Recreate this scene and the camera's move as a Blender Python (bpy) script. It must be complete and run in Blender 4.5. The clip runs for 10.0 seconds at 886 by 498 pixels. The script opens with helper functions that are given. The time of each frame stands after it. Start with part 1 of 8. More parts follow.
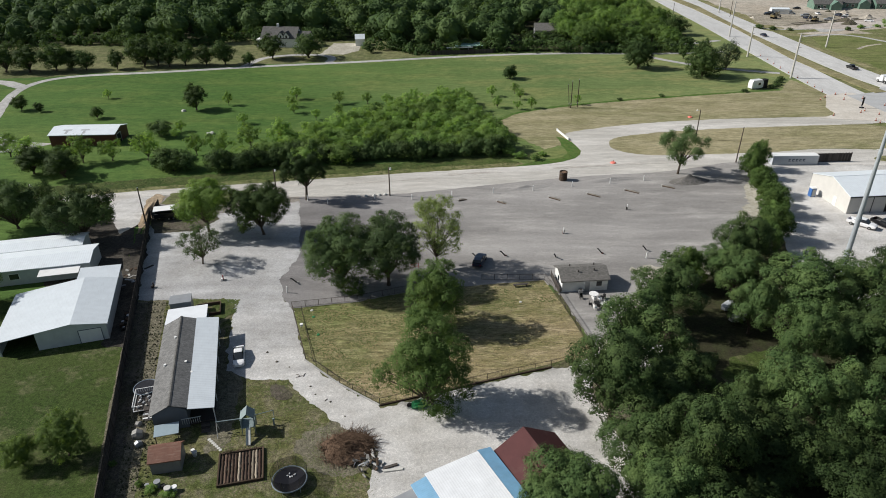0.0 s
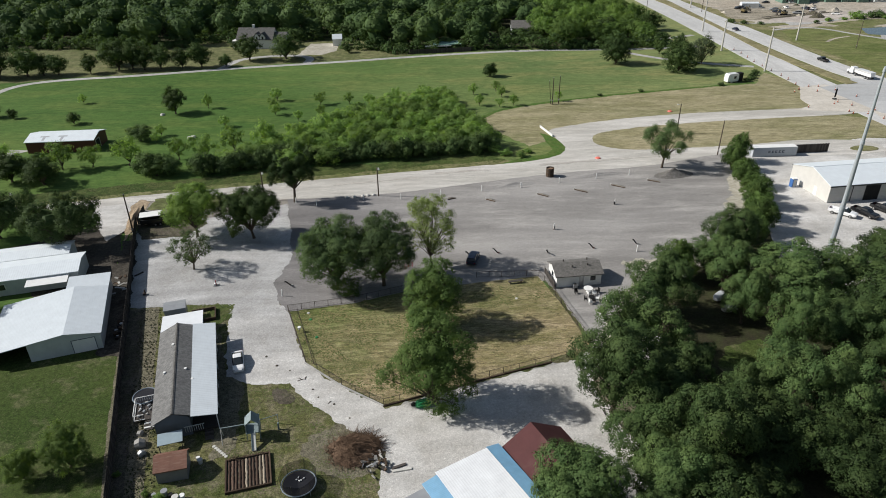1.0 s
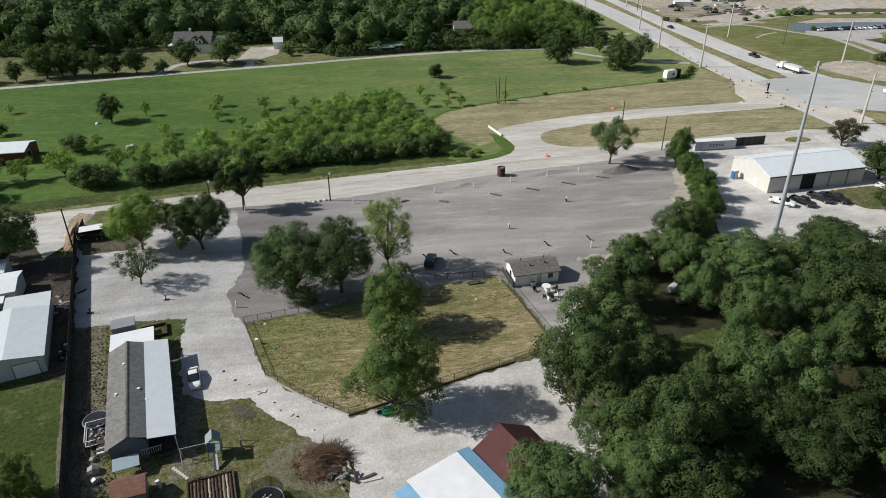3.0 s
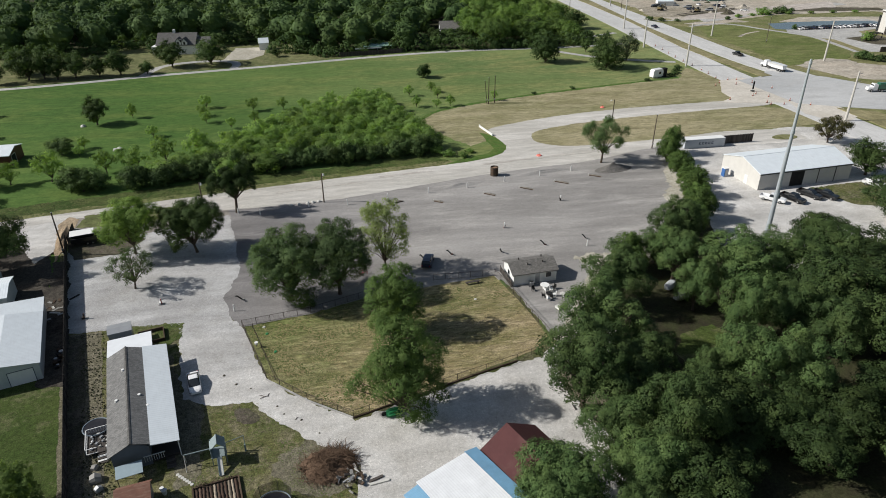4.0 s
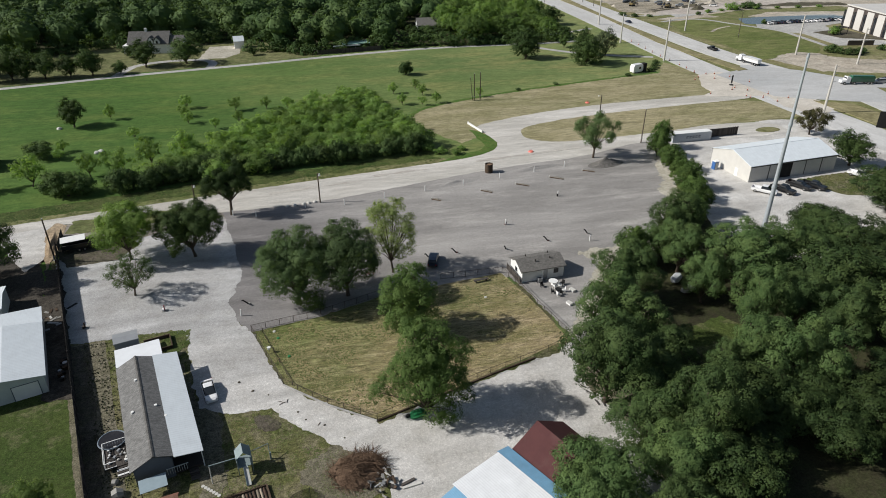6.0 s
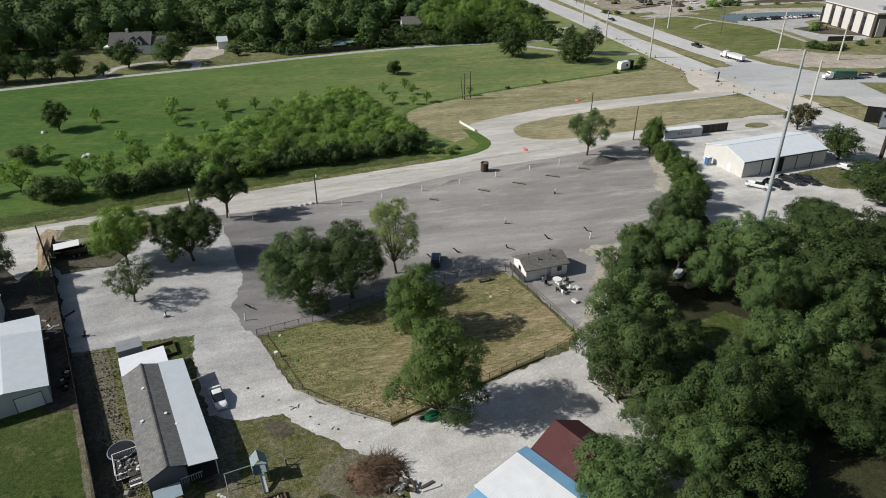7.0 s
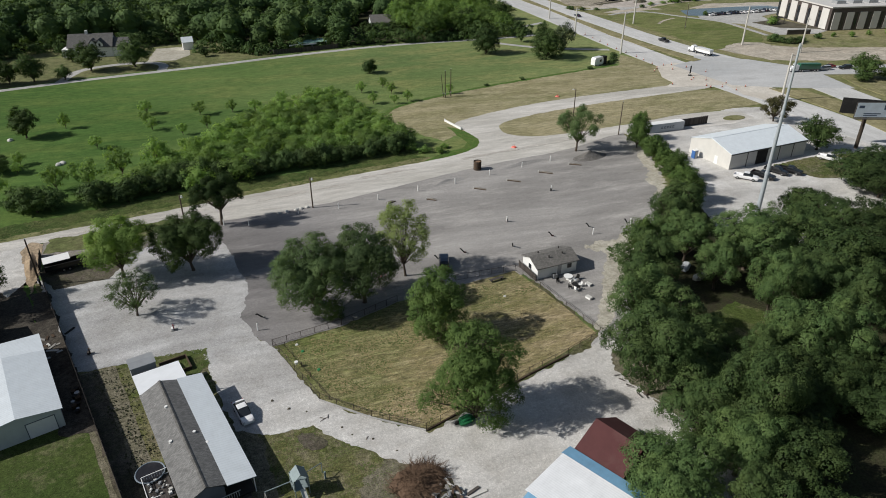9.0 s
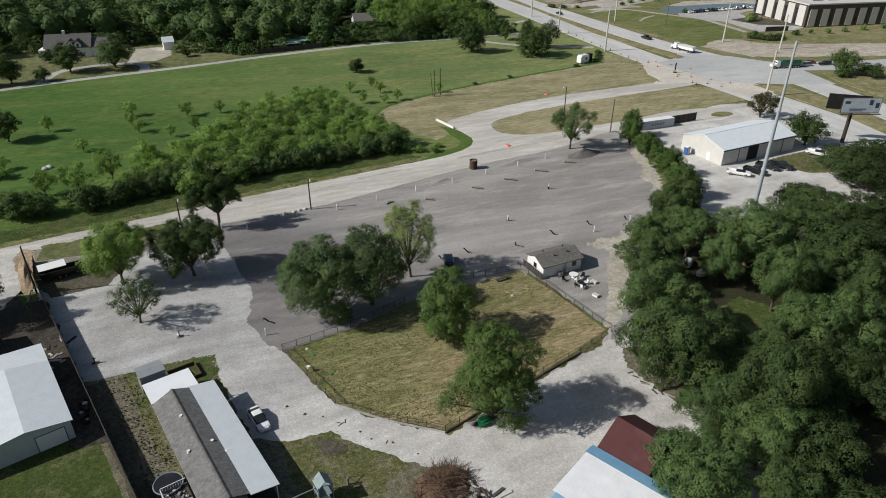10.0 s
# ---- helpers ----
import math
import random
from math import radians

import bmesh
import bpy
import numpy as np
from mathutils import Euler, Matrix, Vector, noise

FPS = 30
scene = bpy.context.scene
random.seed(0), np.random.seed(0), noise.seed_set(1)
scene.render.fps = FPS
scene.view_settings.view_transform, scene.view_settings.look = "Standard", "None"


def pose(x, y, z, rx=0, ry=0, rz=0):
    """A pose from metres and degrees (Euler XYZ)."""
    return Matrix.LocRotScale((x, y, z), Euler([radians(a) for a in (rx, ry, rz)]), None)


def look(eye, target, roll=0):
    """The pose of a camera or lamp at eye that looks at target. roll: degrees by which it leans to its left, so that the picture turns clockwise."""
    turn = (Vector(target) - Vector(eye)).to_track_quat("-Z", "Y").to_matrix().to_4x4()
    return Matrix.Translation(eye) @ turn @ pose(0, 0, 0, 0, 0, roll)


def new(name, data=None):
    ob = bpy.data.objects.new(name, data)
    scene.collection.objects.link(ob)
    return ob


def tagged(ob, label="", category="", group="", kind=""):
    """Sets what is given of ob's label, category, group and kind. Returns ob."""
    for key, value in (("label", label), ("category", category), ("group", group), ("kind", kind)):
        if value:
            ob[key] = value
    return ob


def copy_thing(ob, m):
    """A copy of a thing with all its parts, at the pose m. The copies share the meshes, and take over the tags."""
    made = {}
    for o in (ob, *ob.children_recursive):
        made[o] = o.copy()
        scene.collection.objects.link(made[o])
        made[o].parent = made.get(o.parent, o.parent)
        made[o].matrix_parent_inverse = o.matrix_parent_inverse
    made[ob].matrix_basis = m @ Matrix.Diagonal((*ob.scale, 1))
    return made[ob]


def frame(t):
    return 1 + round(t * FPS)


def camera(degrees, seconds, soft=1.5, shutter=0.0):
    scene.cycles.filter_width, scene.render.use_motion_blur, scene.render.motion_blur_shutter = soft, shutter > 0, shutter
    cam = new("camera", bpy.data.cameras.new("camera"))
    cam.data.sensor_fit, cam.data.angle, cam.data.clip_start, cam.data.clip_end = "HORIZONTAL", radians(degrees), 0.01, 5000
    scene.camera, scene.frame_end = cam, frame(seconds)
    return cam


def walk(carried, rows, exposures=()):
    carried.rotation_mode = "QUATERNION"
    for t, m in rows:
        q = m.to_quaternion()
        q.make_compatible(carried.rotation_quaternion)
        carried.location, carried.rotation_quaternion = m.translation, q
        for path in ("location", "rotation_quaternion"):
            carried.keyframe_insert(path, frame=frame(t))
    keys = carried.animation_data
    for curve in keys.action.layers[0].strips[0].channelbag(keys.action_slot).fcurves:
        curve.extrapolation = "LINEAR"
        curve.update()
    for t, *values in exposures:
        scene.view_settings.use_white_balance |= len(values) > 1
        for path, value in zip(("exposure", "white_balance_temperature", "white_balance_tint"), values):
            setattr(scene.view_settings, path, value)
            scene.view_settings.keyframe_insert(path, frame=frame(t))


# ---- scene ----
from mathutils import geometry

cam = camera(68.2, 10.0, soft=0.95)
PATH = [
    (0, (-1.83, -0.662, 63.641), (-1.804, 1.098, 62.691), -0.4),
    (0.5, (-3.972, -0.651, 63.71), (-3.914, 1.107, 62.759), -0.6),
    (1, (-5.174, -0.726, 63.867), (-5.076, 1.029, 62.912), -0.8),
    (1.5, (-5.599, -0.447, 63.772), (-5.459, 1.305, 62.817), -0.9),
    (2, (-5.69, -0.209, 63.689), (-5.506, 1.541, 62.738), -0.9),
    (2.5, (-6.025, 0.096, 63.782), (-5.8, 1.84, 62.829), -0.7),
    (4, (-9.442, 0.994, 63.728), (-9.136, 2.725, 62.774), -0.5),
    (4.5, (-11.0, 1.434, 63.663), (-10.668, 3.159, 62.707), -0.4),
    (5, (-12.642, 1.918, 63.672), (-12.29, 3.638, 62.715), -0.4),
    (5.5, (-14.542, 2.603, 63.648), (-14.166, 4.317, 62.688), -0.3),
    (7, (-20.401, 4.933, 63.588), (-19.942, 6.623, 62.622), -0.3),
    (7.5, (-22.54, 5.903, 63.591), (-22.049, 7.583, 62.623), -0.2),
    (8, (-24.755, 6.908, 63.612), (-24.233, 8.577, 62.642), -0.1),
    (8.5, (-26.994, 8.017, 63.563), (-26.442, 9.676, 62.592), -0.2),
    (9, (-29.287, 9.235, 63.561), (-28.704, 10.882, 62.588), -0.1),
    (9.5, (-31.602, 10.479, 63.631), (-30.988, 12.113, 62.655), -0.0),
    (10, (-34.02, 11.678, 63.681), (-33.371, 13.297, 62.703), 0.1),
]
walk(cam, [(t, look(eye, target, roll)) for t, eye, target, roll in PATH], [(0.0, 0.02), (2.5, 0.0), (5.5, -0.05), (8.0, -0.12), (10.0, -0.19)])

# ---- light ----
SUN_EL, SUN_AZ = 36.0, -81.0  # height of the sun; its compass turn from +y (negative: towards -x)
world = bpy.data.worlds.new("sky")
scene.world = world
world.use_nodes = True
wn = world.node_tree.nodes
sky = wn.new("ShaderNodeTexSky")
sky.sky_type, sky.sun_disc = "NISHITA", False
sky.sun_elevation, sky.sun_rotation = radians(SUN_EL), radians(SUN_AZ)
sky.air_density, sky.dust_density = 1.2, 1.5
world.node_tree.links.new(sky.outputs[0], wn["Background"].inputs[0])
wn["Background"].inputs[1].default_value = 0.062
sun = new("sun", bpy.data.lights.new("sun", "SUN"))
sun.data.energy, sun.data.angle, sun.data.color = 5.0, radians(0.55), (1.0, 0.975, 0.93)
a, e = radians(SUN_AZ), radians(SUN_EL)
sun.matrix_world = look((math.sin(a) * 300 * math.cos(e), math.cos(a) * 300 * math.cos(e), 300 * math.sin(e)), (0, 0, 0))


# ---- materials ----
class Nodes:
    """A small builder for node materials."""

    def __init__(self, name):
        self.m = bpy.data.materials.new(name)
        self.m.use_nodes = True
        self.t = self.m.node_tree
        self.b = self.t.nodes["Principled BSDF"]
        self.out = self.t.nodes["Material Output"]

    def node(self, kind, **sockets):
        n = self.t.nodes.new(kind)
        for k, v in sockets.items():
            self.put(n, k, v)
        return n

    def put(self, n, key, v):
        s = n.inputs[int(key[1:])] if key[0] == "i" and key[1:].isdigit() else n.inputs[key]
        if isinstance(v, bpy.types.NodeSocket):
            self.t.links.new(v, s)
        else:
            s.default_value = v

    def coords(self, kind="world", stretch=(1, 1, 1), turn=0.0):
        if kind == "world":
            src = self.node("ShaderNodeNewGeometry").outputs["Position"]
        else:
            src = self.node("ShaderNodeTexCoord").outputs["Object"]
        mp = self.node("ShaderNodeMapping", Vector=src)
        mp.inputs["Scale"].default_value = stretch
        mp.inputs["Rotation"].default_value = (0, 0, radians(turn))
        return mp.outputs[0]

    def noise(self, vec, scale, detail=4.0, rough=0.6, distort=0.0):
        return self.node("ShaderNodeTexNoise", Vector=vec, Scale=scale, Detail=detail, Roughness=rough, Distortion=distort).outputs["Fac"]

    def ramp(self, fac, *stops):
        n = self.node("ShaderNodeValToRGB", Fac=fac)
        el = n.color_ramp.elements
        while len(el) < len(stops):
            el.new(0.5)
        for i, (p, c) in enumerate(stops):
            el[i].position = p
            el[i].color = (*c, 1) if len(c) == 3 else c
        return n.outputs[0]

    def mix(self, fac, a, b, mode="MIX"):
        n = self.t.nodes.new("ShaderNodeMix")
        n.data_type, n.blend_type = "RGBA", mode
        for i, v in ((0, fac), (6, a), (7, b)):
            if isinstance(v, bpy.types.NodeSocket):
                self.t.links.new(v, n.inputs[i])
            else:
                n.inputs[i].default_value = v if i == 0 else (*v, 1)[:4]
        return n.outputs[2]

    def math(self, op, a, b=0.0):
        n = self.t.nodes.new("ShaderNodeMath")
        n.operation = op
        for i, v in ((0, a), (1, b)):
            if isinstance(v, bpy.types.NodeSocket):
                self.t.links.new(v, n.inputs[i])
            else:
                n.inputs[i].default_value = v
        return n.outputs[0]

    def grey(self, fac, lo, hi):
        return self.ramp(fac, (0.25, (lo,) * 3), (0.75, (hi,) * 3))

    def finish(self, colour, rough=0.9, spec=0.2, metal=0.0, bump=None, strength=0.4, distance=0.05):
        self.put(self.b, "Base Color", colour if isinstance(colour, bpy.types.NodeSocket) else (*colour, 1))
        self.put(self.b, "Roughness", rough)
        self.put(self.b, "Specular IOR Level", spec)
        self.put(self.b, "Metallic", metal)
        if bump is not None:
            n = self.node("ShaderNodeBump", Height=bump, Strength=strength, Distance=distance)
            self.put(self.b, "Normal", n.outputs[0])
        return self.m


def ground_mat(name, low, high, accent, big=0.03, mid=0.35, fine=3.0, amount=0.5, contrast=0.35, stretch=(1, 1, 1), turn=0.0, bump=0.5, lo=0.42, hi=0.62, speck=0.0, blotch=0.18, sweep=0.0, bands=0.3):
    """Turf, soil or gravel: patches, blotches, fine grain and loose stones, in world metres."""
    n = Nodes(name)
    v, w = n.coords("world", stretch, turn), n.coords("world")
    c = n.mix(n.ramp(n.noise(v, big, 5), (0.38, (0, 0, 0)), (0.62, (1, 1, 1))), low, high)
    f = n.ramp(n.noise(v, mid, 8, 0.72), (lo, (0, 0, 0)), (hi, (1, 1, 1)))
    c = n.mix(n.math("MULTIPLY", f, amount), c, accent)
    m_ = n.noise(v, fine * 0.3, 6, 0.7)
    c = n.mix(1.0, c, n.ramp(m_, (0.36, (1 - blotch,) * 3), (0.64, (1 + blotch,) * 3)), "MULTIPLY")
    g = n.noise(w, fine, 6, 0.8)
    c = n.mix(1.0, c, n.ramp(g, (0.36, (1 - contrast,) * 3), (0.64, (1 + contrast,) * 3)), "MULTIPLY")
    if sweep:
        warp = n.node("ShaderNodeVectorMath")
        warp.operation = "MULTIPLY_ADD"
        n.t.links.new(n.node("ShaderNodeTexNoise", Vector=w, Scale=0.03).outputs["Color"], warp.inputs[0])
        warp.inputs[1].default_value = (9, 9, 0)
        n.t.links.new(w, warp.inputs[2])
        mp = n.node("ShaderNodeMapping", Vector=warp.outputs[0])
        mp.inputs["Rotation"].default_value = (0, 0, math.radians(turn + 20))
        mp.inputs["Scale"].default_value = (0.14, 1.0, 1.0)
        st = n.noise(mp.outputs[0], bands, 5, 0.6)
        c = n.mix(1.0, c, n.ramp(st, (0.34, (1 - sweep,) * 3), (0.66, (1 + sweep,) * 3)), "MULTIPLY")
    if speck:
        vo = n.node("ShaderNodeTexVoronoi", Vector=w, Scale=8.0)
        s_ = n.node("ShaderNodeSeparateColor", Color=vo.outputs["Color"])
        c = n.mix(1.0, c, n.ramp(s_.outputs[0], (0.0, (1 - speck,) * 3), (0.9, (1 + speck * 0.5,) * 3), (1.0, (1 + 1.6 * speck,) * 3)), "MULTIPLY")
        vc = n.node("ShaderNodeTexVoronoi", Vector=w, Scale=3.0)
        s2 = n.node("ShaderNodeSeparateColor", Color=vc.outputs["Color"])
        c = n.mix(1.0, c, n.ramp(s2.outputs[1], (0.0, (1 - speck * 0.6,) * 3), (0.3, (1, 1, 1)), (1.0, (1 + speck * 0.3,) * 3)), "MULTIPLY")
    return n.finish(c, 0.95, 0.1, bump=g, strength=bump, distance=0.12)


def paint_mat(name, colour, var=0.12, scale=1.2, rough=0.55, metal=0.0, spec=0.35, dirt=(0.25, 0.22, 0.18), dirty=0.12):
    """A painted, coated or plain surface with faint blotches and grime."""
    n = Nodes(name)
    v = n.coords("object")
    c = n.mix(1.0, colour, n.grey(n.noise(v, scale, 5), 1 - var, 1 + var), "MULTIPLY")
    d = n.ramp(n.noise(v, scale * 0.37, 6, 0.7), (0.5, (0, 0, 0)), (0.75, (1, 1, 1)))
    c = n.mix(n.math("MULTIPLY", d, dirty), c, dirt)
    return n.finish(c, rough, spec, metal, bump=n.noise(v, scale * 9, 3), strength=0.08, distance=0.02)


def leaf_mat(name, dark, light, yellow, glow=0.25, patches=0.28, often=0.45, sprays=0.8):
    """Foliage: single blades, sprays of lighter leaves and yellower boughs."""
    n = Nodes(name)
    g = n.node("ShaderNodeNewGeometry")
    r = g.outputs["Random Per Island"]
    o = n.node("ShaderNodeObjectInfo").outputs["Random"]
    spray = n.ramp(n.noise(n.coords("object"), sprays, 3, 0.6), (0.34, (0, 0, 0)), (0.66, (1, 1, 1)))
    f = n.math("ADD", n.math("MULTIPLY", r, 0.35), n.math("MULTIPLY", spray, 0.65))
    c = n.mix(f, dark, light)
    p = n.ramp(n.noise(n.coords("world"), patches, 3), (often, (0, 0, 0)), (often + 0.22, (1, 1, 1)))
    c = n.mix(n.math("MULTIPLY", p, 0.55), c, yellow)
    c = n.mix(1.0, c, n.grey(o, 0.8, 1.2), "MULTIPLY")
    n.finish(c, 0.7, 0.12)
    tr = n.node("ShaderNodeBsdfTranslucent", Color=n.mix(1.0, c, (1.25, 1.3, 0.6), "MULTIPLY"))
    mx = n.node("ShaderNodeMixShader", Fac=glow)
    n.t.links.new(n.b.outputs[0], mx.inputs[1])
    n.t.links.new(tr.outputs[0], mx.inputs[2])
    n.t.links.new(mx.outputs[0], n.out.inputs[0])
    return n.m


def bark_mat():
    n = Nodes("bark")
    v = n.coords("object", (1, 1, 0.2))
    f = n.noise(v, 6, 6, 0.7)
    return n.finish(n.ramp(f, (0.3, (0.035, 0.027, 0.02)), (0.7, (0.15, 0.12, 0.095))), 0.95, 0.1, bump=f, strength=0.8, distance=0.05)


def rib_mat(name, colour, pitch=0.3, axis=0, rough=0.4, metal=0.0, var=0.06, rust=0.0, rust_colour=(0.2, 0.09, 0.05)):
    """Ribbed sheet metal; the ribs lie across the given axis of the object."""
    n = Nodes(name)
    v = n.coords("object")
    sep = n.node("ShaderNodeSeparateXYZ", Vector=v)
    s = n.math("SINE", n.math("MULTIPLY", sep.outputs[axis], 2 * math.pi / pitch))
    ridge = n.math("POWER", n.math("ABSOLUTE", s), 6.0)
    c = n.mix(1.0, colour, n.grey(n.noise(v, 0.7, 5), 1 - var, 1 + var), "MULTIPLY")
    st = n.noise(n.coords("object", (0.5, 3, 1) if axis == 0 else (3, 0.5, 1)), 1.5, 5, 0.7)
    c = n.mix(n.math("MULTIPLY", n.ramp(st, (0.5, (0, 0, 0)), (0.7, (1, 1, 1))), 0.12 + rust), c, rust_colour if rust else (0.3, 0.29, 0.27))
    c = n.mix(1.0, c, n.ramp(ridge, (0.3, (1, 1, 1)), (0.9, (0.93, 0.93, 0.93))), "MULTIPLY")
    return n.finish(c, rough, 0.4, metal, bump=ridge, strength=0.3, distance=0.03)


def shingle_mat(name, a, b):
    n = Nodes(name)
    v = n.coords("object")
    br = n.node("ShaderNodeTexBrick", Vector=v, Scale=1.0)
    br.inputs["Color1"].default_value, br.inputs["Color2"].default_value = (*a, 1), (*b, 1)
    br.inputs["Mortar"].default_value = (*[x * 0.55 for x in a], 1)
    br.inputs["Mortar Size"].default_value = 0.012
    br.inputs["Brick Width"].default_value, br.inputs["Row Height"].default_value = 0.33, 0.16
    c = n.mix(1.0, br.outputs[0], n.grey(n.noise(v, 1.1, 6, 0.7), 0.75, 1.25), "MULTIPLY")
    g = n.noise(v, 25, 3)
    c = n.mix(1.0, c, n.grey(g, 0.75, 1.25), "MULTIPLY")
    return n.finish(c, 0.95, 0.15, bump=g, strength=0.4, distance=0.02)


def plank_mat(name, a, b, stretch=(6, 6, 0.4)):
    n = Nodes(name)
    v = n.coords("object", stretch)
    r = n.node("ShaderNodeObjectInfo").outputs["Random"]
    f = n.noise(v, 2.0, 6, 0.7)
    c = n.mix(f, a, b)
    c = n.mix(1.0, c, n.grey(r, 0.7, 1.25), "MULTIPLY")
    return n.finish(c, 0.9, 0.15, bump=f, strength=0.4, distance=0.02)


def glass_mat():
    n = Nodes("window_glass")
    v = n.coords("object")
    return n.finish(n.mix(n.noise(v, 0.8), (0.012, 0.015, 0.018), (0.03, 0.035, 0.04)), 0.06, 0.6)


def towards(m, way, lo, hi, tint, most=1.0, wobble=40.0, scale=0.02):
    """Tints a ground material little by little in one direction of the plan, with an uneven front."""
    t = m.node_tree
    base = t.nodes["Principled BSDF"].inputs["Base Color"]
    geo, dot = t.nodes.new("ShaderNodeNewGeometry"), t.nodes.new("ShaderNodeVectorMath")
    wob, add = t.nodes.new("ShaderNodeTexNoise"), t.nodes.new("ShaderNodeMath")
    span, mix = t.nodes.new("ShaderNodeMapRange"), t.nodes.new("ShaderNodeMix")
    dot.operation, add.operation, mix.data_type, mix.blend_type = "DOT_PRODUCT", "MULTIPLY_ADD", "RGBA", "MULTIPLY"
    wob.inputs["Scale"].default_value, wob.inputs["Detail"].default_value = scale, 6
    t.links.new(geo.outputs["Position"], dot.inputs[0])
    dot.inputs[1].default_value = (way[0], way[1], 0)
    t.links.new(geo.outputs["Position"], wob.inputs["Vector"])
    t.links.new(wob.outputs["Fac"], add.inputs[0])
    add.inputs[1].default_value = wobble
    t.links.new(dot.outputs["Value"], add.inputs[2])
    t.links.new(add.outputs[0], span.inputs["Value"])
    span.inputs["From Min"].default_value, span.inputs["From Max"].default_value, span.inputs["To Max"].default_value = lo + wobble / 2, hi + wobble / 2, most
    t.links.new(span.outputs[0], mix.inputs[0])
    t.links.new(base.links[0].from_socket, mix.inputs[6])
    mix.inputs[7].default_value = (*tint, 1)
    t.links.new(mix.outputs[2], base)
    return m


# lush in the west, drier and paler towards the road junction
MEADOW = towards(ground_mat("meadow_grass", (0.055, 0.111, 0.025), (0.084, 0.146, 0.035), (0.14, 0.175, 0.047), 0.016, 0.06, 1.6, 0.5, 0.2, (0.6, 1.3, 1), 8, blotch=0.18, sweep=0.08, bands=0.25, lo=0.47, hi=0.66), (1, 0.1), -40, 130, (2.3, 1.55, 2.6), 1.0, 90.0, 0.02)
STRIP = ground_mat("rough_strip_grass", (0.115, 0.108, 0.068), (0.155, 0.142, 0.1), (0.2, 0.178, 0.135), 0.1, 0.5, 5.0, 0.6, 0.55, blotch=0.35)
LAWN = ground_mat("mown_lawn", (0.041, 0.067, 0.016), (0.064, 0.086, 0.024), (0.18, 0.165, 0.095), 0.06, 0.17, 5.0, 0.8, 0.45, lo=0.52, hi=0.68, blotch=0.32)
YARD = ground_mat("worn_yard_grass", (0.075, 0.092, 0.028), (0.135, 0.128, 0.055), (0.19, 0.165, 0.12), 0.1, 0.4, 5.0, 0.75, 0.6, lo=0.45, hi=0.66, blotch=0.42)
DRY = ground_mat("dry_verge_grass", (0.265, 0.235, 0.135), (0.185, 0.18, 0.088), (0.4, 0.355, 0.23), 0.035, 0.16, 2.5, 0.55, 0.3, (0.5, 1.3, 1), 12, blotch=0.24, sweep=0.09, bands=0.35)
PASTURE = towards(ground_mat("dry_pasture_grass", (0.285, 0.23, 0.132), (0.17, 0.158, 0.068), (0.385, 0.315, 0.2), 0.09, 0.5, 5.0, 0.7, 0.5, (0.42, 1.6, 1), 8, lo=0.44, hi=0.64, blotch=0.46, sweep=0.17, bands=1.0), (-0.62, 0.78), 63, 87, (0.52, 0.7, 0.46), 1.0, 40.0, 0.12)
PALE = ground_mat("pale_crushed_stone", (0.47, 0.453, 0.427), (0.6, 0.584, 0.558), (0.39, 0.366, 0.33), 0.09, 0.3, 10.0, 0.5, 0.12, lo=0.48, hi=0.66, speck=0.15, blotch=0.05, sweep=0.15, bands=0.28)
DRIVE_STONE = towards(ground_mat("drive_crushed_stone", (0.47, 0.453, 0.427), (0.6, 0.584, 0.558), (0.39, 0.366, 0.33), 0.09, 0.3, 10.0, 0.5, 0.12, lo=0.48, hi=0.66, speck=0.15, blotch=0.05, sweep=0.15, bands=0.28), (-0.35, 0.94), 76, 104, (0.79, 0.805, 0.835), 1.0, 24.0, 0.1)
GREY = towards(ground_mat("grey_gravel", (0.248, 0.236, 0.223), (0.326, 0.311, 0.295), (0.436, 0.414, 0.388), 0.06, 0.16, 9.0, 0.75, 0.14, (0.35, 1.3, 1), 30, lo=0.5, hi=0.68, speck=0.09, blotch=0.07, sweep=0.15, bands=0.22), (-1, -0.12), -20, 6, (0.7, 0.7, 0.725), 1.0, 22.0, 0.06)
CONC = ground_mat("concrete_road", (0.5, 0.497, 0.485), (0.58, 0.572, 0.556), (0.41, 0.402, 0.386), 0.03, 0.2, 2.5, 0.55, 0.12, (1.2, 0.3, 1), 0, 0.15, blotch=0.06)
MEDIAN = ground_mat("brown_median_grass", (0.185, 0.17, 0.085), (0.24, 0.215, 0.115), (0.3, 0.265, 0.16), 0.03, 0.12, 1.2, 0.5, 0.25, blotch=0.2)
WORN_CONC = ground_mat("worn_grey_road", (0.42, 0.425, 0.425), (0.5, 0.5, 0.495), (0.36, 0.355, 0.345), 0.03, 0.12, 2.5, 0.5, 0.1, (0.6, 1.2, 1), 20, 0.15, blotch=0.06, sweep=0.06)
DUSTY = ground_mat("sandy_dusty_road", (0.52, 0.48, 0.42), (0.6, 0.56, 0.5), (0.44, 0.4, 0.34), 0.06, 0.2, 2.5, 0.5, 0.12, blotch=0.08)
CHALK = ground_mat("chalk_road", (0.46, 0.44, 0.4), (0.58, 0.555, 0.515), (0.3, 0.275, 0.24), 0.06, 0.3, 4.0, 0.55, 0.2, (0.3, 1.6, 1), 8, 0.3, lo=0.46, hi=0.68, blotch=0.15, sweep=0.09, bands=0.6)
DRIVE = ground_mat("pale_driveway", (0.37, 0.365, 0.35), (0.46, 0.45, 0.43), (0.3, 0.29, 0.27), 0.06, 0.4, 2.0, 0.4, 0.15)
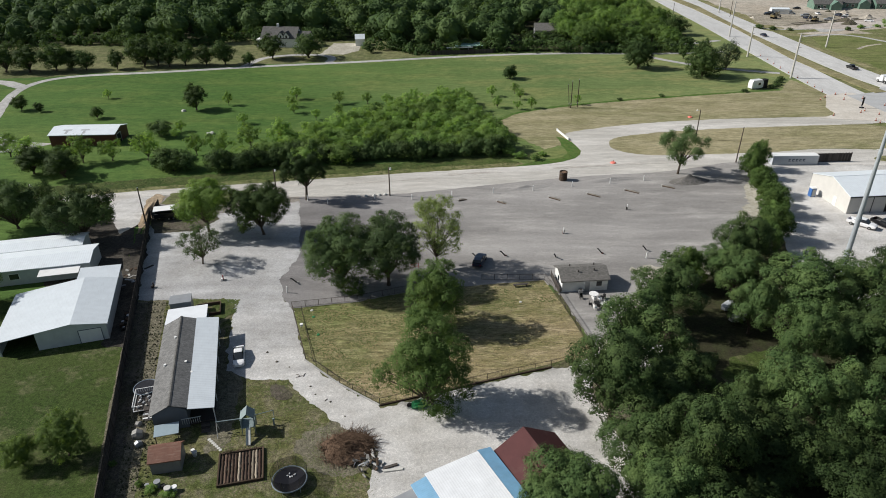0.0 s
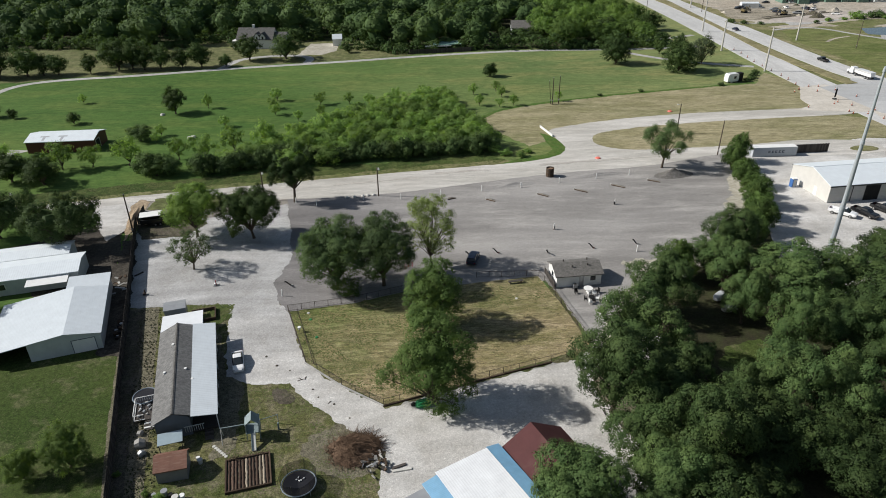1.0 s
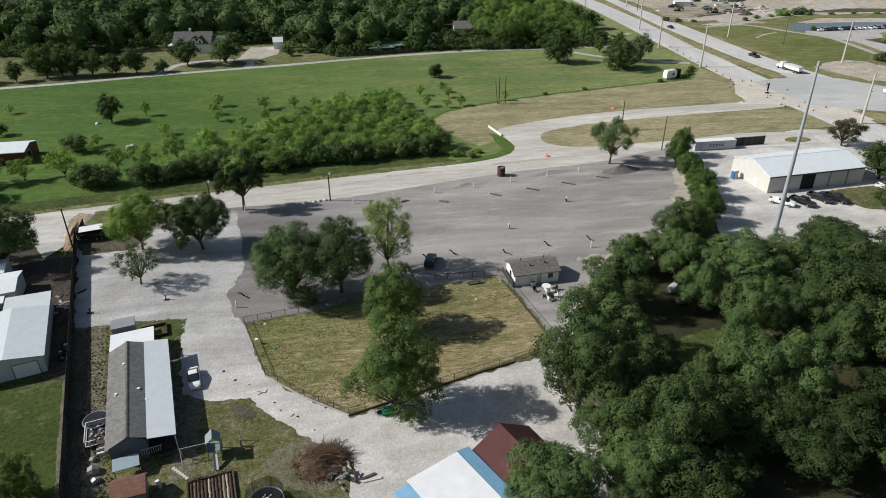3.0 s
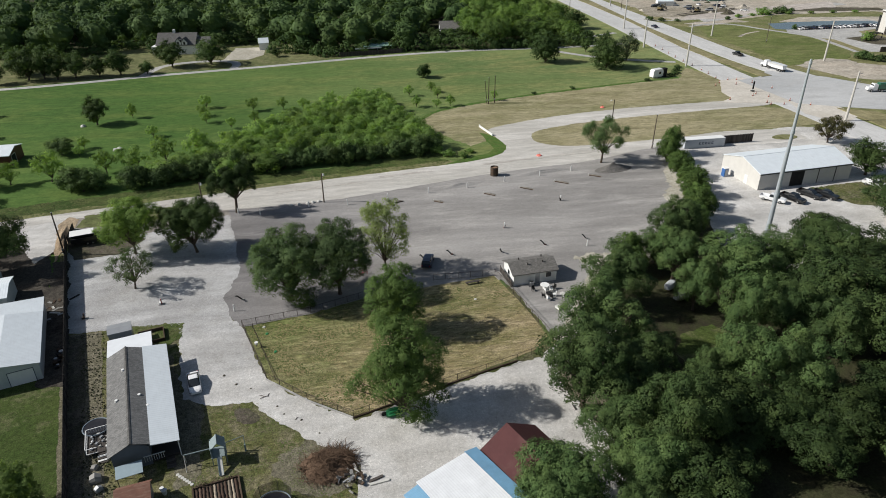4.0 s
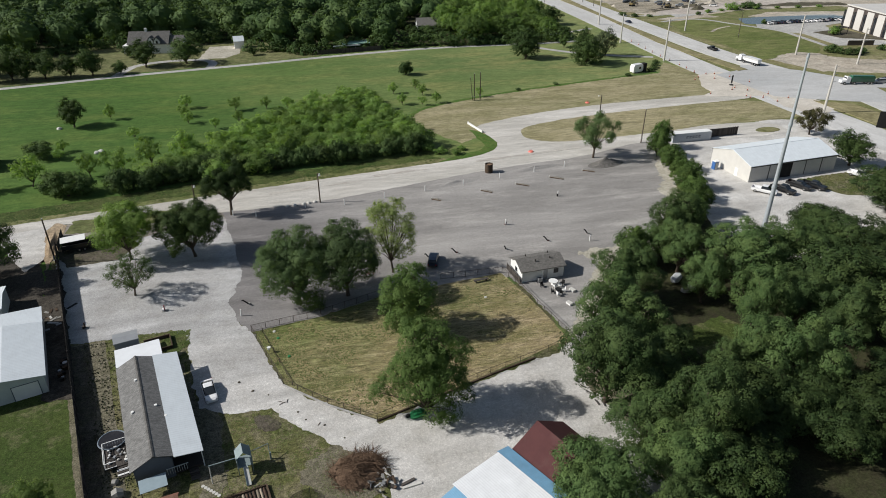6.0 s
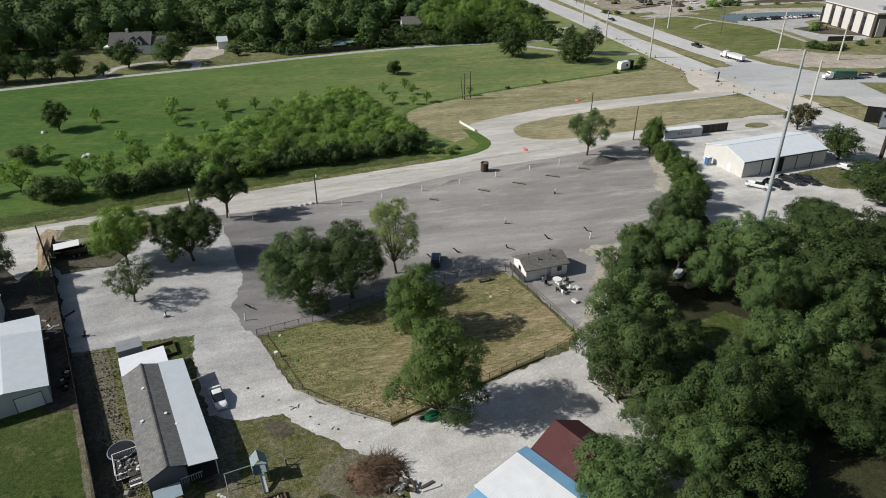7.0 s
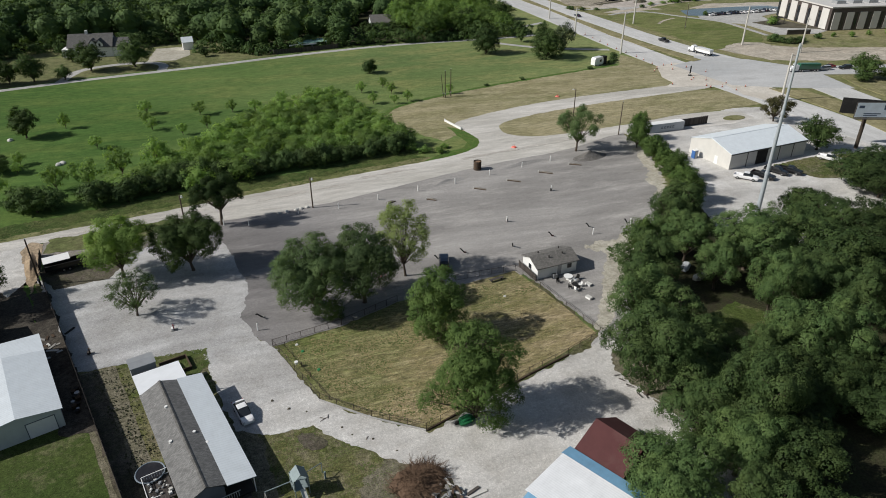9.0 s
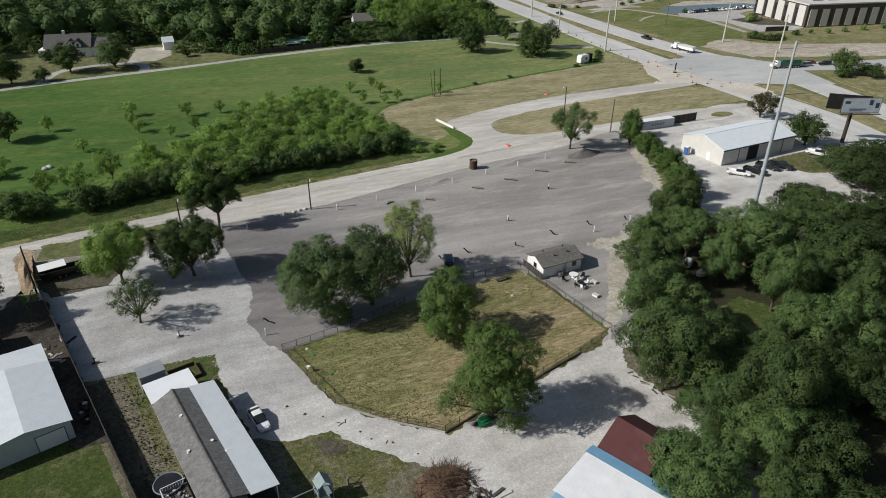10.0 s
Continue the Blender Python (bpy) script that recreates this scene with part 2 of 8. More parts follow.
SOIL = ground_mat("bare_soil", (0.4, 0.345, 0.275), (0.5, 0.455, 0.395), (0.29, 0.265, 0.21), 0.02, 0.08, 0.8, 0.7, 0.25, blotch=0.2)
OCHRE = ground_mat("ochre_soil", (0.3, 0.225, 0.15), (0.38, 0.3, 0.21), (0.24, 0.185, 0.12), 0.1, 0.4, 4.0, 0.6, 0.3, blotch=0.3)
EARTH = ground_mat("grey_brown_earth", (0.19, 0.172, 0.148), (0.25, 0.228, 0.2), (0.3, 0.275, 0.24), 0.08, 0.3, 6.0, 0.6, 0.3, blotch=0.25)
SAND = ground_mat("sandy_worn_soil", (0.4, 0.372, 0.31), (0.52, 0.486, 0.415), (0.26, 0.245, 0.185), 0.12, 0.5, 5.0, 0.6, 0.25, blotch=0.2)
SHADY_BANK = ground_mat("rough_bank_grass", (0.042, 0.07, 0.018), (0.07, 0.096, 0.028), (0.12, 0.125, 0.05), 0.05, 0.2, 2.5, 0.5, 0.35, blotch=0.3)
OLIVE = ground_mat("olive_rough_lawn", (0.1, 0.115, 0.045), (0.14, 0.15, 0.065), (0.2, 0.185, 0.1), 0.03, 0.12, 1.2, 0.5, 0.3, blotch=0.3)
SCRUB = ground_mat("rough_roadside_grass", (0.13, 0.145, 0.055), (0.2, 0.185, 0.09), (0.33, 0.28, 0.18), 0.02, 0.07, 1.0, 0.55, 0.3, blotch=0.25)
# near-black on purpose: the shade below the crowns is part of this colour
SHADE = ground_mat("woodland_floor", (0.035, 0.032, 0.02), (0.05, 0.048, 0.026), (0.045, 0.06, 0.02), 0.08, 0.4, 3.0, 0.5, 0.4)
DIRT = ground_mat("dark_trodden_soil", (0.075, 0.064, 0.05), (0.125, 0.108, 0.086), (0.075, 0.08, 0.04), 0.1, 0.5, 5.0, 0.6, 0.5, blotch=0.3)
# brown soil made darker than DIRT, with the yard's shade in its colour
SHADED_SOIL = ground_mat("shade_darkened_soil", (0.042, 0.037, 0.031), (0.072, 0.063, 0.052), (0.1, 0.09, 0.075), 0.1, 0.5, 5.0, 0.6, 0.5, blotch=0.3)
DITCH = ground_mat("lush_ditch_grass", (0.055, 0.12, 0.022), (0.075, 0.135, 0.03), (0.12, 0.14, 0.045), 0.1, 0.5, 3.0, 0.6, 0.4)
BANK = ground_mat("olive_bank_grass", (0.12, 0.14, 0.05), (0.16, 0.165, 0.07), (0.25, 0.22, 0.13), 0.03, 0.12, 1.2, 0.5, 0.3, blotch=0.25)
WATER = paint_mat("pond_water", (0.1, 0.14, 0.18), 0.1, 0.2, 0.1)
SLOPE = ground_mat("green_slope_grass", (0.1, 0.128, 0.038), (0.145, 0.165, 0.058), (0.2, 0.19, 0.09), 0.03, 0.1, 1.0, 0.5, 0.25, (0.5, 1.3, 1), 20, blotch=0.25)
ROSY = ground_mat("rosy_grey_soil", (0.42, 0.375, 0.335), (0.5, 0.455, 0.41), (0.34, 0.3, 0.26), 0.03, 0.1, 0.8, 0.5, 0.2, blotch=0.15)
BLACK_SOIL = ground_mat("black_wet_soil", (0.035, 0.03, 0.027), (0.06, 0.053, 0.046), (0.09, 0.08, 0.07), 0.2, 0.6, 3.0, 0.5, 0.3)

LEAF_WOOD = leaf_mat("wood_leaves", (0.026, 0.054, 0.018), (0.101, 0.157, 0.053), (0.118, 0.161, 0.051), 0.14)
# darker copy of LEAF_WOOD; deep shade inside the wood is put into the leaf colour
LEAF_DEEP = leaf_mat("shade_dark_leaves", (0.015, 0.03, 0.01), (0.05, 0.08, 0.025), (0.065, 0.09, 0.027), 0.08)
LEAF_OAK = leaf_mat("oak_leaves", (0.035, 0.065, 0.02), (0.082, 0.128, 0.04), (0.106, 0.148, 0.046))
LEAF_HEDGE = leaf_mat("hedge_leaves", (0.04, 0.078, 0.022), (0.115, 0.18, 0.05), (0.14, 0.2, 0.055), 0.28)
LEAF_RUST = leaf_mat("reddish_brown_leaves", (0.05, 0.048, 0.022), (0.1, 0.1, 0.042), (0.12, 0.1, 0.05), 0.2)
LEAF_GREY = leaf_mat("grey_green_leaves", (0.06, 0.085, 0.045), (0.125, 0.165, 0.09), (0.14, 0.175, 0.085), 0.3)
LEAF_ASH = leaf_mat("ash_leaves", (0.052, 0.09, 0.036), (0.124, 0.18, 0.076), (0.145, 0.2, 0.08), 0.33)
LEAF_LIGHT = leaf_mat("light_leaves", (0.095, 0.16, 0.04), (0.195, 0.275, 0.08), (0.21, 0.285, 0.085), 0.4)
LEAF_PALE = leaf_mat("pale_sparse_leaves", (0.14, 0.18, 0.07), (0.26, 0.305, 0.135), (0.235, 0.29, 0.11), 0.4)
LEAF_GREEN = leaf_mat("green_leaves", (0.055, 0.1, 0.028), (0.13, 0.198, 0.06), (0.15, 0.212, 0.064), 0.3)
LEAF_DARK = leaf_mat("dark_evergreen_leaves", (0.02, 0.042, 0.014), (0.048, 0.078, 0.025), (0.055, 0.085, 0.026))
LEAF_FAR = leaf_mat("far_wood_leaves", (0.045, 0.085, 0.03), (0.1, 0.16, 0.056), (0.15, 0.21, 0.07), 0.3, 0.05, sprays=0.12)
LEAF_END = leaf_mat("bright_wood_leaves", (0.075, 0.14, 0.04), (0.175, 0.265, 0.075), (0.215, 0.3, 0.085), 0.42, 0.08, sprays=0.35)
LEAF_FRUIT = leaf_mat("orchard_leaves", (0.13, 0.22, 0.064), (0.225, 0.33, 0.105), (0.265, 0.355, 0.115), 0.5)
BARK = bark_mat()
WHITE = paint_mat("white_paint", (0.78, 0.78, 0.76), 0.05, 1.0)
CREAM = rib_mat("cream_sheet_wall", (0.6, 0.583, 0.542), 0.3, 0, 0.5)
SHEET = paint_mat("plain_white_sheet", (0.74, 0.76, 0.78), 0.06, 0.5, 0.35)
WHITE_ROOF = rib_mat("white_sheet_roof", (0.72, 0.77, 0.8), 0.8, 0, 0.5)
WHITE_ROOF_Y = rib_mat("white_sheet_roof_across", (0.62, 0.665, 0.695), 0.8, 1, 0.35)
BLUE_ROOF = rib_mat("blue_sheet_roof", (0.19, 0.38, 0.55), 0.25, 0, 0.4, 0.0, 0.15)
GREY_METAL = paint_mat("grey_metal", (0.34, 0.35, 0.36), 0.1, 0.8, 0.45, 0.3)
GALV = paint_mat("galvanised_steel", (0.46, 0.5, 0.53), 0.08, 0.6, 0.5, 0.3)
DARK_TRIM = paint_mat("dark_trim", (0.06, 0.055, 0.05), 0.1, 1.0)
SHINGLE = shingle_mat("grey_shingles", (0.165, 0.16, 0.152), (0.1, 0.097, 0.092))
SHINGLE_GREY = shingle_mat("pale_grey_shingles", (0.215, 0.213, 0.208), (0.14, 0.139, 0.136))
SHINGLE_TAN = shingle_mat("weathered_tan_shingles", (0.2, 0.19, 0.176), (0.13, 0.124, 0.115))
MAROON = paint_mat("maroon_sheet_roof", (0.082, 0.03, 0.03), 0.12, 0.8, 0.75, 0.0, 0.2)
RUSTY = rib_mat("rusty_brown_roof", (0.19, 0.085, 0.055), 0.2, 0, 0.7, 0.0, 0.2, 0.5, (0.3, 0.2, 0.15))
REDWALL = paint_mat("barn_red_wall", (0.1, 0.03, 0.025), 0.15, 0.8)
BLUEGREY = paint_mat("blue_grey_siding", (0.1, 0.12, 0.15), 0.08, 1.0)
GREYWALL = paint_mat("dull_grey_siding", (0.2, 0.195, 0.19), 0.15, 1.0)
OFFWHITE = paint_mat("off_white_siding", (0.52, 0.55, 0.54), 0.08, 1.0)
WOOD = plank_mat("weathered_fence_boards", (0.045, 0.04, 0.037), (0.095, 0.084, 0.076))
WOOD_DARK = plank_mat("dark_timber", (0.05, 0.035, 0.025), (0.12, 0.085, 0.06))
POLEWOOD = plank_mat("creosoted_pole", (0.055, 0.042, 0.032), (0.12, 0.095, 0.075))
GLASS = glass_mat()
BLACK = paint_mat("black_void_paint", (0.012, 0.012, 0.012), 0.1, 1.0, 0.8)
RUBBER = paint_mat("tyre_rubber", (0.02, 0.02, 0.02), 0.1, 4.0, 0.85)
STEEL = paint_mat("bright_steel", (0.5, 0.5, 0.5), 0.05, 2.0, 0.3, 0.8)


# ---- shapes ----
def box(bm, x0, x1, y0, y1, z0, z1):
    v = [bm.verts.new((x, y, z)) for z in (z0, z1) for x, y in ((x0, y0), (x1, y0), (x1, y1), (x0, y1))]
    for f in ((3, 2, 1, 0), (4, 5, 6, 7), (0, 1, 5, 4), (1, 2, 6, 5), (2, 3, 7, 6), (3, 0, 4, 7)):
        bm.faces.new([v[i] for i in f])
    return bm


def prism(bm, profile, axis, a, b):
    """Extrude a profile: (u, z) pairs, along x (u is y) or y (u is x)."""
    rings = []
    for s in (a, b):
        rings.append([bm.verts.new((s, u, z) if axis == "x" else (u, s, z)) for u, z in profile])
    k = len(profile)
    for i in range(k):
        bm.faces.new([rings[0][i], rings[0][(i + 1) % k], rings[1][(i + 1) % k], rings[1][i]])
    bm.faces.new(rings[0][::-1])
    bm.faces.new(rings[1])
    bmesh.ops.recalc_face_normals(bm, faces=bm.faces[:])
    return bm


def tube(bm, p, q, r0, r1=None, seg=10, caps=True):
    """A tapered round bar from p to q."""
    p, q = Vector(p), Vector(q)
    r1 = r0 if r1 is None else r1
    m = (q - p).to_track_quat("Z", "Y").to_matrix()
    rings = []
    for c, r in ((p, r0), (q, r1)):
        rings.append([bm.verts.new(c + m @ Vector((r * math.cos(2 * math.pi * i / seg), r * math.sin(2 * math.pi * i / seg), 0))) for i in range(seg)])
    for i in range(seg):
        bm.faces.new([rings[0][i], rings[0][(i + 1) % seg], rings[1][(i + 1) % seg], rings[1][i]])
    if caps:
        bm.faces.new(rings[0][::-1])
        bm.faces.new(rings[1])
    return bm


def mesh_of(name, bm, material, bevel=0.0):
    if bevel:
        bmesh.ops.bevel(bm, geom=bm.edges[:], offset=bevel, segments=1, affect="EDGES", clamp_overlap=True)
    me = bpy.data.meshes.new(name)
    bm.to_mesh(me)
    bm.free()
    me.materials.append(material)
    return me


def part(name, bm, material, parent, label="", bevel=0.0, place=None):
    """One mesh object under a thing or under a part."""
    me = bm if isinstance(bm, bpy.types.Mesh) else mesh_of(name, bm, material, bevel)
    ob = new(name, me)
    ob.parent = parent
    if place is not None:
        ob.matrix_basis = place
    return tagged(ob, label)


def thing(name, m, label, category, group="", kind=""):
    ob = new(name)
    ob.matrix_basis = m
    return tagged(ob, label, category, group, kind)


def B():
    return bmesh.new()


def arrays_mesh(name, verts, faces, material):
    """A mesh from arrays of corners and of faces with equal numbers of corners."""
    me = bpy.data.meshes.new(name)
    nf, k = faces.shape
    me.vertices.add(len(verts))
    me.vertices.foreach_set("co", np.asarray(verts, dtype=np.float32).ravel())
    me.loops.add(nf * k)
    me.loops.foreach_set("vertex_index", np.asarray(faces, dtype=np.int32).ravel())
    me.polygons.add(nf)
    me.polygons.foreach_set("loop_start", np.arange(0, nf * k, k, dtype=np.int32))
    me.update(calc_edges=True)
    me.materials.append(material)
    return me


def ragged(points, step, amp, seed, closed=True):
    """The outline walked in short steps, with uneven edges."""
    out = []
    n = len(points)
    for i in range(n if closed else n - 1):
        p, q = Vector(points[i]), Vector(points[(i + 1) % n])
        k = max(1, int((q - p).length / step))
        nrm = Vector((-(q - p).y, (q - p).x)).normalized()
        for j in range(k):
            c = p.lerp(q, j / k)
            w = noise.noise(Vector((c.x * 0.3, c.y * 0.3, seed))) + 0.6 * noise.noise(Vector((c.x * 1.1, c.y * 1.1, seed + 9))) + 0.45 * noise.noise(Vector((c.x * 3.7, c.y * 3.7, seed + 5)))
            out.append(c + nrm * amp * w)
    if not closed:
        out.append(Vector(points[-1]))
    return out


def smooth(points, times=2, closed=True):
    """Corner cutting, for rounded outlines."""
    for _ in range(times):
        out = []
        n = len(points)
        for i in range(n if closed else n - 1):
            p, q = Vector(points[i]), Vector(points[(i + 1) % n])
            out += [p.lerp(q, 0.25), p.lerp(q, 0.75)]
        if not closed:
            out = [Vector(points[0])] + out + [Vector(points[-1])]
        points = out
    return [tuple(p) for p in points]


def patch(name, points, z, material, label, amp=0.4, step=0.45, depth=0.3, category="ground"):
    """A ground surface: one thin slab with an uneven edge."""
    o = ragged(points, step, amp, sum(map(ord, name)) * 0.37 + points[0][0])
    k = len(o)
    flat, _, tris, *_ = geometry.delaunay_2d_cdt([Vector((p.x, p.y)) for p in o], [], [list(range(k))], 1, 1e-4)
    bm = B()
    top = [bm.verts.new((p.x, p.y, z)) for p in flat]
    for t in tris:
        bm.faces.new([top[i] for i in t])
    rim = [bm.verts.new((p.x, p.y, z)) for p in o]
    low = [bm.verts.new((p.x, p.y, z - depth)) for p in o]
    for i in range(k):
        bm.faces.new([rim[i], low[i], low[(i + 1) % k], rim[(i + 1) % k]])
    ob = new(name, mesh_of(name, bm, material))
    return tagged(ob, label, category, kind="structure")


def ribbon(line, width):
    """The outline of a road of that width along a line."""
    left, right = [], []
    for i, p in enumerate(line):
        a, b = Vector(line[max(i - 1, 0)]), Vector(line[min(i + 1, len(line) - 1)])
        d = (b - a).normalized()
        w = width[i] if isinstance(width, (list, tuple)) else width
        nrm = Vector((-d.y, d.x)) * w / 2
        left.append(tuple(Vector(p) + nrm))
        right.append(tuple(Vector(p) - nrm))
    return left + right[::-1]


# ---- ground and roads ----
bm = B()
RINGS = (0, 60, 140, 260, 420, 700, 1300, 2600, 4500)
rows_ = []
for r in RINGS[1:]:
    rows_.append([bm.verts.new((r * math.cos(i * math.pi / 24), 120 + r * math.sin(i * math.pi / 24), 0)) for i in range(48)])
hub = bm.verts.new((0, 120, 0))
for i in range(48):
    bm.faces.new([hub, rows_[0][i], rows_[0][(i + 1) % 48]])
    for a_, b_ in zip(rows_, rows_[1:]):
        bm.faces.new([a_[i], b_[i], b_[(i + 1) % 48], a_[(i + 1) % 48]])
tagged(new("ground", mesh_of("ground", bm, MEADOW)), "green mown meadow reaching to the woods", "ground", kind="structure")

FENCE_A, FENCE_B = (-65.6, 133.5), (-37.5, 39.0)
patch("woodland_floor_north", [(-420, 330), (-190, 330), (-150, 336), (-106, 336), (-104, 345), (-34, 345), (-30, 312), (0, 309), (60, 308), (112, 309), (128, 330), (135, 560), (-420, 560)], 0.02, SHADE, "floor under the far woods, shade put into its colour", 2, 4)
patch("ground_highway_verge", [(118, 100), (128, 168), (112, 192), (118, 204), (132, 206), (143, 236), (150, 300), (158, 560), (184, 560), (184, 246), (262, 222), (330, 196), (330, 60), (150, 20)], 0.012, BANK, "olive grass beside the highway lanes", 0.8, 4)
patch("ground_east_scrub", [(176, 560), (176, 300), (178, 255), (184, 226), (200, 230), (480, 90), (600, 120), (600, 560)], 0.02, SCRUB, "rough grass with bare patches beside the highway", 1.5, 4)
patch("ground_bare_site", [(186, 350), (215, 318), (330, 330), (420, 330), (500, 560), (182, 560)], 0.05, SOIL, "pale bare soil of a building site", 3, 4)
patch("ground_soil_verge", [(183, 246), (200, 252), (222, 236), (262, 222), (330, 196), (330, 172), (262, 199), (225, 209), (190, 222)], 0.05, SOIL, "pale bare soil verge beside the side road", 1.2, 2)
patch("ground_dry_verge", [(20, 204), (26, 212), (44, 219), (66, 225), (108, 233), (126, 236), (137, 252), (142, 228), (136, 212), (126, 200), (80, 199.5), (42, 187), (38, 182), (30, 176), (22, 190)], 0.03, DRY, "straw-coloured dry grass verge", 0.9)
patch("ground_island_verge", smooth([(140, 196), (109, 194.3), (78.5, 192), (60, 188.3), (51, 184.8), (48.5, 179.5), (50, 174), (56, 170.5), (68, 169.8), (94, 171.5), (108, 174), (128, 173), (146, 175)], 1), 0.07, DRY, "mown dry grass between two roads", 0.3)
patch("ground_ditch_edge", [(35, 187), (37.5, 185), (39.5, 178), (40, 172), (35, 166.8), (27, 164), (20, 163), (26, 166.5), (33, 169), (36, 173), (35.5, 179)], 0.045, DITCH, "lush green ditch grass at the road bend", 0.4)
patch("road_street", smooth([(-190, 134), (-120, 141), (-82, 148.3), (-37, 155), (3, 160.7), (27, 163.5), (36, 167), (40, 172.5), (39.5, 179), (37.5, 188.5), (40, 191.3), (57, 197.2), (82, 202), (114, 203.3), (138, 204), (147, 200), (140, 196), (109, 194), (78.5, 191.8), (60, 188), (52, 184.8), (49, 179.8), (50, 174.5), (54, 171.3), (66, 169.7), (94, 171.8), (108, 174), (128, 172), (128, 160), (85, 163), (80, 165), (59, 157.5), (41, 156), (23, 153), (2.7, 148.2), (-12.5, 145), (-35, 144.5), (-46, 144.5), (-54, 146.3), (-70, 146.6), (-84, 142), (-120, 133), (-190, 124)], 1), 0.066, CHALK, "pale chalky street with tyre tracks", 0.25, category="road")
patch("ground_street_verge", [(-120, 140.6), (-82, 147.8), (-37, 154.5), (3, 160.2), (24, 163), (22, 166), (2, 163.6), (-37, 157.4), (-82, 150.4), (-120, 143)], 0.03, BANK, "dry trodden grass along the street", 0.7)
patch("ground_street_bank", [(-190, 134), (-120, 141.4), (-82, 148.8), (-37, 155.6), (3, 161.2), (22, 164), (19, 171), (-8, 167), (-30, 165.5), (-60, 160), (-110, 152), (-190, 146)], 0.026, SHADY_BANK, "dark green rough grass bank along the street", 1.2)
patch("pavement_junction", [(122, 202), (130, 206), (131, 214), (139, 229), (150, 232), (158, 200), (160, 180), (147, 172), (143, 185), (146, 197)], 0.097, DUSTY, "sandy dusty road junction under works", 0.3, category="road")
HWY_A = [(166, 640), (156, 432), (154, 365), (149.5, 294), (147, 249), (147, 215), (148, 185), (149, 150), (146, 100), (138, 20)]
HWY_B = [(180, 640), (172, 457), (170, 340), (168, 262), (173, 226), (180, 195), (176, 165), (166, 120), (156, 20)]
patch("road_highway_south", ribbon(smooth(HWY_A, 2, False), 14.5), 0.09, CONC, "wide pale concrete highway carriageway", 0.05, 3, category="road")
patch("road_highway_north", ribbon(smooth(HWY_B, 2, False), 13), 0.095, CONC, "pale concrete highway carriageway beyond the median", 0.05, 3, category="road")
patch("road_crossing", [(146, 228), (158, 232), (166, 240), (182, 226), (192, 209), (192, 200), (186, 178), (170, 184), (158, 190), (148, 196)], 0.1, WORN_CONC, "open concrete crossing of the highway", 0.1, 2, category="road")
patch("road_side_street", [(178, 226), (192, 210), (220, 202), (262, 194), (330, 168), (330, 156), (262, 180), (226, 190), (203, 193), (191, 197), (182, 206)], 0.105, WORN_CONC, "pale concrete side street", 0.1, 2, category="road")
patch("median_grass", [(167, 560), (170, 440), (163, 346), (160, 272), (163, 232), (158, 231), (155.5, 266), (155, 289), (161, 362), (163, 433), (160, 560)], 0.24, MEDIAN, "mown grass highway median with kerbs", 0.15, 3, 0.2)
patch("median_grass_near", [(157, 188), (167, 181), (168, 158), (164, 141), (156, 110), (152, 80), (148, 110), (153, 134), (157, 153)], 0.24, MEDIAN, "grass highway median past the crossing", 0.15, 2, 0.2)
patch("verge_corner", smooth([(196, 196), (210, 186), (222, 184), (262, 176), (262, 140), (196, 120), (186, 150), (188, 176)], 1), 0.2, SCRUB, "rough grass corner beside the side street", 0.3, 2, 0.2)
patch("forecourt", [(128, 174), (106, 168), (82, 164.5), (81, 150), (77, 134), (72, 122), (66, 104), (72, 94), (96, 92), (122, 100), (140, 112), (143, 150), (144, 170)], 0.035, PALE, "pale crushed-stone forecourt of the workshop", 0.4)
patch("forecourt_lawn", [(104, 130), (108, 120), (126, 112), (138, 118), (138, 128), (118, 131.5)], 0.055, YARD, "green lawn beside the workshop", 0.6)
patch("forecourt_island", smooth([(117, 165), (121, 162.6), (126, 164), (125.5, 166.8), (121, 167.6)], 2), 0.16, BANK, "oval dry grass island in the forecourt", 0.1, 1, 0.15)
patch("driveway_loop", ribbon(smooth([(-128, 176), (-140, 196), (-146, 212), (-154, 232), (-159, 250), (-156, 264), (-144, 271), (-111, 275.3), (-78, 283.5), (-33, 290.4), (-3, 296.8), (33, 302.5), (59, 304), (84, 302), (112, 301), (132, 303)], 2, False), 3.4), 0.03, DRIVE, "long pale loop driveway round the meadow", 0.15, category="road")
patch("driveway_west", ribbon(smooth([(-158, 252), (-172, 262), (-200, 266)], 1, False), 5), 0.032, DRIVE, "pale driveway leading off west", 0.2, category="road")
patch("driveway_barn", [(-142, 176), (-120, 180), (-114, 186), (-130, 190), (-146, 205), (-152, 205)], 0.034, DRIVE, "pale yard beside the red barn", 0.4, category="road")
patch("driveway_branch", ribbon(smooth([(92, 301), (97, 291), (106, 281), (113, 274), (127, 267), (138, 262)], 1, False), 3.0), 0.032, DRIVE, "pale driveway branch to the highway", 0.15, category="road")
patch("driveway_house", ribbon(smooth([(-82, 283), (-80, 293), (-77, 301), (-68, 305.5), (-56, 306.5), (-48, 303), (-46, 297), (-47, 290)], 2, False), 3.6), 0.034, DRIVE, "pale house driveway with a turning loop", 0.2, category="road")
patch("courtyard", [(-53, 307), (-50, 332), (-36, 332), (-36, 314), (-42, 306)], 0.04, SAND, "tan paved courtyard beside the country house", 0.4)
patch("ground_far_lawn", [(-260, 262), (-156, 268), (-144, 274), (-111, 278.3), (-78, 286.5), (-33, 293.4), (-3, 299.8), (2, 304), (-8, 318), (-34, 346), (-104, 346), (-150, 338), (-260, 338)], 0.022, OLIVE, "olive rough lawn in front of the far woods", 1.4, 2)
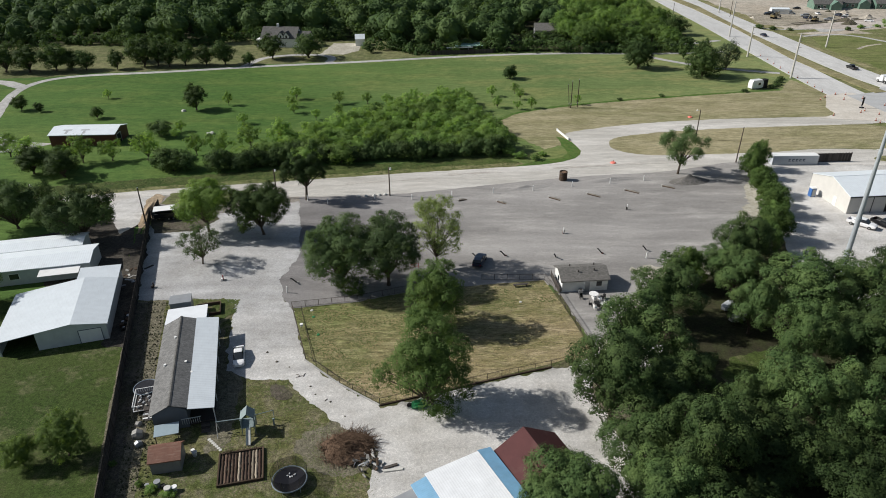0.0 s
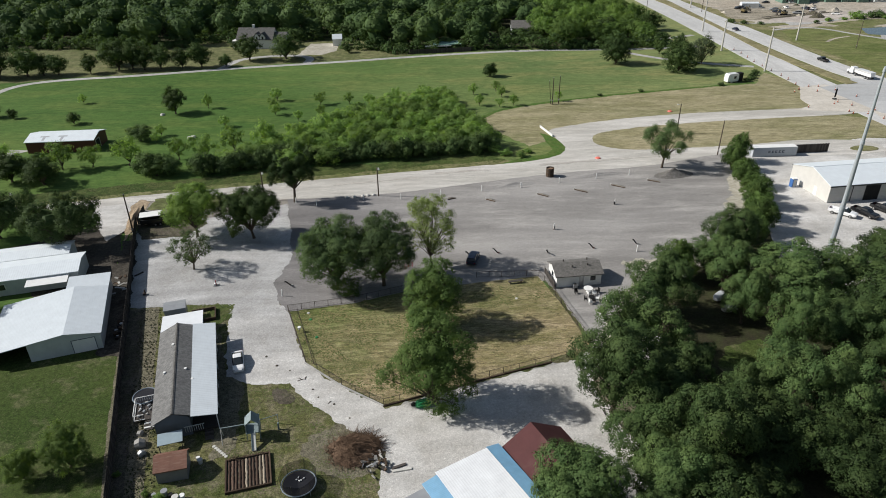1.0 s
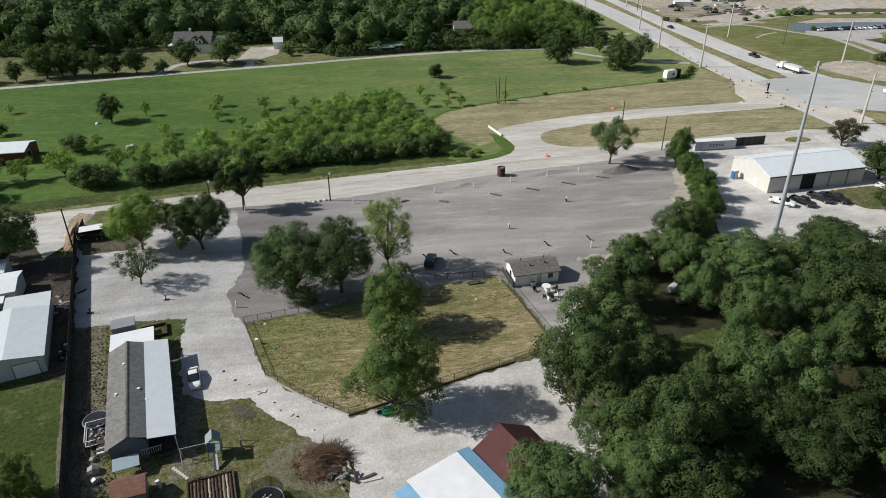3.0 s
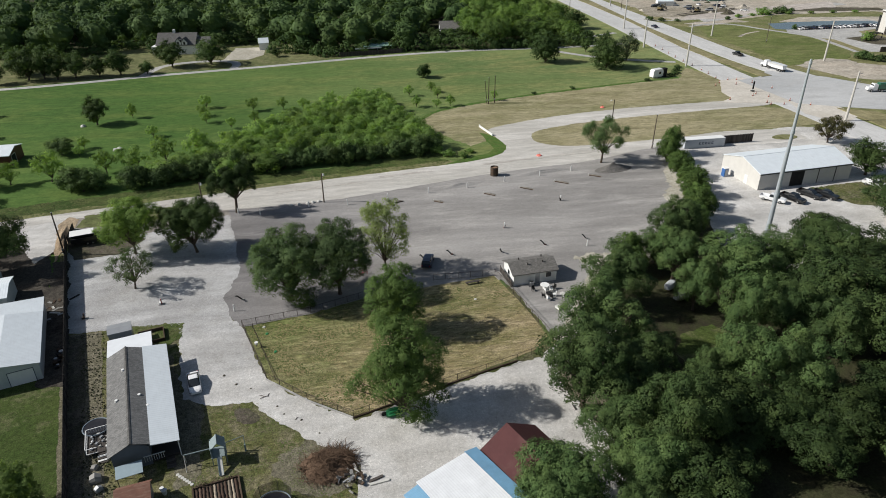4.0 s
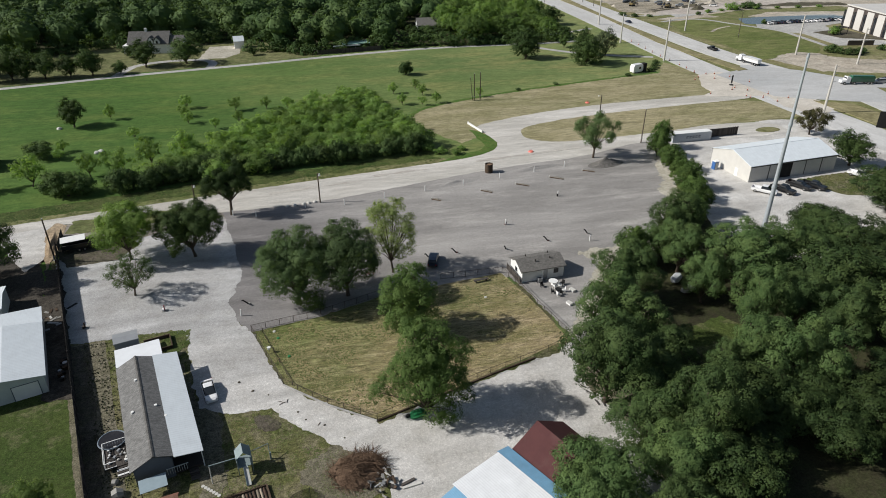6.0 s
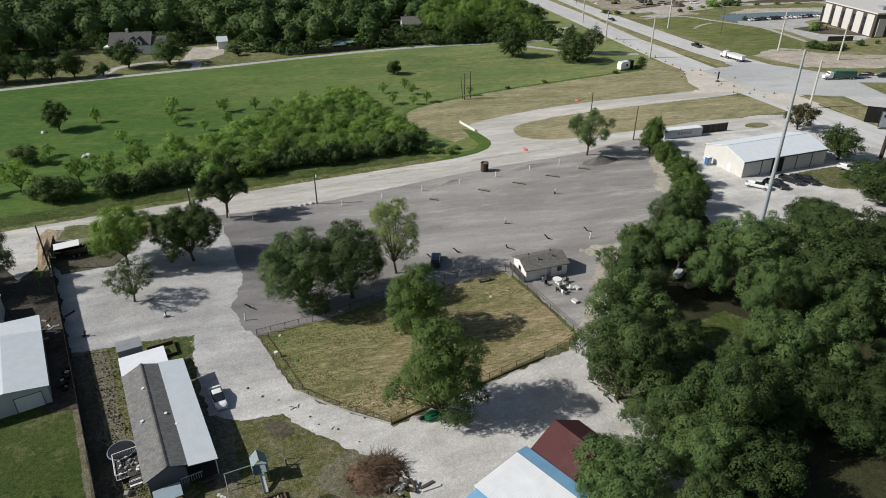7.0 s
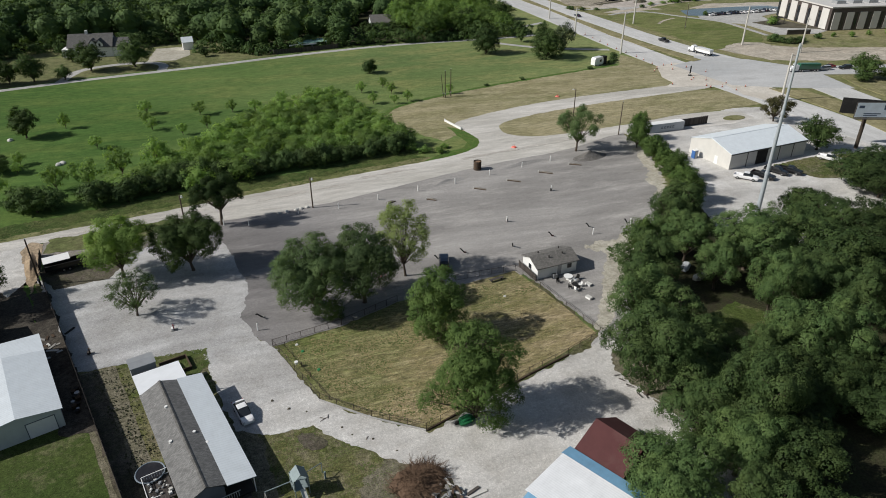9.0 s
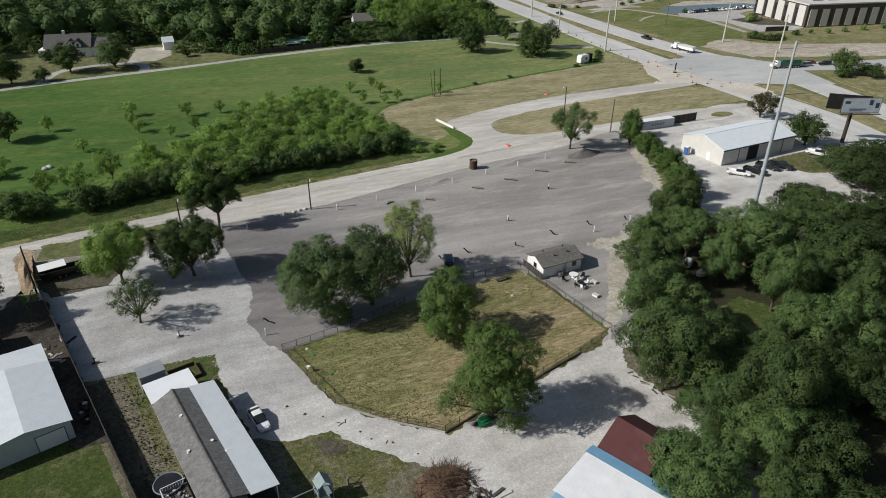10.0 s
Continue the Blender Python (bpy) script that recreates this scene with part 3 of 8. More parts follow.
patch("driveway_far_path", ribbon([(104, 318), (122, 322), (140, 330)], 3), 0.03, DRIVE, "pale far path to the highway", 0.15, category="road")
patch("site_track", ribbon(smooth([(176, 356), (200, 352), (226, 362), (262, 378), (320, 392)], 2, False), 9), 0.1, DRIVE, "pale haul road across the building site", 0.8, 2, category="road")
patch("site_grass_bank", [(222, 352), (254, 362), (318, 360), (320, 340), (292, 346), (262, 352), (236, 338), (226, 342)], 0.08, BANK, "olive grass strip beyond the car park", 0.9, 2)
patch("site_red_soil", [(262, 372), (300, 380), (330, 372), (328, 362), (296, 366)], 0.11, DIRT, "dark reddish soil heap area", 1.2, 2)
patch("site_grey_ground", [(180, 372), (196, 366), (226, 384), (250, 400), (226, 420), (186, 404)], 0.09, ground_mat("churned_grey_soil", (0.3, 0.26, 0.2), (0.4, 0.36, 0.3), (0.2, 0.18, 0.13), 0.03, 0.12, 0.9, 0.8, 0.35, blotch=0.3), "churned grey soil of the building site", 1.5, 2)
# the compound
patch("ground_hedge_foot", [(84, 168), (70, 158), (66, 138), (56, 122), (40, 104), (52, 98), (80, 100), (84, 130), (87, 150)], 0.025, BANK, "dry leaf-strewn grass under the hedgerow", 0.6)
patch("yard_soil", [(-66, 130), (-39, 40), (26, 36), (30, 55), (22, 84), (24, 100), (-24, 100), (-50, 100), (-58, 128)], 0.02, YARD, "worn yard grass in the compound", 0.3)
patch("gravel_lot", [(-37, 146), (-12, 148), (3, 151), (23, 155.5), (41, 159), (59, 160), (82, 168), (80, 150), (74, 136), (64.5, 123), (50, 107), (36, 95), (31, 84), (24, 82), (20, 103), (-5, 101), (-16, 97.5), (-27, 95.5), (-30, 101), (-31.5, 106), (-29, 116), (-33, 128)], 0.04, GREY, "grey gravel parking lot with wheel marks", 0.6)
patch("gravel_entry", [(-67, 148), (-36, 149.5), (-33, 140), (-54, 134), (-62, 132), (-66.5, 140)], 0.043, EARTH, "grey-brown trodden earth beside the street", 0.5)
patch("verge_by_trailer", [(-66, 147.6), (-52, 148.4), (-38, 149), (-41, 146), (-50, 142), (-58, 140.5), (-66, 141.5)], 0.09, OLIVE, "olive grass verge beside the street", 0.6)
patch("gravel_drive", [(-65.6, 130.5), (-60, 130), (-54, 134.5), (-44, 138.5), (-34, 142), (-31, 128), (-29, 115), (-31, 106), (-29, 99), (-26.5, 95), (-24.5, 88), (-22, 80.8), (-16, 75.2), (-9.8, 70.2), (3, 74.3), (20, 79.2), (25, 84), (35, 84), (31, 78), (23, 73), (24, 64), (26, 52), (24, 36), (-8, 36), (-10.5, 55), (-9.5, 62), (-15, 67.2), (-20, 71.3), (-24, 76.4), (-29, 77), (-34, 79), (-36, 90), (-37.5, 96), (-40, 99.5), (-56.5, 99.5)], 0.057, DRIVE_STONE, "pale crushed-stone drive, rutted and dusty", 0.6)
patch("ditch_line", ribbon(smooth([(20, 204.5), (26, 212.5), (44, 219.6), (66, 225.8), (108, 234), (126, 237.4)], 2, False), 1.7), 0.036, DITCH, "weedy ditch line between meadow and verge", 0.5)
CLAY = ground_mat("brown_road_dirt", (0.38, 0.35, 0.31), (0.46, 0.432, 0.39), (0.5, 0.475, 0.44), 0.1, 0.5, 4.0, 0.6, 0.25, (0.3, 1.6, 1), 8, blotch=0.2)
for k, line in enumerate(([(-66, 148), (-50, 150.2), (-34, 152)], [(-24, 152.4), (-12, 154), (-2, 155.2)], [(2, 157.6), (10, 158.6), (16, 159)], [(30, 161.2), (42, 162.6), (58, 164.2), (70, 166)])):
    patch("road_dirt_streak", ribbon(smooth(line, 2, False), 1.1), 0.084 + 0.005 * k, CLAY, "brown dirt streak on the chalky street", 0.5, 0.5, 0.05)
patch("gravel_side_strip", [(-32.4, 78.2), (-34.6, 82), (-37.4, 90), (-39, 90), (-32, 62), (-29.5, 64), (-30, 70), (-30.6, 76)], 0.05, STRIP, "worn soil and weeds beside the mobile home", 0.9)
patch("ground_brush_litter", smooth([(-19.5, 66), (-14, 68), (-9, 65.5), (-8, 61), (-12, 57.5), (-18, 58.5), (-20.5, 62)], 1), 0.045, STRIP, "greyish twig litter round the brush pile", 1.1)
patch("pasture", [(-27, 96), (-15.5, 97.8), (-5, 101.5), (18.6, 104.3), (20.6, 96), (23, 82), (3.2, 75), (-9.8, 71), (-16, 75.8), (-22, 81.2)], 0.05, PASTURE, "half-dry mown pasture inside the pipe fence", 0.15)
patch("soil_by_outbuilding", [(-55.5, 86), (-61.6, 108), (-66, 126), (-63.0, 126), (-56.1, 102), (-51.1, 85)], 0.075, SHADED_SOIL, "dark brown soil between outbuilding and fence", 0.5)
patch("ground_gravel_apron", [(22, 79.6), (24, 82), (30, 86), (33, 84), (27, 79)], 0.08, GREY, "grey gravel apron at the fence corner", 0.2)
patch("ground_east_lane", ribbon(smooth([(47, 109), (43.6, 106), (38, 100.6), (35, 96.2), (32.6, 92.8), (29.6, 89), (27, 85.6), (24.6, 82)], 2, False), 3.4), 0.065, SAND, "pale sandy worn lane beside the wood", 0.7)
patch("ground_lot_margin", [(77, 152), (74.6, 147.4), (72.4, 141), (69.4, 136), (66.8, 130), (64.6, 125), (68, 124), (71.5, 131), (75.6, 139), (77.4, 146), (79, 152)], 0.062, SAND, "sandy worn margin under the hedgerow", 1.5)
patch("ground_lot_corner", [(53, 112.4), (46, 109.4), (40.6, 108.6), (36, 108.2), (38.6, 105.6), (36.6, 101), (33.6, 96), (36.5, 93), (44, 101), (54, 108)], 0.067, SAND, "pale sandy worn ground where lot meets wood", 1.6)
patch("planted_strip", [(-56, 99), (-50, 99), (-42.3, 70), (-36, 46), (-40.5, 46), (-48, 70)], 0.035, STRIP, "rough planted grass strip along the board fence", 0.15)
# dark strip painted where the board fence casts its shadow, to deepen it
patch("fence_foot_soil", [(-55.2, 98.6), (-52.4, 98.8), (-45, 71), (-38.6, 47), (-40.2, 46.4), (-47.6, 71)], 0.05, DIRT, "dark strip deepening the board fence's shadow along its foot", 0.25)
# tree shade on this floor is painted in with the near-black SHADE colour
patch("ground_east_wood", [(25, 84), (40, 104), (62, 122), (74, 120), (84, 98), (118, 112), (150, 60), (120, 10), (20, 10), (26, 40), (23, 70)], 0.03, SHADE, "floor under the broadleaf wood, near-black colour standing for shade", 0.6)
patch("ground_edge_litter", [(22.4, 77), (20.6, 73), (21.4, 68), (22.4, 64), (23.8, 60), (22.4, 52), (26, 50), (27, 62), (26, 76)], 0.075, STRIP, "leaf litter and soil at the wood edge", 0.8)
patch("wood_clearing", [(41, 75.5), (44, 80.5), (50.5, 82), (54, 76), (48, 69), (42, 71)], 0.05, LAWN, "sunlit grass clearing in the wood", 0.5)
patch("neighbour_lawn", [(-37.2, 38), (-52.6, 90), (-56.5, 98), (-70, 100), (-140, 100), (-140, 20), (-36, 20)], 0.03, LAWN, "mown lawn of the neighbouring plot", 0.3)
# bare littered soil; tree shade over it is painted into the colour
patch("neighbour_yard", [(-58, 98), (-68, 132), (-74, 134), (-90, 124), (-74, 104), (-64, 96)], 0.045, SHADED_SOIL, "littered yard under trees, its brown soil darkened for shade", 0.5)
patch("drive_entry", [(-66.5, 133), (-70, 146), (-79, 148.4), (-78, 140), (-74, 133), (-69.5, 126)], 0.05, PALE, "pale gravel track beside the board fence", 0.5)
patch("soil_bare_corner", [(-65.6, 126), (-67, 130), (-70.6, 144), (-69.4, 147.4), (-66.8, 146), (-65.6, 134)], 0.08, OCHRE, "ochre bare soil at the fence corner", 0.4)
patch("soil_patch_yard", smooth([(-26.4, 76), (-23.6, 75), (-22.4, 72.6), (-24.2, 72), (-26, 73.6)], 1), 0.055, DIRT, "dark patch of fine gravel in the yard grass", 0.4)
patch("lot_corner_yard", [(-66, 133), (-63, 138.5), (-54, 137), (-50, 133), (-53, 127), (-62, 126)], 0.085, DIRT, "dark bare soil round the parked trailer", 0.5)


# ---- trees ----
def leaf_cloud(rng, lobes, count, size, fill=0.25, tuft=0.0, out_w=1.0):
    """Leaf blades gathered in tufts over a set of lobes (x, y, z, r); returns corners, three a blade."""
    L = np.array(lobes)
    hub_ = L[:, :3].mean(0) - np.array((0, 0, 0.35 * np.ptp(L[:, 2])))
    away = L[:, :3] - hub_
    away /= np.linalg.norm(away, axis=1)[:, None] + 1e-6
    area = L[:, 3] ** 2
    k = max(16, count // 8)
    pick = rng.choice(len(L), k, p=area / area.sum())
    d = rng.normal(size=(k, 3)) + 0.6 * away[pick] + np.array((0, 0, 0.25))
    d /= np.linalg.norm(d, axis=1)[:, None]
    deep_ = rng.random(k) < fill
    out = np.where(deep_, rng.uniform(0.45, 0.85, k), rng.normal(1.0, 0.07, k))
    heart = L[pick, :3] + d * (L[pick, 3] * out)[:, None]
    # tufts that would lie buried in a neighbouring bough are dropped
    gap = np.linalg.norm(heart[:, None] - L[None, :, :3], axis=2) / L[None, :, 3]
    gap[np.arange(k), pick] = 9
    keep_ = (gap.min(1) > 0.8) | deep_
    if keep_.sum() > 8:
        heart, d = heart[keep_], d[keep_]
    k = len(heart)
    girth = (tuft or 3.0 * size) * rng.uniform(0.6, 1.4, k)
    t = rng.integers(0, k, count)
    e = rng.normal(size=(count, 3))
    e /= np.linalg.norm(e, axis=1)[:, None]
    c = heart[t] + e * (girth[t] * rng.uniform(0.2, 1.0, count) ** 0.6)[:, None] * np.array((1, 1, 0.7))
    nrm = d[t] * out_w + e * 0.75 + rng.normal(scale=0.25, size=(count, 3)) + np.array((0, 0, 0.3))
    nrm /= np.linalg.norm(nrm, axis=1)[:, None]
    u = np.cross(nrm, rng.normal(size=(count, 3)))
    u /= np.linalg.norm(u, axis=1)[:, None]
    v = np.cross(nrm, u)
    s = size * rng.uniform(0.6, 1.35, count)[:, None]
    q = np.stack([c + u * s * 0.8, c - u * s * 0.5 + v * s * 0.5, c - u * s * 0.5 - v * s * 0.5], 1)
    return q.reshape(-1, 3)


def crown_heart(rng, lobes, centre, across, down, share):
    """Dense inner foliage: the billowing hull round all the lobes; three corners a face."""
    L = np.array(lobes)
    c = L[:, :3] - np.array(centre)
    az = np.arange(across) * 2 * math.pi / across
    po = (np.arange(down + 1) / down) * math.pi * 0.86
    d = np.stack([np.sin(po)[:, None] * np.cos(az)[None], np.sin(po)[:, None] * np.sin(az)[None], np.repeat(np.cos(po)[:, None], across, 1)], -1)
    b = np.einsum("ijk,lk->ijl", d, c)
    q = b * b - (c * c).sum(1)[None, None] + (L[:, 3] ** 2)[None, None]
    r = np.where(q > 0, b + np.sqrt(np.maximum(q, 0)), 0.0).max(-1)
    r = np.maximum(r, 0.35 * r.max()) * share
    r = r * rng.uniform(0.93, 1.07, r.shape)
    r[0] = r[0].mean()
    p = np.array(centre) + d * r[..., None]
    n = np.roll(p, -1, 1)
    return np.stack([p[:-1], p[1:], n[1:], p[:-1], n[1:], n[:-1]], 2).reshape(-1, 3)


def crown_lobes(rng, radius, bottom, top, count, spread=1.0, flat=1.0, taper=0.5):
    """Rounded boughs set over an uneven dome-shaped crown, with hollows between them."""
    mid, half = (bottom + top) / 2, (top - bottom) / 2
    low = min(radius, half)
    out = []
    for i in range(count):
        h = 1 - 1.8 * (i + 0.5) / count + rng.uniform(-0.08, 0.08)
        a_ = i * 2.399 + rng.uniform(-0.35, 0.35)
        w = math.sqrt(max(0.03, 1 - h * h)) if h > 0 else 1 - taper * abs(h) ** 1.3
        k = rng.uniform(0.52, 0.78) * spread
        r = low * rng.uniform(0.26, 0.46) * flat
        out.append((radius * k * w * math.cos(a_), radius * k * w * math.sin(a_), mid + half * (h * min(0.88, k * 0.98) - (0.05 if h > 0 else 0)), r))
    out.append((0, 0, mid + half * 0.15, low * 0.48))
    out.append((0, 0, mid - half * 0.3, low * 0.46))
    return out


def sprigs(rng, lobes, count, share=0.36):
    """Smaller boughs standing out of the large ones, most of them outward and up."""
    L = np.array(lobes)
    hub_ = L[:, :3].mean(0)
    pick = rng.choice(len(L), count, p=L[:, 3] ** 2 / (L[:, 3] ** 2).sum())
    away = L[pick, :3] - hub_
    away /= np.linalg.norm(away, axis=1)[:, None] + 1e-6
    d = rng.normal(size=(count, 3)) * 0.7 + away + np.array((0, 0, 0.35))
    d /= np.linalg.norm(d, axis=1)[:, None]
    r = L[pick, 3] * share * rng.uniform(0.6, 1.3, count)
    c = L[pick, :3] + d * (L[pick, 3] * rng.uniform(0.85, 1.1, count))[:, None]
    return [tuple(x) for x in np.concatenate([c, r[:, None]], 1)]


def limb_mesh(rng, lobes, fork, thick, material):
    bm_ = B()
    lean = rng.uniform(-0.3, 0.3, 2)
    f = Vector((lean[0], lean[1], fork))
    tube(bm_, (0, 0, -0.15), (0, 0, 0.35), thick * 1.45, thick * 1.05, 9)
    tube(bm_, (0, 0, 0.3), f, thick * 1.05, thick * 0.8, 9)
    for x, y, z, r in lobes:
        m_ = f.lerp(Vector((x, y, z)), 0.5) + Vector((0, 0, 0.25 * r))
        tube(bm_, f, m_, thick * 0.5, thick * 0.32, 6, False)
        tube(bm_, m_, (x, y, z), thick * 0.32, thick * 0.1, 6, False)
        for k in range(3):
            e_ = Vector((x, y, z)) + Vector(rng.normal(size=3)).normalized() * r * 0.9
            tube(bm_, (x, y, z), e_, thick * 0.12, thick * 0.03, 4, False)
    return mesh_of("trunk", bm_, material)


def make_tree(seed, radius, bottom, top, lobes=12, leaves=9000, size=0.36, leaf=None, thick=0.3, name="tree", label="", fill=0.25, spread=1.0, flat=1.0, category="tree", heart=0.62, taper=0.5, boughs=()):
    """A tree on its trunk; leaves: blades in the crown; boughs: single limbs (x, y, z, r) besides the even crown."""
    rng = np.random.default_rng(seed)
    ls = crown_lobes(rng, radius, bottom, top, lobes, spread, flat, taper) + list(boughs)
    ob = thing(name, Matrix(), label, category)
    part("trunk", limb_mesh(rng, ls, max(0.4, bottom * 0.75), thick, BARK), BARK, ob)
    co = leaf_cloud(rng, ls + sprigs(rng, ls, 2 * lobes), leaves, size, fill, out_w=2.2)
    if fill < 0.3:
        co = np.concatenate([co, crown_heart(rng, ls, (0, 0, bottom * 0.45 + top * 0.55), *((26, 15) if leaves > 6000 else (16, 9)), heart)])
    part("crown", arrays_mesh("crown", co, np.arange(len(co)).reshape(-1, 3), leaf or LEAF_WOOD), None, ob)
    return ob


def put_tree(ob, x, y, scale=1.0, turn=0.0, tall=1.0, deep=1.0):
    ob.matrix_basis = pose(x, y, 0, 0, 0, turn) @ Matrix.Diagonal((scale, scale * deep, scale * tall, 1))
    return ob


def more_trees(proto, rows, base, label, group, uneven=0.0):
    """Copies of grown trees: x, y, crown radius, height."""
    for i, (x, y, r, h) in enumerate(rows):
        ob, r0, h0 = proto[i % len(proto)]
        h *= 1 + uneven * math.sin(i * 2.4)
        s = r / r0
        c = copy_thing(ob, pose(x, y, 0))
        c.matrix_basis = pose(x, y, 0, 0, 0, i * 137.5) @ Matrix.Diagonal((s, s, h / h0, 1))
        tagged(c, label, group=group)


# trees of the compound
put_tree(make_tree(1, 6.2, 2.6, 11.8, 20, 32000, 0.165, LEAF_LIGHT, 0.26, "ash_tree", "light green round-crowned ash tree in gravel", 0.15, 1.0, 1.12, heart=0.6, taper=0.45), -50.5, 126.5)
put_tree(make_tree(2, 6.9, 2.6, 12.2, 22, 40000, 0.165, LEAF_OAK, 0.3, "oak_tree", "dark green round-crowned oak in gravel", 0.12, 1.0, 1.15, heart=0.66, taper=0.55), -38.3, 124.8, 0.94, 0, 1.02)
put_tree(make_tree(3, 6.2, 4.4, 11.4, 18, 24000, 0.16, LEAF_DARK, 0.32, "oak_tree", "dark drooping oak standing beside the street", 0.2, taper=0.2), -32.1, 142.9, deep=0.7)
put_tree(make_tree(4, 4.5, 1.8, 8.2, 26, 11500, 0.12, LEAF_ASH, 0.17, "small_tree", "sparse spreading small tree in pale gravel", 0.4, 1.15, 0.85), -47.5, 112.4)
put_tree(make_tree(5, 7.3, 2.6, 13.2, 24, 44000, 0.17, LEAF_ASH, 0.36, "ash_tree", "broad grey-green ash, one of a close pair", 0.15, 1.05, 1.1, heart=0.5, taper=0.35, boughs=((1.6, -2.6, 2.4, 1.9), (2.8, -2.0, 1.6, 1.6), (0.6, -2.8, 3.8, 1.7), (-4.2, -1.0, 4.6, 1.8))), -19.0, 102.8)
put_tree(make_tree(6, 6.7, 2.8, 13.6, 22, 38000, 0.17, LEAF_ASH, 0.34, "ash_tree", "grey-green ash, the narrower of a pair", 0.15, 1.05, 1.08, heart=0.5, taper=0.4), -10.4, 103.4)
put_tree(make_tree(7, 4.9, 3.4, 16.0, 24, 21000, 0.15, LEAF_PALE, 0.22, "poplar_tree", "tall thin pale yellow-green tree", 0.35, 1.1, 0.8, taper=0.1, boughs=((3.2, 0, 4.6, 1.2), (-2.8, -1, 5.4, 1.2))), -1.2, 109.5)
put_tree(make_tree(8, 4.7, 0.8, 13.4, 22, 27000, 0.16, LEAF_GREEN, 0.28, "ash_tree", "bright green upright tree in the pasture", 0.2, heart=0.52, taper=0.3, boughs=((-2.6, -2.2, 3.6, 1.8), (2.8, -0.6, 4.4, 1.9), (0.3, -1.6, 2.0, 2.0), (-1.6, 0.2, 2.4, 1.9), (1.7, 0.4, 2.6, 2.0), (0.2, -2.4, 4.4, 2.0), (-0.4, -1.8, 7.0, 2.0))), -1.8, 90.0)
put_tree(make_tree(9, 5.3, 0.4, 15.0, 26, 38000, 0.16, LEAF_GREEN, 0.34, "ash_tree", "tall bushy green tree at the pasture fence", 0.2, heart=0.5, taper=0.3, boughs=((-5.4, 0.4, 5.2, 1.9), (-6.6, 0.6, 4.2, 1.5), (-4.0, 0.0, 6.6, 1.9), (2.4, -2.4, 1.8, 1.7), (4.2, -1.0, 3.6, 1.7), (0.4, -3.4, 2.6, 1.8))), -2.7, 71.0)
put_tree(make_tree(10, 2.6, 0.3, 6.6, 16, 13000, 0.12, LEAF_LIGHT, 0.1, "young_tree", "young light green tree on the lawn", 0.1, 0.95, 1.25, taper=0.3), -49.6, 62.2)
put_tree(make_tree(11, 1.9, 0.3, 5.0, 14, 8500, 0.12, LEAF_LIGHT, 0.09, "young_tree", "smaller young green tree on the lawn", 0.1, 0.95, 1.25, taper=0.3), -54.4, 60.6)
put_tree(make_tree(12, 5.2, 0.8, 11.0, 22, 34000, 0.16, LEAF_WOOD, 0.32, "oak_tree", "dense green oak beside the maroon pavilion", 0.15, taper=0.3), 12.3, 49.4)
put_tree(make_tree(13, 6.0, 3.2, 12.6, 16, 17000, 0.18, LEAF_ASH, 0.28, "round_tree", "open-crowned tree with forked trunk on gravel", 0.3, 1.15, 0.8), 61.3, 156.3)

# grown trees, copied for groups
wood = [(make_tree(20 + i, 6.1, 2.2, 13.2, 15, 24500, 0.195, LEAF_WOOD, 0.36, "broadleaf_tree", "dense dark green broadleaf tree of the wood", 0.06, 1.05, 1.05, heart=0.5, taper=0.55), 6.7, 13.0) for i in range(4)]
# crowns whose shade is carried by the darker leaf colour
deep = [(make_tree(26, 6.5, 1.2, 13.0, 20, 15000, 0.26, LEAF_DEEP, 0.36, "broadleaf_tree", "broadleaf tree deeper in the wood, shade darkened into its leaves", 0.1, taper=0.35), 6.5, 13.0)]
WOOD_A = [(51, 96.8, 5.4, 10.2), (36.8, 90, 6.0, 11.5), (59.6, 90.2, 7.6, 12.2), (69.1, 91.3, 6.2, 10.8), (79.3, 91.6, 6.8, 11.2), (27.9, 77, 6.7, 12), (32.8, 71.2, 4.6, 11), (52, 76.4, 4.6, 11.5), (59.1, 76, 5.6, 12), (63.5, 70.5, 5.4, 12), (21.9, 67, 6.5, 12),
          (28.1, 64.3, 5.6, 12.5), (44.4, 64, 5.6, 11.5), (51, 62.8, 5.4, 11), (23.6, 58.6, 5.8, 11.5), (28.8, 55.4, 5.2, 12), (23.4, 50.8, 5.2, 11), (49.5, 86.5, 4.2, 10), (57, 108, 5.2, 9.5), (50.5, 103, 4.4, 8.5), (19.6, 43.5, 4.2, 8.5), (38.6, 64, 3.8, 9.5)]
WOOD_B = [(36.8, 58.5, 5.2, 10.5), (42, 55.5, 4.2, 8.5), (88, 86, 7, 12), (80.5, 84.5, 5, 11), (96, 78, 7, 12), (74, 52, 7, 13), (90, 64, 7, 13), (105, 90, 6, 11), (112, 74, 7, 12), (57, 46.5, 4.6, 10.5), (72, 66, 6.4, 12.5), (120, 92, 6.5, 11), (64, 40, 6, 10), (24, 38, 5, 9), (70, 79, 6.5, 12.5), (46, 51.5, 4.6, 7.4), (52.6, 54.4, 4.8, 8.4), (35, 51.5, 4, 6), (62.5, 58, 5.2, 8), (28, 46.9, 4.6, 9.5), (47.5, 57.5, 3.8, 8)]
for i, (ob_, r_, h_) in enumerate(wood):
    x_, y_, rr, hh = WOOD_A[i]
    ob_.matrix_basis = pose(x_, y_, 0, 0, 0, 40 * i) @ Matrix.Diagonal((rr / r_, rr / r_, hh / h_, 1))
    tagged(ob_, group="trees of the wood")
more_trees(wood, WOOD_A[4:], None, "dense dark green broadleaf tree of the wood", "trees of the wood", 0.2)
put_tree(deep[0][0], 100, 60)
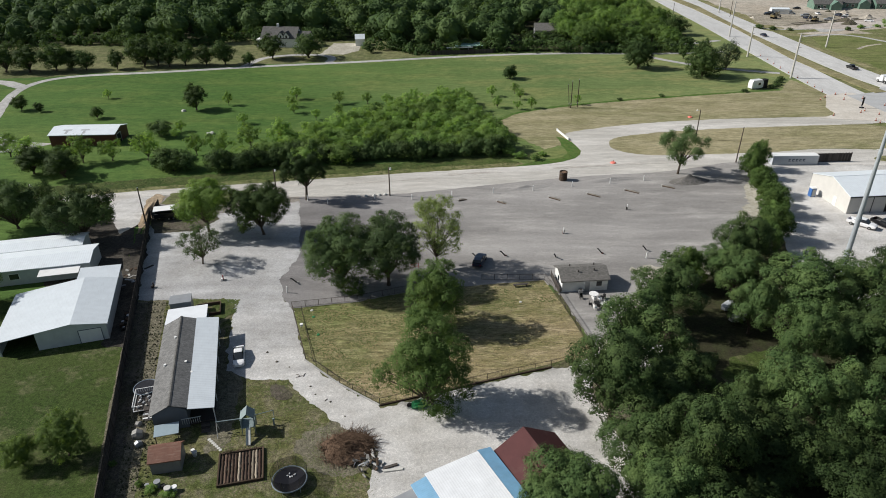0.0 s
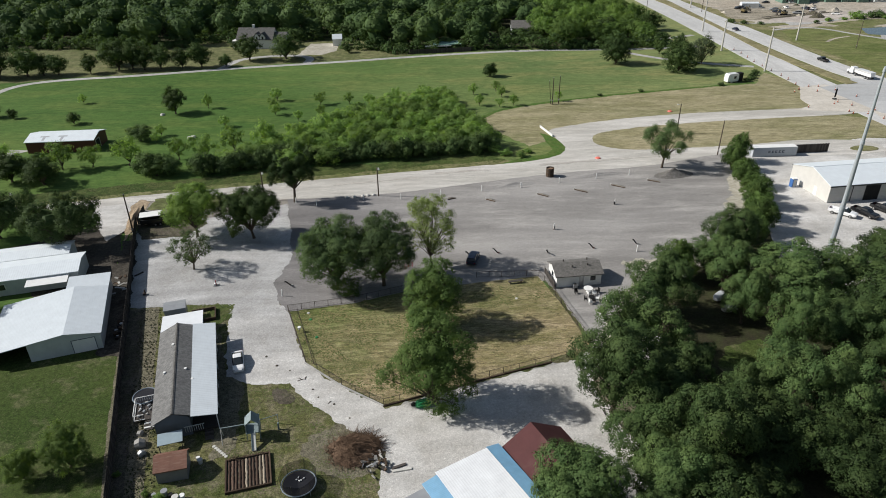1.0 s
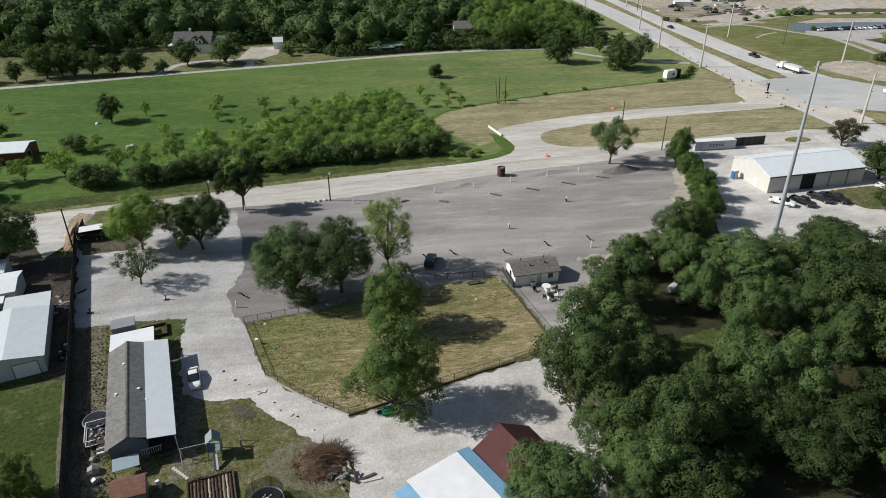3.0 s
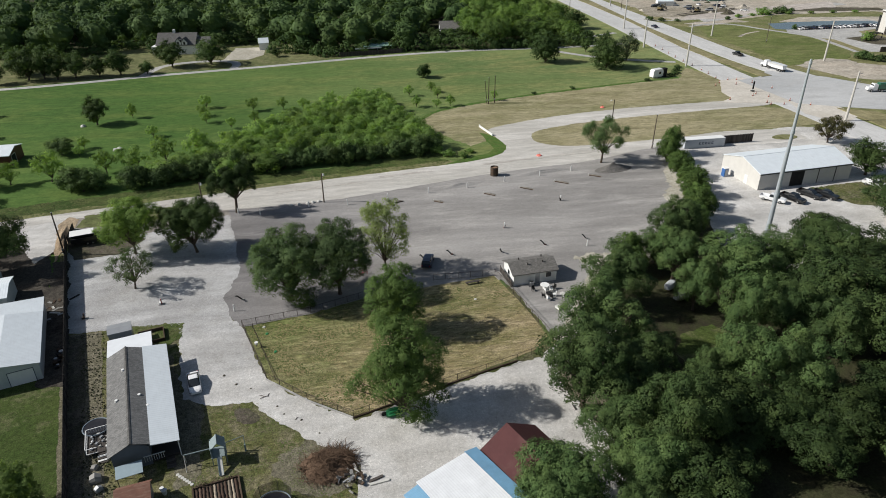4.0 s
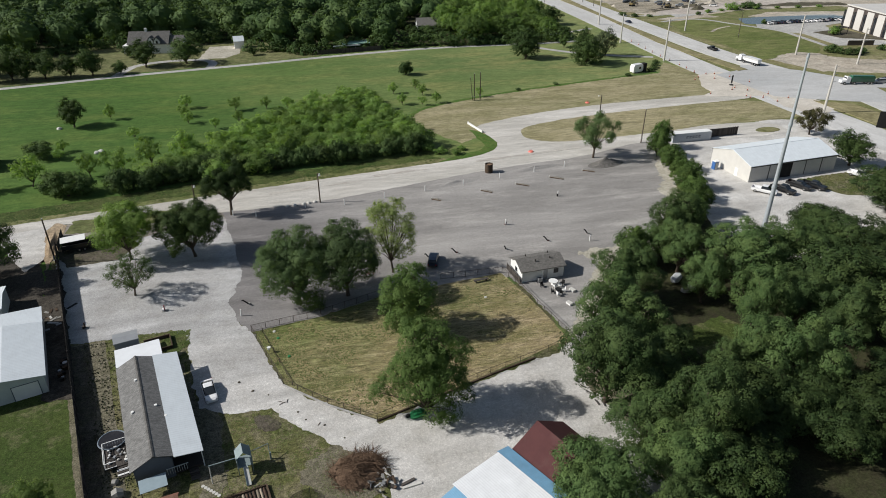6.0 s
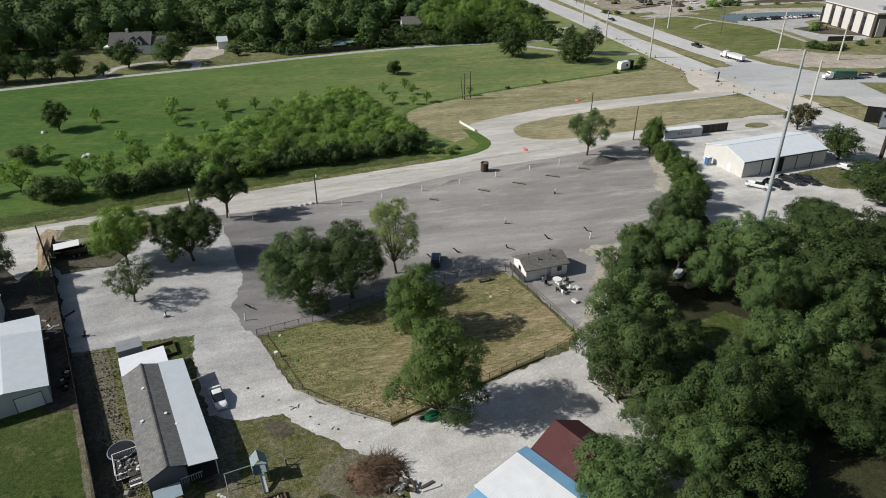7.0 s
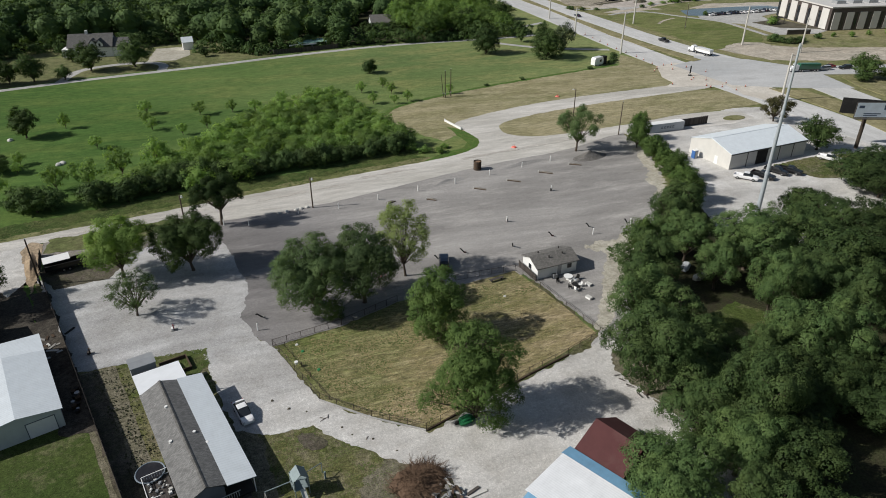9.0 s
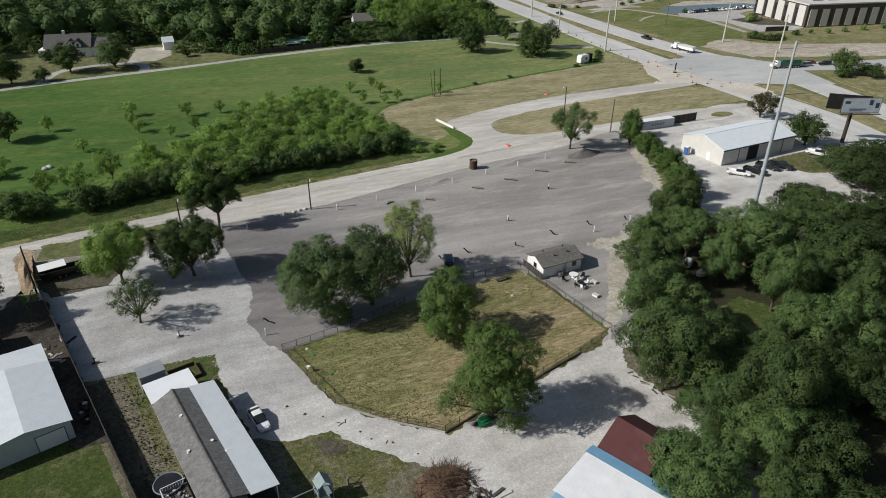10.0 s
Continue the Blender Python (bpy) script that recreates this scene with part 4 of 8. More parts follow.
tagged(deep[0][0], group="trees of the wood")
more_trees(deep, WOOD_B, None, "broadleaf tree deeper in the wood, shade darkened into its leaves", "trees of the wood")

hedge = [(make_tree(30 + i, 3.6, 0.4, 7.0, 16, 9500, 0.18, LEAF_HEDGE, 0.16, "hedgerow_tree", "bushy green hedgerow tree between lot and forecourt"), 3.6, 7.0) for i in range(2)]
HEDGE = [(82.5, 158.5, 2.9, 8.4), (78.4, 153, 3.1, 7.6), (78, 147.4, 2.5, 5.4), (76.6, 142, 3.2, 7.0), (75.4, 136.4, 2.8, 6.0), (74, 131, 3.3, 7.4), (71.8, 125, 3.1, 6.2), (68.4, 119, 3.7, 8.0), (63.4, 113.6, 3.6, 7.6), (44, 101, 3.6, 8.3)]
for i, (ob_, r_, h_) in enumerate(hedge):
    x_, y_, rr, hh = HEDGE[i]
    ob_.matrix_basis = pose(x_, y_, 0) @ Matrix.Diagonal((rr / r_, rr / r_, hh / h_, 1))
    tagged(ob_, group="hedgerow trees")
more_trees(hedge, HEDGE[2:], None, "bushy green hedgerow tree between lot and forecourt", "hedgerow trees")

orchard = [(make_tree(40 + i, 2.6, 0.8, 4.6, 10, 1800, 0.2, LEAF_FRUIT, 0.1, "orchard_tree", "small light green orchard tree in the meadow", 0.35), 2.6, 4.6) for i in range(3)]
THICK_A = [(-73, 164.5, 3.6, 5.6), (-67.5, 164, 3.4, 5.2)]
bush_p = [(make_tree(50 + i, 3.6, -0.6, 5.4, 12, 2600, 0.27, LEAF_FRUIT, 0.14, "thicket_bush", "dense leafy bush of the roadside thicket", 0.05, 1.0, 1.15, category="bush"), 3.6, 5.4) for i in range(3)]
dark_p = [(make_tree(56 + i, 3.0, -0.5, 5.0, 11, 2600, 0.25, LEAF_WOOD, 0.12, "hedge_bush", "dark leafy bush in the front of the thicket", 0.05, 1.0, 1.1, category="bush"), 3.0, 5.0) for i in range(2)]
brow = random.Random(5)
THICKET = []
FRONT = []
EDGE = [(-59.5, 161), (-28, 167), (-7, 168.5), (19, 172.5), (19, 180), (16, 201), (8.5, 223), (-3, 222), (-17, 213), (-30, 195), (-44, 177)]


def inside(poly, x, y):
    """Which of the points lie inside an outline."""
    odd = np.zeros(len(x), bool)
    n_ = len(poly)
    for i_ in range(n_):
        (x0, y0), (x1, y1) = poly[i_], poly[(i_ + 1) % n_]
        cross_ = (y0 > y) != (y1 > y)
        xs = x0 + (y - y0) * (x1 - x0) / ((y1 - y0) or 1e-9)
        odd ^= cross_ & (x < xs)
    return odd


for k in range(31):
    f_ = k / 30
    x_ = -59 + 78 * f_
    FRONT.append((x_ + brow.uniform(-0.8, 0.8), 162.2 + 11.2 * f_ + 3.2 * math.sin(math.pi * min(1, f_ * 1.6)) + brow.uniform(-0.8, 0.8), brow.uniform(2.2, 3.4), brow.uniform(3.8, 5.8)))
for _ in range(4000):
    x_, y_ = brow.uniform(-60, 20), brow.uniform(160, 224)
    if inside(EDGE, np.array([x_]), np.array([y_]))[0] and all((x_ - p[0]) ** 2 + (y_ - p[1]) ** 2 > (22 if p in THICKET else 9) for p in THICKET + FRONT):
        THICKET.append((x_, y_, brow.uniform(3.6, 4.8), brow.uniform(4.4, 6.4)))
for i, (ob_, r_, h_) in enumerate(bush_p):
    x_, y_, rr, hh = THICKET[i]
    ob_.matrix_basis = pose(x_, y_, 0) @ Matrix.Diagonal((rr / r_, rr / r_, hh / h_, 1))
    tagged(ob_, group="roadside thicket")
for i, (ob_, r_, h_) in enumerate(dark_p):
    x_, y_, rr, hh = FRONT[i]
    ob_.matrix_basis = pose(x_, y_, 0) @ Matrix.Diagonal((rr / r_, rr / r_, hh / h_, 1))
    tagged(ob_, group="thicket front")
more_trees(dark_p, FRONT[2:] + THICK_A, None, "dark leafy bush in the front of the thicket", "thicket front")
more_trees(bush_p, THICKET[3:], None, "dense leafy bush of the roadside thicket", "roadside thicket")

# the far woods, one uncounted mass
rng = np.random.default_rng(77)
clouds = []


def wood_edge(x):
    if -105 < x < -32:
        return 342 + 2 * math.sin(x * 0.11)
    if -32 <= x < -8:
        return 321 - (x + 32) * 0.45
    if x <= -105:
        return 335 + 3 * math.sin(x * 0.06)
    return 309 + 3 * math.sin(x * 0.05)


for gy in range(12):
    for gx in range(38):
        y_ = 313 + gy * 11.8 + rng.uniform(-4, 4)
        x_ = -310 + gx * 11.6 + (gy % 2) * 5.8 + rng.uniform(-3.5, 3.5)
        edge = wood_edge(x_)
        if y_ < edge or x_ > 66 + (y_ - 300) * 0.12 or (40 < x_ < 66 and y_ < 341):
            continue
        near = y_ < edge + 42
        r_ = rng.uniform(4.6, 7.4)
        h_ = rng.uniform(4.5, 11.0) + r_ * 0.95
        ls = [(x_, y_, h_ - r_ * 0.86, r_ * 0.86)]
        for k in range(7):
            a_ = k * 0.9 + rng.uniform(0, 0.5)
            q = r_ * rng.uniform(0.5, 0.7)
            ls.append((x_ + q * math.cos(a_), y_ + q * math.sin(a_), h_ - r_ * rng.uniform(0.55, 1.15), r_ * rng.uniform(0.34, 0.5)))
        if near:
            ls += [(x_ + rng.uniform(-3, 3), y_ + rng.uniform(-3, 2), 3.0, 3.4), (x_ + rng.uniform(-4, 4), y_ - 2, 5.0, 3.0)]
        clouds.append(leaf_cloud(rng, ls, 1800 if near else 900, 0.5 if near else 0.7, 0.0, 0.55, 4.5))
        clouds.append(crown_heart(rng, ls, (x_, y_, h_ - r_), 16 if near else 12, 9 if near else 8, 0.84))
# low growth that closes the front of the woods
for i in range(150):
    x_ = -310 + i * 3.0
    if x_ > 120:
        break
    y_ = wood_edge(x_) - rng.uniform(0, 3.5)
    r_ = rng.uniform(2.0, 4.2)
    ls = [(x_ + rng.uniform(-1, 1) * r_, y_ + rng.uniform(-0.6, 0.6) * r_, rng.uniform(0.3, 1.3) * r_, r_ * rng.uniform(0.5, 0.8)) for _ in range(5)]
    clouds.append(leaf_cloud(rng, ls, 700, 0.42, 0.05, 0.8, 1.2))
co = np.concatenate(clouds)
tagged(new("far_woods", arrays_mesh("far_woods", co, np.arange(len(co)).reshape(-1, 3), LEAF_FAR)), "wide dark green woods along the far side", "woods", kind="stuff")


# ---- buildings ----
def gable_house(name, m, L, W, eave, ridge, wall, roof, label, category="building", over=0.4, ridge_at=0.5, thick=0.16, roof_label="", trim=None, wall_t=0.15):
    """Walls and a two-sided roof; ridge along local x, front at y = 0."""
    ob = thing(name, m, label, category)
    yr = W * ridge_at
    for nm, bm_ in (("front_wall", box(B(), 0, L, 0, wall_t, -0.1, eave)), ("back_wall", box(B(), 0, L, W - wall_t, W, -0.1, eave))):
        part(nm, bm_, wall, ob)
    for x in (0, L - wall_t):
        part("gable_wall", prism(B(), [(wall_t, -0.1), (W - wall_t, -0.1), (W - wall_t, eave), (yr, ridge - 0.05), (wall_t, eave)], "x", x, x + wall_t), wall, ob)
    for y0, side in ((0, -1), (W, 1)):
        run = abs(yr - y0)
        dz = (ridge - eave) / run * over
        prof = [(y0 + side * over, eave - dz), (yr, ridge), (yr, ridge + thick), (y0 + side * over, eave - dz + thick)]
        part("roof_slope", prism(B(), prof, "x", -over, L + over), roof, ob, roof_label)
    if trim:
        part("ridge_cap", box(B(), -over, L + over, yr - 0.15, yr + 0.15, ridge + thick - 0.03, ridge + thick + 0.03), roof, ob)
        for y in (-over - 0.02, W + over):
            part("gutter", box(B(), -over, L + over, y - 0.03, y + 0.06, eave - 0.25, eave + 0.02), trim, ob)
    return ob


def opening(parent, name, material, x0, x1, z0, z1, y, frame_mat=None, face=-1, axis="y", label=""):
    """A door or window set in a frame standing proud of a wall face."""
    t = 0.05 * face
    def bx(a0, a1, c0, c1, d0, d1):
        lo, hi = min(d0, d1), max(d0, d1)
        return box(B(), a0, a1, lo, hi, c0, c1) if axis == "y" else box(B(), lo, hi, a0, a1, c0, c1)
    p = part(name, bx(x0, x1, z0, z1, y - t * 0.4, y + t * 0.5), material, parent, label)
    if frame_mat:
        w = 0.1
        for a0, a1, c0, c1 in ((x0 - w, x0, z0, z1 + w), (x1, x1 + w, z0, z1 + w), (x0, x1, z1, z1 + w)):
            part("frame", bx(a0, a1, c0, c1, y - t * 0.4, y + t), frame_mat, p)
    return p


# mobile home with porch roof and additions
MH = pose(-40.0, 65.8, 0, 0, 0, 14.2)
mh = thing("mobile_home", MH, "long mobile home, grey shingles and white porch roof", "house")
part("side_wall", box(B(), 0.25, 0.4, 0.2, 21.6, 0, 3.0), BLUEGREY, mh)
part("side_wall", box(B(), 4.5, 4.65, 0.2, 21.6, 0, 3.05), BLUEGREY, mh)
for y in (0.2, 21.45):
    part("end_wall", prism(B(), [(0.4, 0), (4.5, 0), (4.5, 3.2), (2.7, 4.05), (0.4, 3.0)], "y", y, y + 0.15), BLUEGREY, mh, "dark blue-grey siding")
part("roof_slope", prism(B(), [(-0.15, 2.85), (2.7, 4.2), (2.7, 4.32), (-0.15, 2.97)], "y", 0, 21.9), SHINGLE_GREY, mh, "weathered mid-grey shingles")
part("roof_slope", prism(B(), [(2.7, 4.2), (4.95, 3.38), (4.95, 3.5), (2.7, 4.32)], "y", 0, 21.9), SHINGLE_GREY, mh, "weathered mid-grey shingles")
part("ridge_cap", prism(B(), [(2.5, 4.25), (2.7, 4.36), (2.9, 4.26), (2.9, 4.3), (2.7, 4.4), (2.5, 4.29)], "y", 0, 21.9), SHINGLE, mh)
part("porch_roof", prism(B(), [(4.9, 3.46), (8.3, 2.95), (8.3, 3.01), (4.9, 3.54)], "y", -0.3, 22.1), WHITE_ROOF_Y, mh, "white ribbed metal porch roof")
for y in (0.2, 4.5, 9, 13.5, 18, 21.7):
    part("porch_post", box(B(), 8.0, 8.12, y, y + 0.12, 0, 2.95), WHITE, mh)
part("porch_deck", box(B(), 4.65, 8.0, 0.2, 6, 0.3, 0.6), WOOD, mh)
for x, y in ((1.22, 10.11), (4.1, 10.1), (2.25, 16.24), (4.97, 7.82)):
    part("roof_vent", tube(B(), (x, y, 3.2), (x, y, 4.5 - abs(x - 2.7) * 0.42), 0.26, 0.2), WHITE, mh)
part("addition_roof", prism(B(), [(22.0, 2.95), (27.3, 2.55), (27.3, 2.63), (22.0, 3.03)], "x", -0.1, 6.3), SHEET, mh, "white sheet roof of the rear addition")
for x0, x1, y0, y1 in ((0.2, 0.35, 21.7, 27.1), (5.9, 6.05, 22.2, 27.1), (0.2, 6.05, 27.0, 27.15)):
    part("addition_wall", box(B(), x0, x1, y0, y1, 0, 2.55), BLUEGREY, mh)
opening(mh, "window", GLASS, 10, 11.2, 1.3, 2.3, 4.66, WHITE, 1, "x")
opening(mh, "window", GLASS, 15, 16.2, 1.3, 2.3, 4.66, WHITE, 1, "x")
opening(mh, "door", WHITE, 4, 4.9, 0.6, 2.6, 4.66, WHITE, 1, "x")

shed = gable_house("garden_shed", MH @ pose(0.0, 28.7, 0), 3.4, 2.6, 2.7, 2.9, GREY_METAL, GREY_METAL, "small grey metal shed behind the mobile home", "shed", 0.1)
gable_house("brown_shed", pose(-37.6, 58.7, 0, 0, 0, 10), 3.6, 3.0, 2.0, 2.9, GREYWALL, RUSTY, "small shed with rusty brown roof", "shed", 0.2, 0.6)

wh = gable_house("workshop", pose(91.0, 131.3, 0, 0, 0, 4.5), 26.6, 14.2, 4.1, 6.1, CREAM, WHITE_ROOF, "cream metal workshop with white sheet roof", "workshop", 0.15, 0.5, trim=DARK_TRIM)
# no real opening: a black panel on the wall paints the bay's shaded inside
opening(wh, "bay_door", BLACK, 9.0, 12.6, 0, 3.7, 0, DARK_TRIM, -1, "y", "flat black panel standing for the open bay's dark inside")
for x in (5.6, 16.8, 21.8):
    part("downpipe", box(B(), x, x + 0.12, -0.12, 0, 0, 4.0), DARK_TRIM, wh)
opening(wh, "door", WHITE, 4.2, 5.1, 0, 2.1, 0, WHITE, -1, "x")

lh = gable_house("little_house", pose(21.2, 100.0, 0, 0, 0, 4.0), 8.4, 5.4, 2.4, 3.5, WHITE, SHINGLE_TAN, "little white house with grey-brown shingle roof", "house", 0.35)
opening(lh, "door", GREY_METAL, 4.2, 5.1, 0, 2.05, 0, WHITE)
opening(lh, "window", GLASS, 6.3, 7.3, 1.0, 2.0, 0, WHITE)
opening(lh, "window", GLASS, 2.2, 3.2, 1.0, 2.0, 0, WHITE, -1, "x")

# neighbour's white building
NB = pose(-55.3, 87.9, 0, 0, 0, 16.6)
nb = thing("white_outbuilding", NB, "white metal outbuilding with garage door", "outbuilding")
part("roof_slope", prism(B(), [(-5.0, 3.9), (0.3, 3.0), (0.3, 3.1), (-5.0, 4.0)], "y", -0.2, 15.2), WHITE_ROOF_Y, nb, "bluish white sheet roof")
part("roof_slope", prism(B(), [(-16.3, 2.55), (-5.0, 3.9), (-5.0, 4.0), (-16.3, 2.65)], "y", -0.2, 15.2), WHITE_ROOF_Y, nb, "bright white sheet roof")
part("rear_roof", prism(B(), [(-6.6, 3.3), (0.3, 2.9), (0.3, 3.0), (-6.6, 3.4)], "y", 15.2, 20.4), WHITE_ROOF_Y, nb)
part("front_wall", prism(B(), [(-10.4, 0), (0, 0), (0, 3.0), (-5.0, 3.85), (-10.4, 3.2)], "y", 0, 0.15), OFFWHITE, nb)
part("side_wall", box(B(), -0.15, 0, 0.15, 20.2, 0, 2.95), OFFWHITE, nb)
part("side_wall", box(B(), -16, -15.85, 0.15, 15, 0, 2.55), OFFWHITE, nb)
part("back_wall", box(B(), -15.85, -6.4, 14.85, 15, 0, 2.6), OFFWHITE, nb)
part("back_wall", box(B(), -6.4, -0.15, 20.05, 20.2, 0, 2.85), OFFWHITE, nb)
part("bay_post", box(B(), -15.85, -15.6, 0, 0.15, 0, 2.55), OFFWHITE, nb)
opening(nb, "garage_door", WHITE, -4.2, -0.9, 0, 2.4, 0, BLUEGREY, -1)

nl = gable_house("neighbour_mobile_home", pose(-96.5, 101.8, 0, 0, 0, 12.4), 30, 7.6, 3.0, 3.7, OFFWHITE, WHITE_ROOF, "long white mobile home with sheet roof", "house", 0.2)
gable_house("neighbour_rear_wing", pose(-101.5, 109.5, 0, 0, 0, 12.4), 30, 5.5, 2.8, 3.3, OFFWHITE, WHITE_ROOF, "white low rear wing with sheet roof", "house", 0.2)
part("awning", prism(B(), [(-2.4, 2.35), (-0.1, 2.7), (-0.1, 2.78), (-2.4, 2.43)], "x", 21.5, 28.5), WHITE, nl)
opening(nl, "window", GLASS, 16, 17.6, 1.2, 2.3, 0, WHITE)

barn = gable_house("red_barn", pose(-113.0, 183.5, 0, 0, 0, 1.5), 18.6, 9.5, 3.3, 4.4, REDWALL, WHITE_ROOF, "low dark red barn with white sheet roof", "barn", 0.3)
STAIN = paint_mat("grey_roof_panel", (0.42, 0.43, 0.44), 0.1, 0.8, 0.5)
for x in (4.6, 9.6):
    for dx, y, w, d in ((0, 2.5, 2.4, 0.6), (0, 1.3, 0.7, 1.6)):
        part("roof_panel", box(B(), -w / 2, w / 2, -d / 2, d / 2, 0, 0.03), STAIN, barn, "weathered grey roof panel", place=pose(x + dx, y, 3.46 + y * 0.2316, 13.0))
opening(barn, "barn_door", BLACK, 1.5, 4.2, 0, 2.8, 18.6, WHITE, 1, "x")

# maroon pavilion and blue and white building
gable_house("maroon_pavilion", pose(10.2 + 3.1 * 0.386 - 4.6 * 0.0, 57.0 - 3.1 * 0.92, 0, 0, 0, 112.7) @ pose(0, -4.5, 0), 6.2, 9.0, 2.8, 5.5, WOOD_DARK, MAROON, "steep maroon metal gable roof on a small building", "pavilion", 0.3)
WB = pose(-3.4, 54.6, 0, 0, 0, 26.5)
wb = thing("blue_white_building", WB, "low building with white and blue metal roof", "building")
part("roof_white", prism(B(), [(0, 3.72), (7.3, 3.9), (7.3, 3.98), (0, 3.8)], "y", -14, 0), rib_mat("white_ribbed_sheet", (0.76, 0.77, 0.785), 0.62, 0, 0.5, var=0.08), wb, "white ribbed sheet roof")
part("roof_blue", prism(B(), [(7.3, 3.84), (9.2, 3.5), (9.2, 3.58), (7.3, 3.92)], "y", -14, 0.2), BLUE_ROOF, wb, "blue ribbed sheet roof edge")
part("roof_blue", prism(B(), [(-2.0, 3.3), (0, 3.7), (0, 3.78), (-2.0, 3.38)], "y", -14, -0.4), BLUE_ROOF, wb, "blue ribbed sheet roof edge")
part("porch_roof", prism(B(), [(-5.2, 2.9), (-2.0, 3.2), (-2.0, 3.26), (-5.2, 2.96)], "y", -14, -0.9), GREY_METAL, wb, "grey porch roof")
part("front_wall", box(B(), -1.7, 9.0, -0.5, -0.35, 0, 3.3), OFFWHITE, wb)
for x in (-1.7, 8.85):
    part("side_wall", box(B(), x, x + 0.15, -13.8, -0.5, 0, 3.3), OFFWHITE, wb)
part("back_wall", box(B(), -1.7, 9.0, -13.95, -13.8, 0, 3.3), OFFWHITE, wb)

# far house
fh = gable_house("far_house", pose(-83.5, 325.0, 0, 0, 0, -8), 17, 11, 4.4, 8.6, WHITE, SHINGLE, "white country house with steep grey roof", "house", 0.5)
opening(fh, "window", GLASS, 10.5, 11.5, 5.2, 6.6, -0.2, WHITE)
for x in (8.6, 11.4):
    d = part("dormer", prism(B(), [(x, 4.2), (x + 2.4, 4.2), (x + 2.4, 5.4), (x + 1.2, 6.9), (x, 5.4)], "y", -0.3, 3.6), WHITE, fh)
    part("dormer_roof", prism(B(), [(x - 0.3, 5.3), (x + 1.2, 7.1), (x + 2.7, 5.3), (x + 2.7, 5.5), (x + 1.2, 7.3), (x - 0.3, 5.5)], "y", -0.5, 4.4), SHINGLE, d)
    part("pane", box(B(), x + 0.8, x + 1.6, -0.36, -0.3, 4.4, 5.6), GLASS, d)
part("chimney", box(B(), 6.4, 7.4, 5.2, 6.2, 6, 10), WHITE, fh)
part("wing", prism(B(), [(0.5, 0), (9, 0), (9, 4), (4.8, 6.6), (0.5, 4)], "x", 17, 23), WHITE, fh)
part("wing_roof", prism(B(), [(0.1, 3.8), (4.8, 6.7), (9.4, 3.8), (9.4, 4.0), (4.8, 6.95), (0.1, 4.0)], "x", 17, 23.4), SHINGLE, fh)
part("porch", box(B(), -3, 0, 1, 7, 0, 3.4), WHITE, fh)


# ---- fences ----
def rail_fence(name, a, b, label, height=1.25, gap=2.4, wires=4, sill=None, rail=0.035):
    """Dark pipe posts, a top rail and wire lines between two points."""
    a, b = Vector((*a, 0)), Vector((*b, 0))
    n = max(1, round((b - a).length / gap))
    ob = thing(name, Matrix.Translation(a), label, "fence", "pasture fence")
    d = b - a
    post = mesh_of("post", tube(B(), (0, 0, -0.2), (0, 0, height + 0.05), 0.045, 0.045, 7), DARK_PIPE)
    for i in range(n + 1):
        part("post", post, None, ob, place=Matrix.Translation(d * i / n))
    part("top_rail", tube(B(), (0, 0, height), d + Vector((0, 0, height)), rail, rail, 6), DARK_PIPE, ob)
    part("bottom_rail", tube(B(), (0, 0, 0.12), d + Vector((0, 0, 0.12)), rail * 0.7, rail * 0.7, 6), DARK_PIPE, ob)
    net = B()
    for k in range(wires):
        z = 0.12 + (height - 0.12) * (k + 1) / (wires + 1)
        tube(net, (0, 0, z), d + Vector((0, 0, z)), 0.008, 0.008, 4, False)
    for k in range(int(d.length / 0.3)):
        p = d * (k * 0.3 / d.length)
        tube(net, p + Vector((0, 0, 0.12)), p + Vector((0, 0, height)), 0.006, 0.006, 3, False)
    part("wire_mesh", net, DARK_PIPE, ob)
    if sill:
        s = Vector((d.y, -d.x, 0)).normalized() * 0.12
        t_ = B()
        v = [t_.verts.new(p + Vector((0, 0, z))) for z in (0.02, 0.2) for p in (s * 0.2, d + s * 0.2, d + s * 2.2, s * 2.2)]
        for f in ((3, 2, 1, 0), (4, 5, 6, 7), (0, 1, 5, 4), (1, 2, 6, 5), (2, 3, 7, 6), (3, 0, 4, 7)):
            t_.faces.new([v[i] for i in f])
        bmesh.ops.recalc_face_normals(t_, faces=t_.faces[:])
        part("sill", t_, sill, ob, "timber sleeper along the foot")
    return ob


DARK_PIPE = paint_mat("dark_rusty_pipe", (0.05, 0.036, 0.028), 0.2, 3.0, 0.7)
FIELD = [(-27, 96.2), (-22.2, 81.4), (-16.2, 75.6), (-9.9, 70.8), (-3, 73), (8, 76.5), (15.8, 78.7), (23.4, 81.4), (20.9, 94.5), (20, 100.2), (18.8, 104.4), (-5, 101.8), (-15.6, 98.1)]
for i in range(len(FIELD)):
    if i == 10:
        continue
    rail_fence("rail_fence", FIELD[i], FIELD[(i + 1) % len(FIELD)], "dark pipe and wire fence round the pasture", sill=WOOD_DARK if i in (3, 4, 5) else DRIVE if i in (1, 2) else None)
rail_fence("rail_fence", (7, 104.8), (18.8, 104.4), "dark pipe and wire fence beside the gravel lot")
rail_fence("rail_fence", (-25.2, 95.4), (-20.9, 80.9), "low inner wire fence along the pasture", 0.9, 3.0, 2, rail=0.012)

# tall board fence
BOARD = [mesh_of("board", box(B(), 0.004, 0.136, -0.012 + 0.004 * (k % 2), 0.012 + 0.004 * (k % 2), 0.04, 1.86 + 0.03 * math.sin(k * 2.7)), WOOD) for k in range(4)]
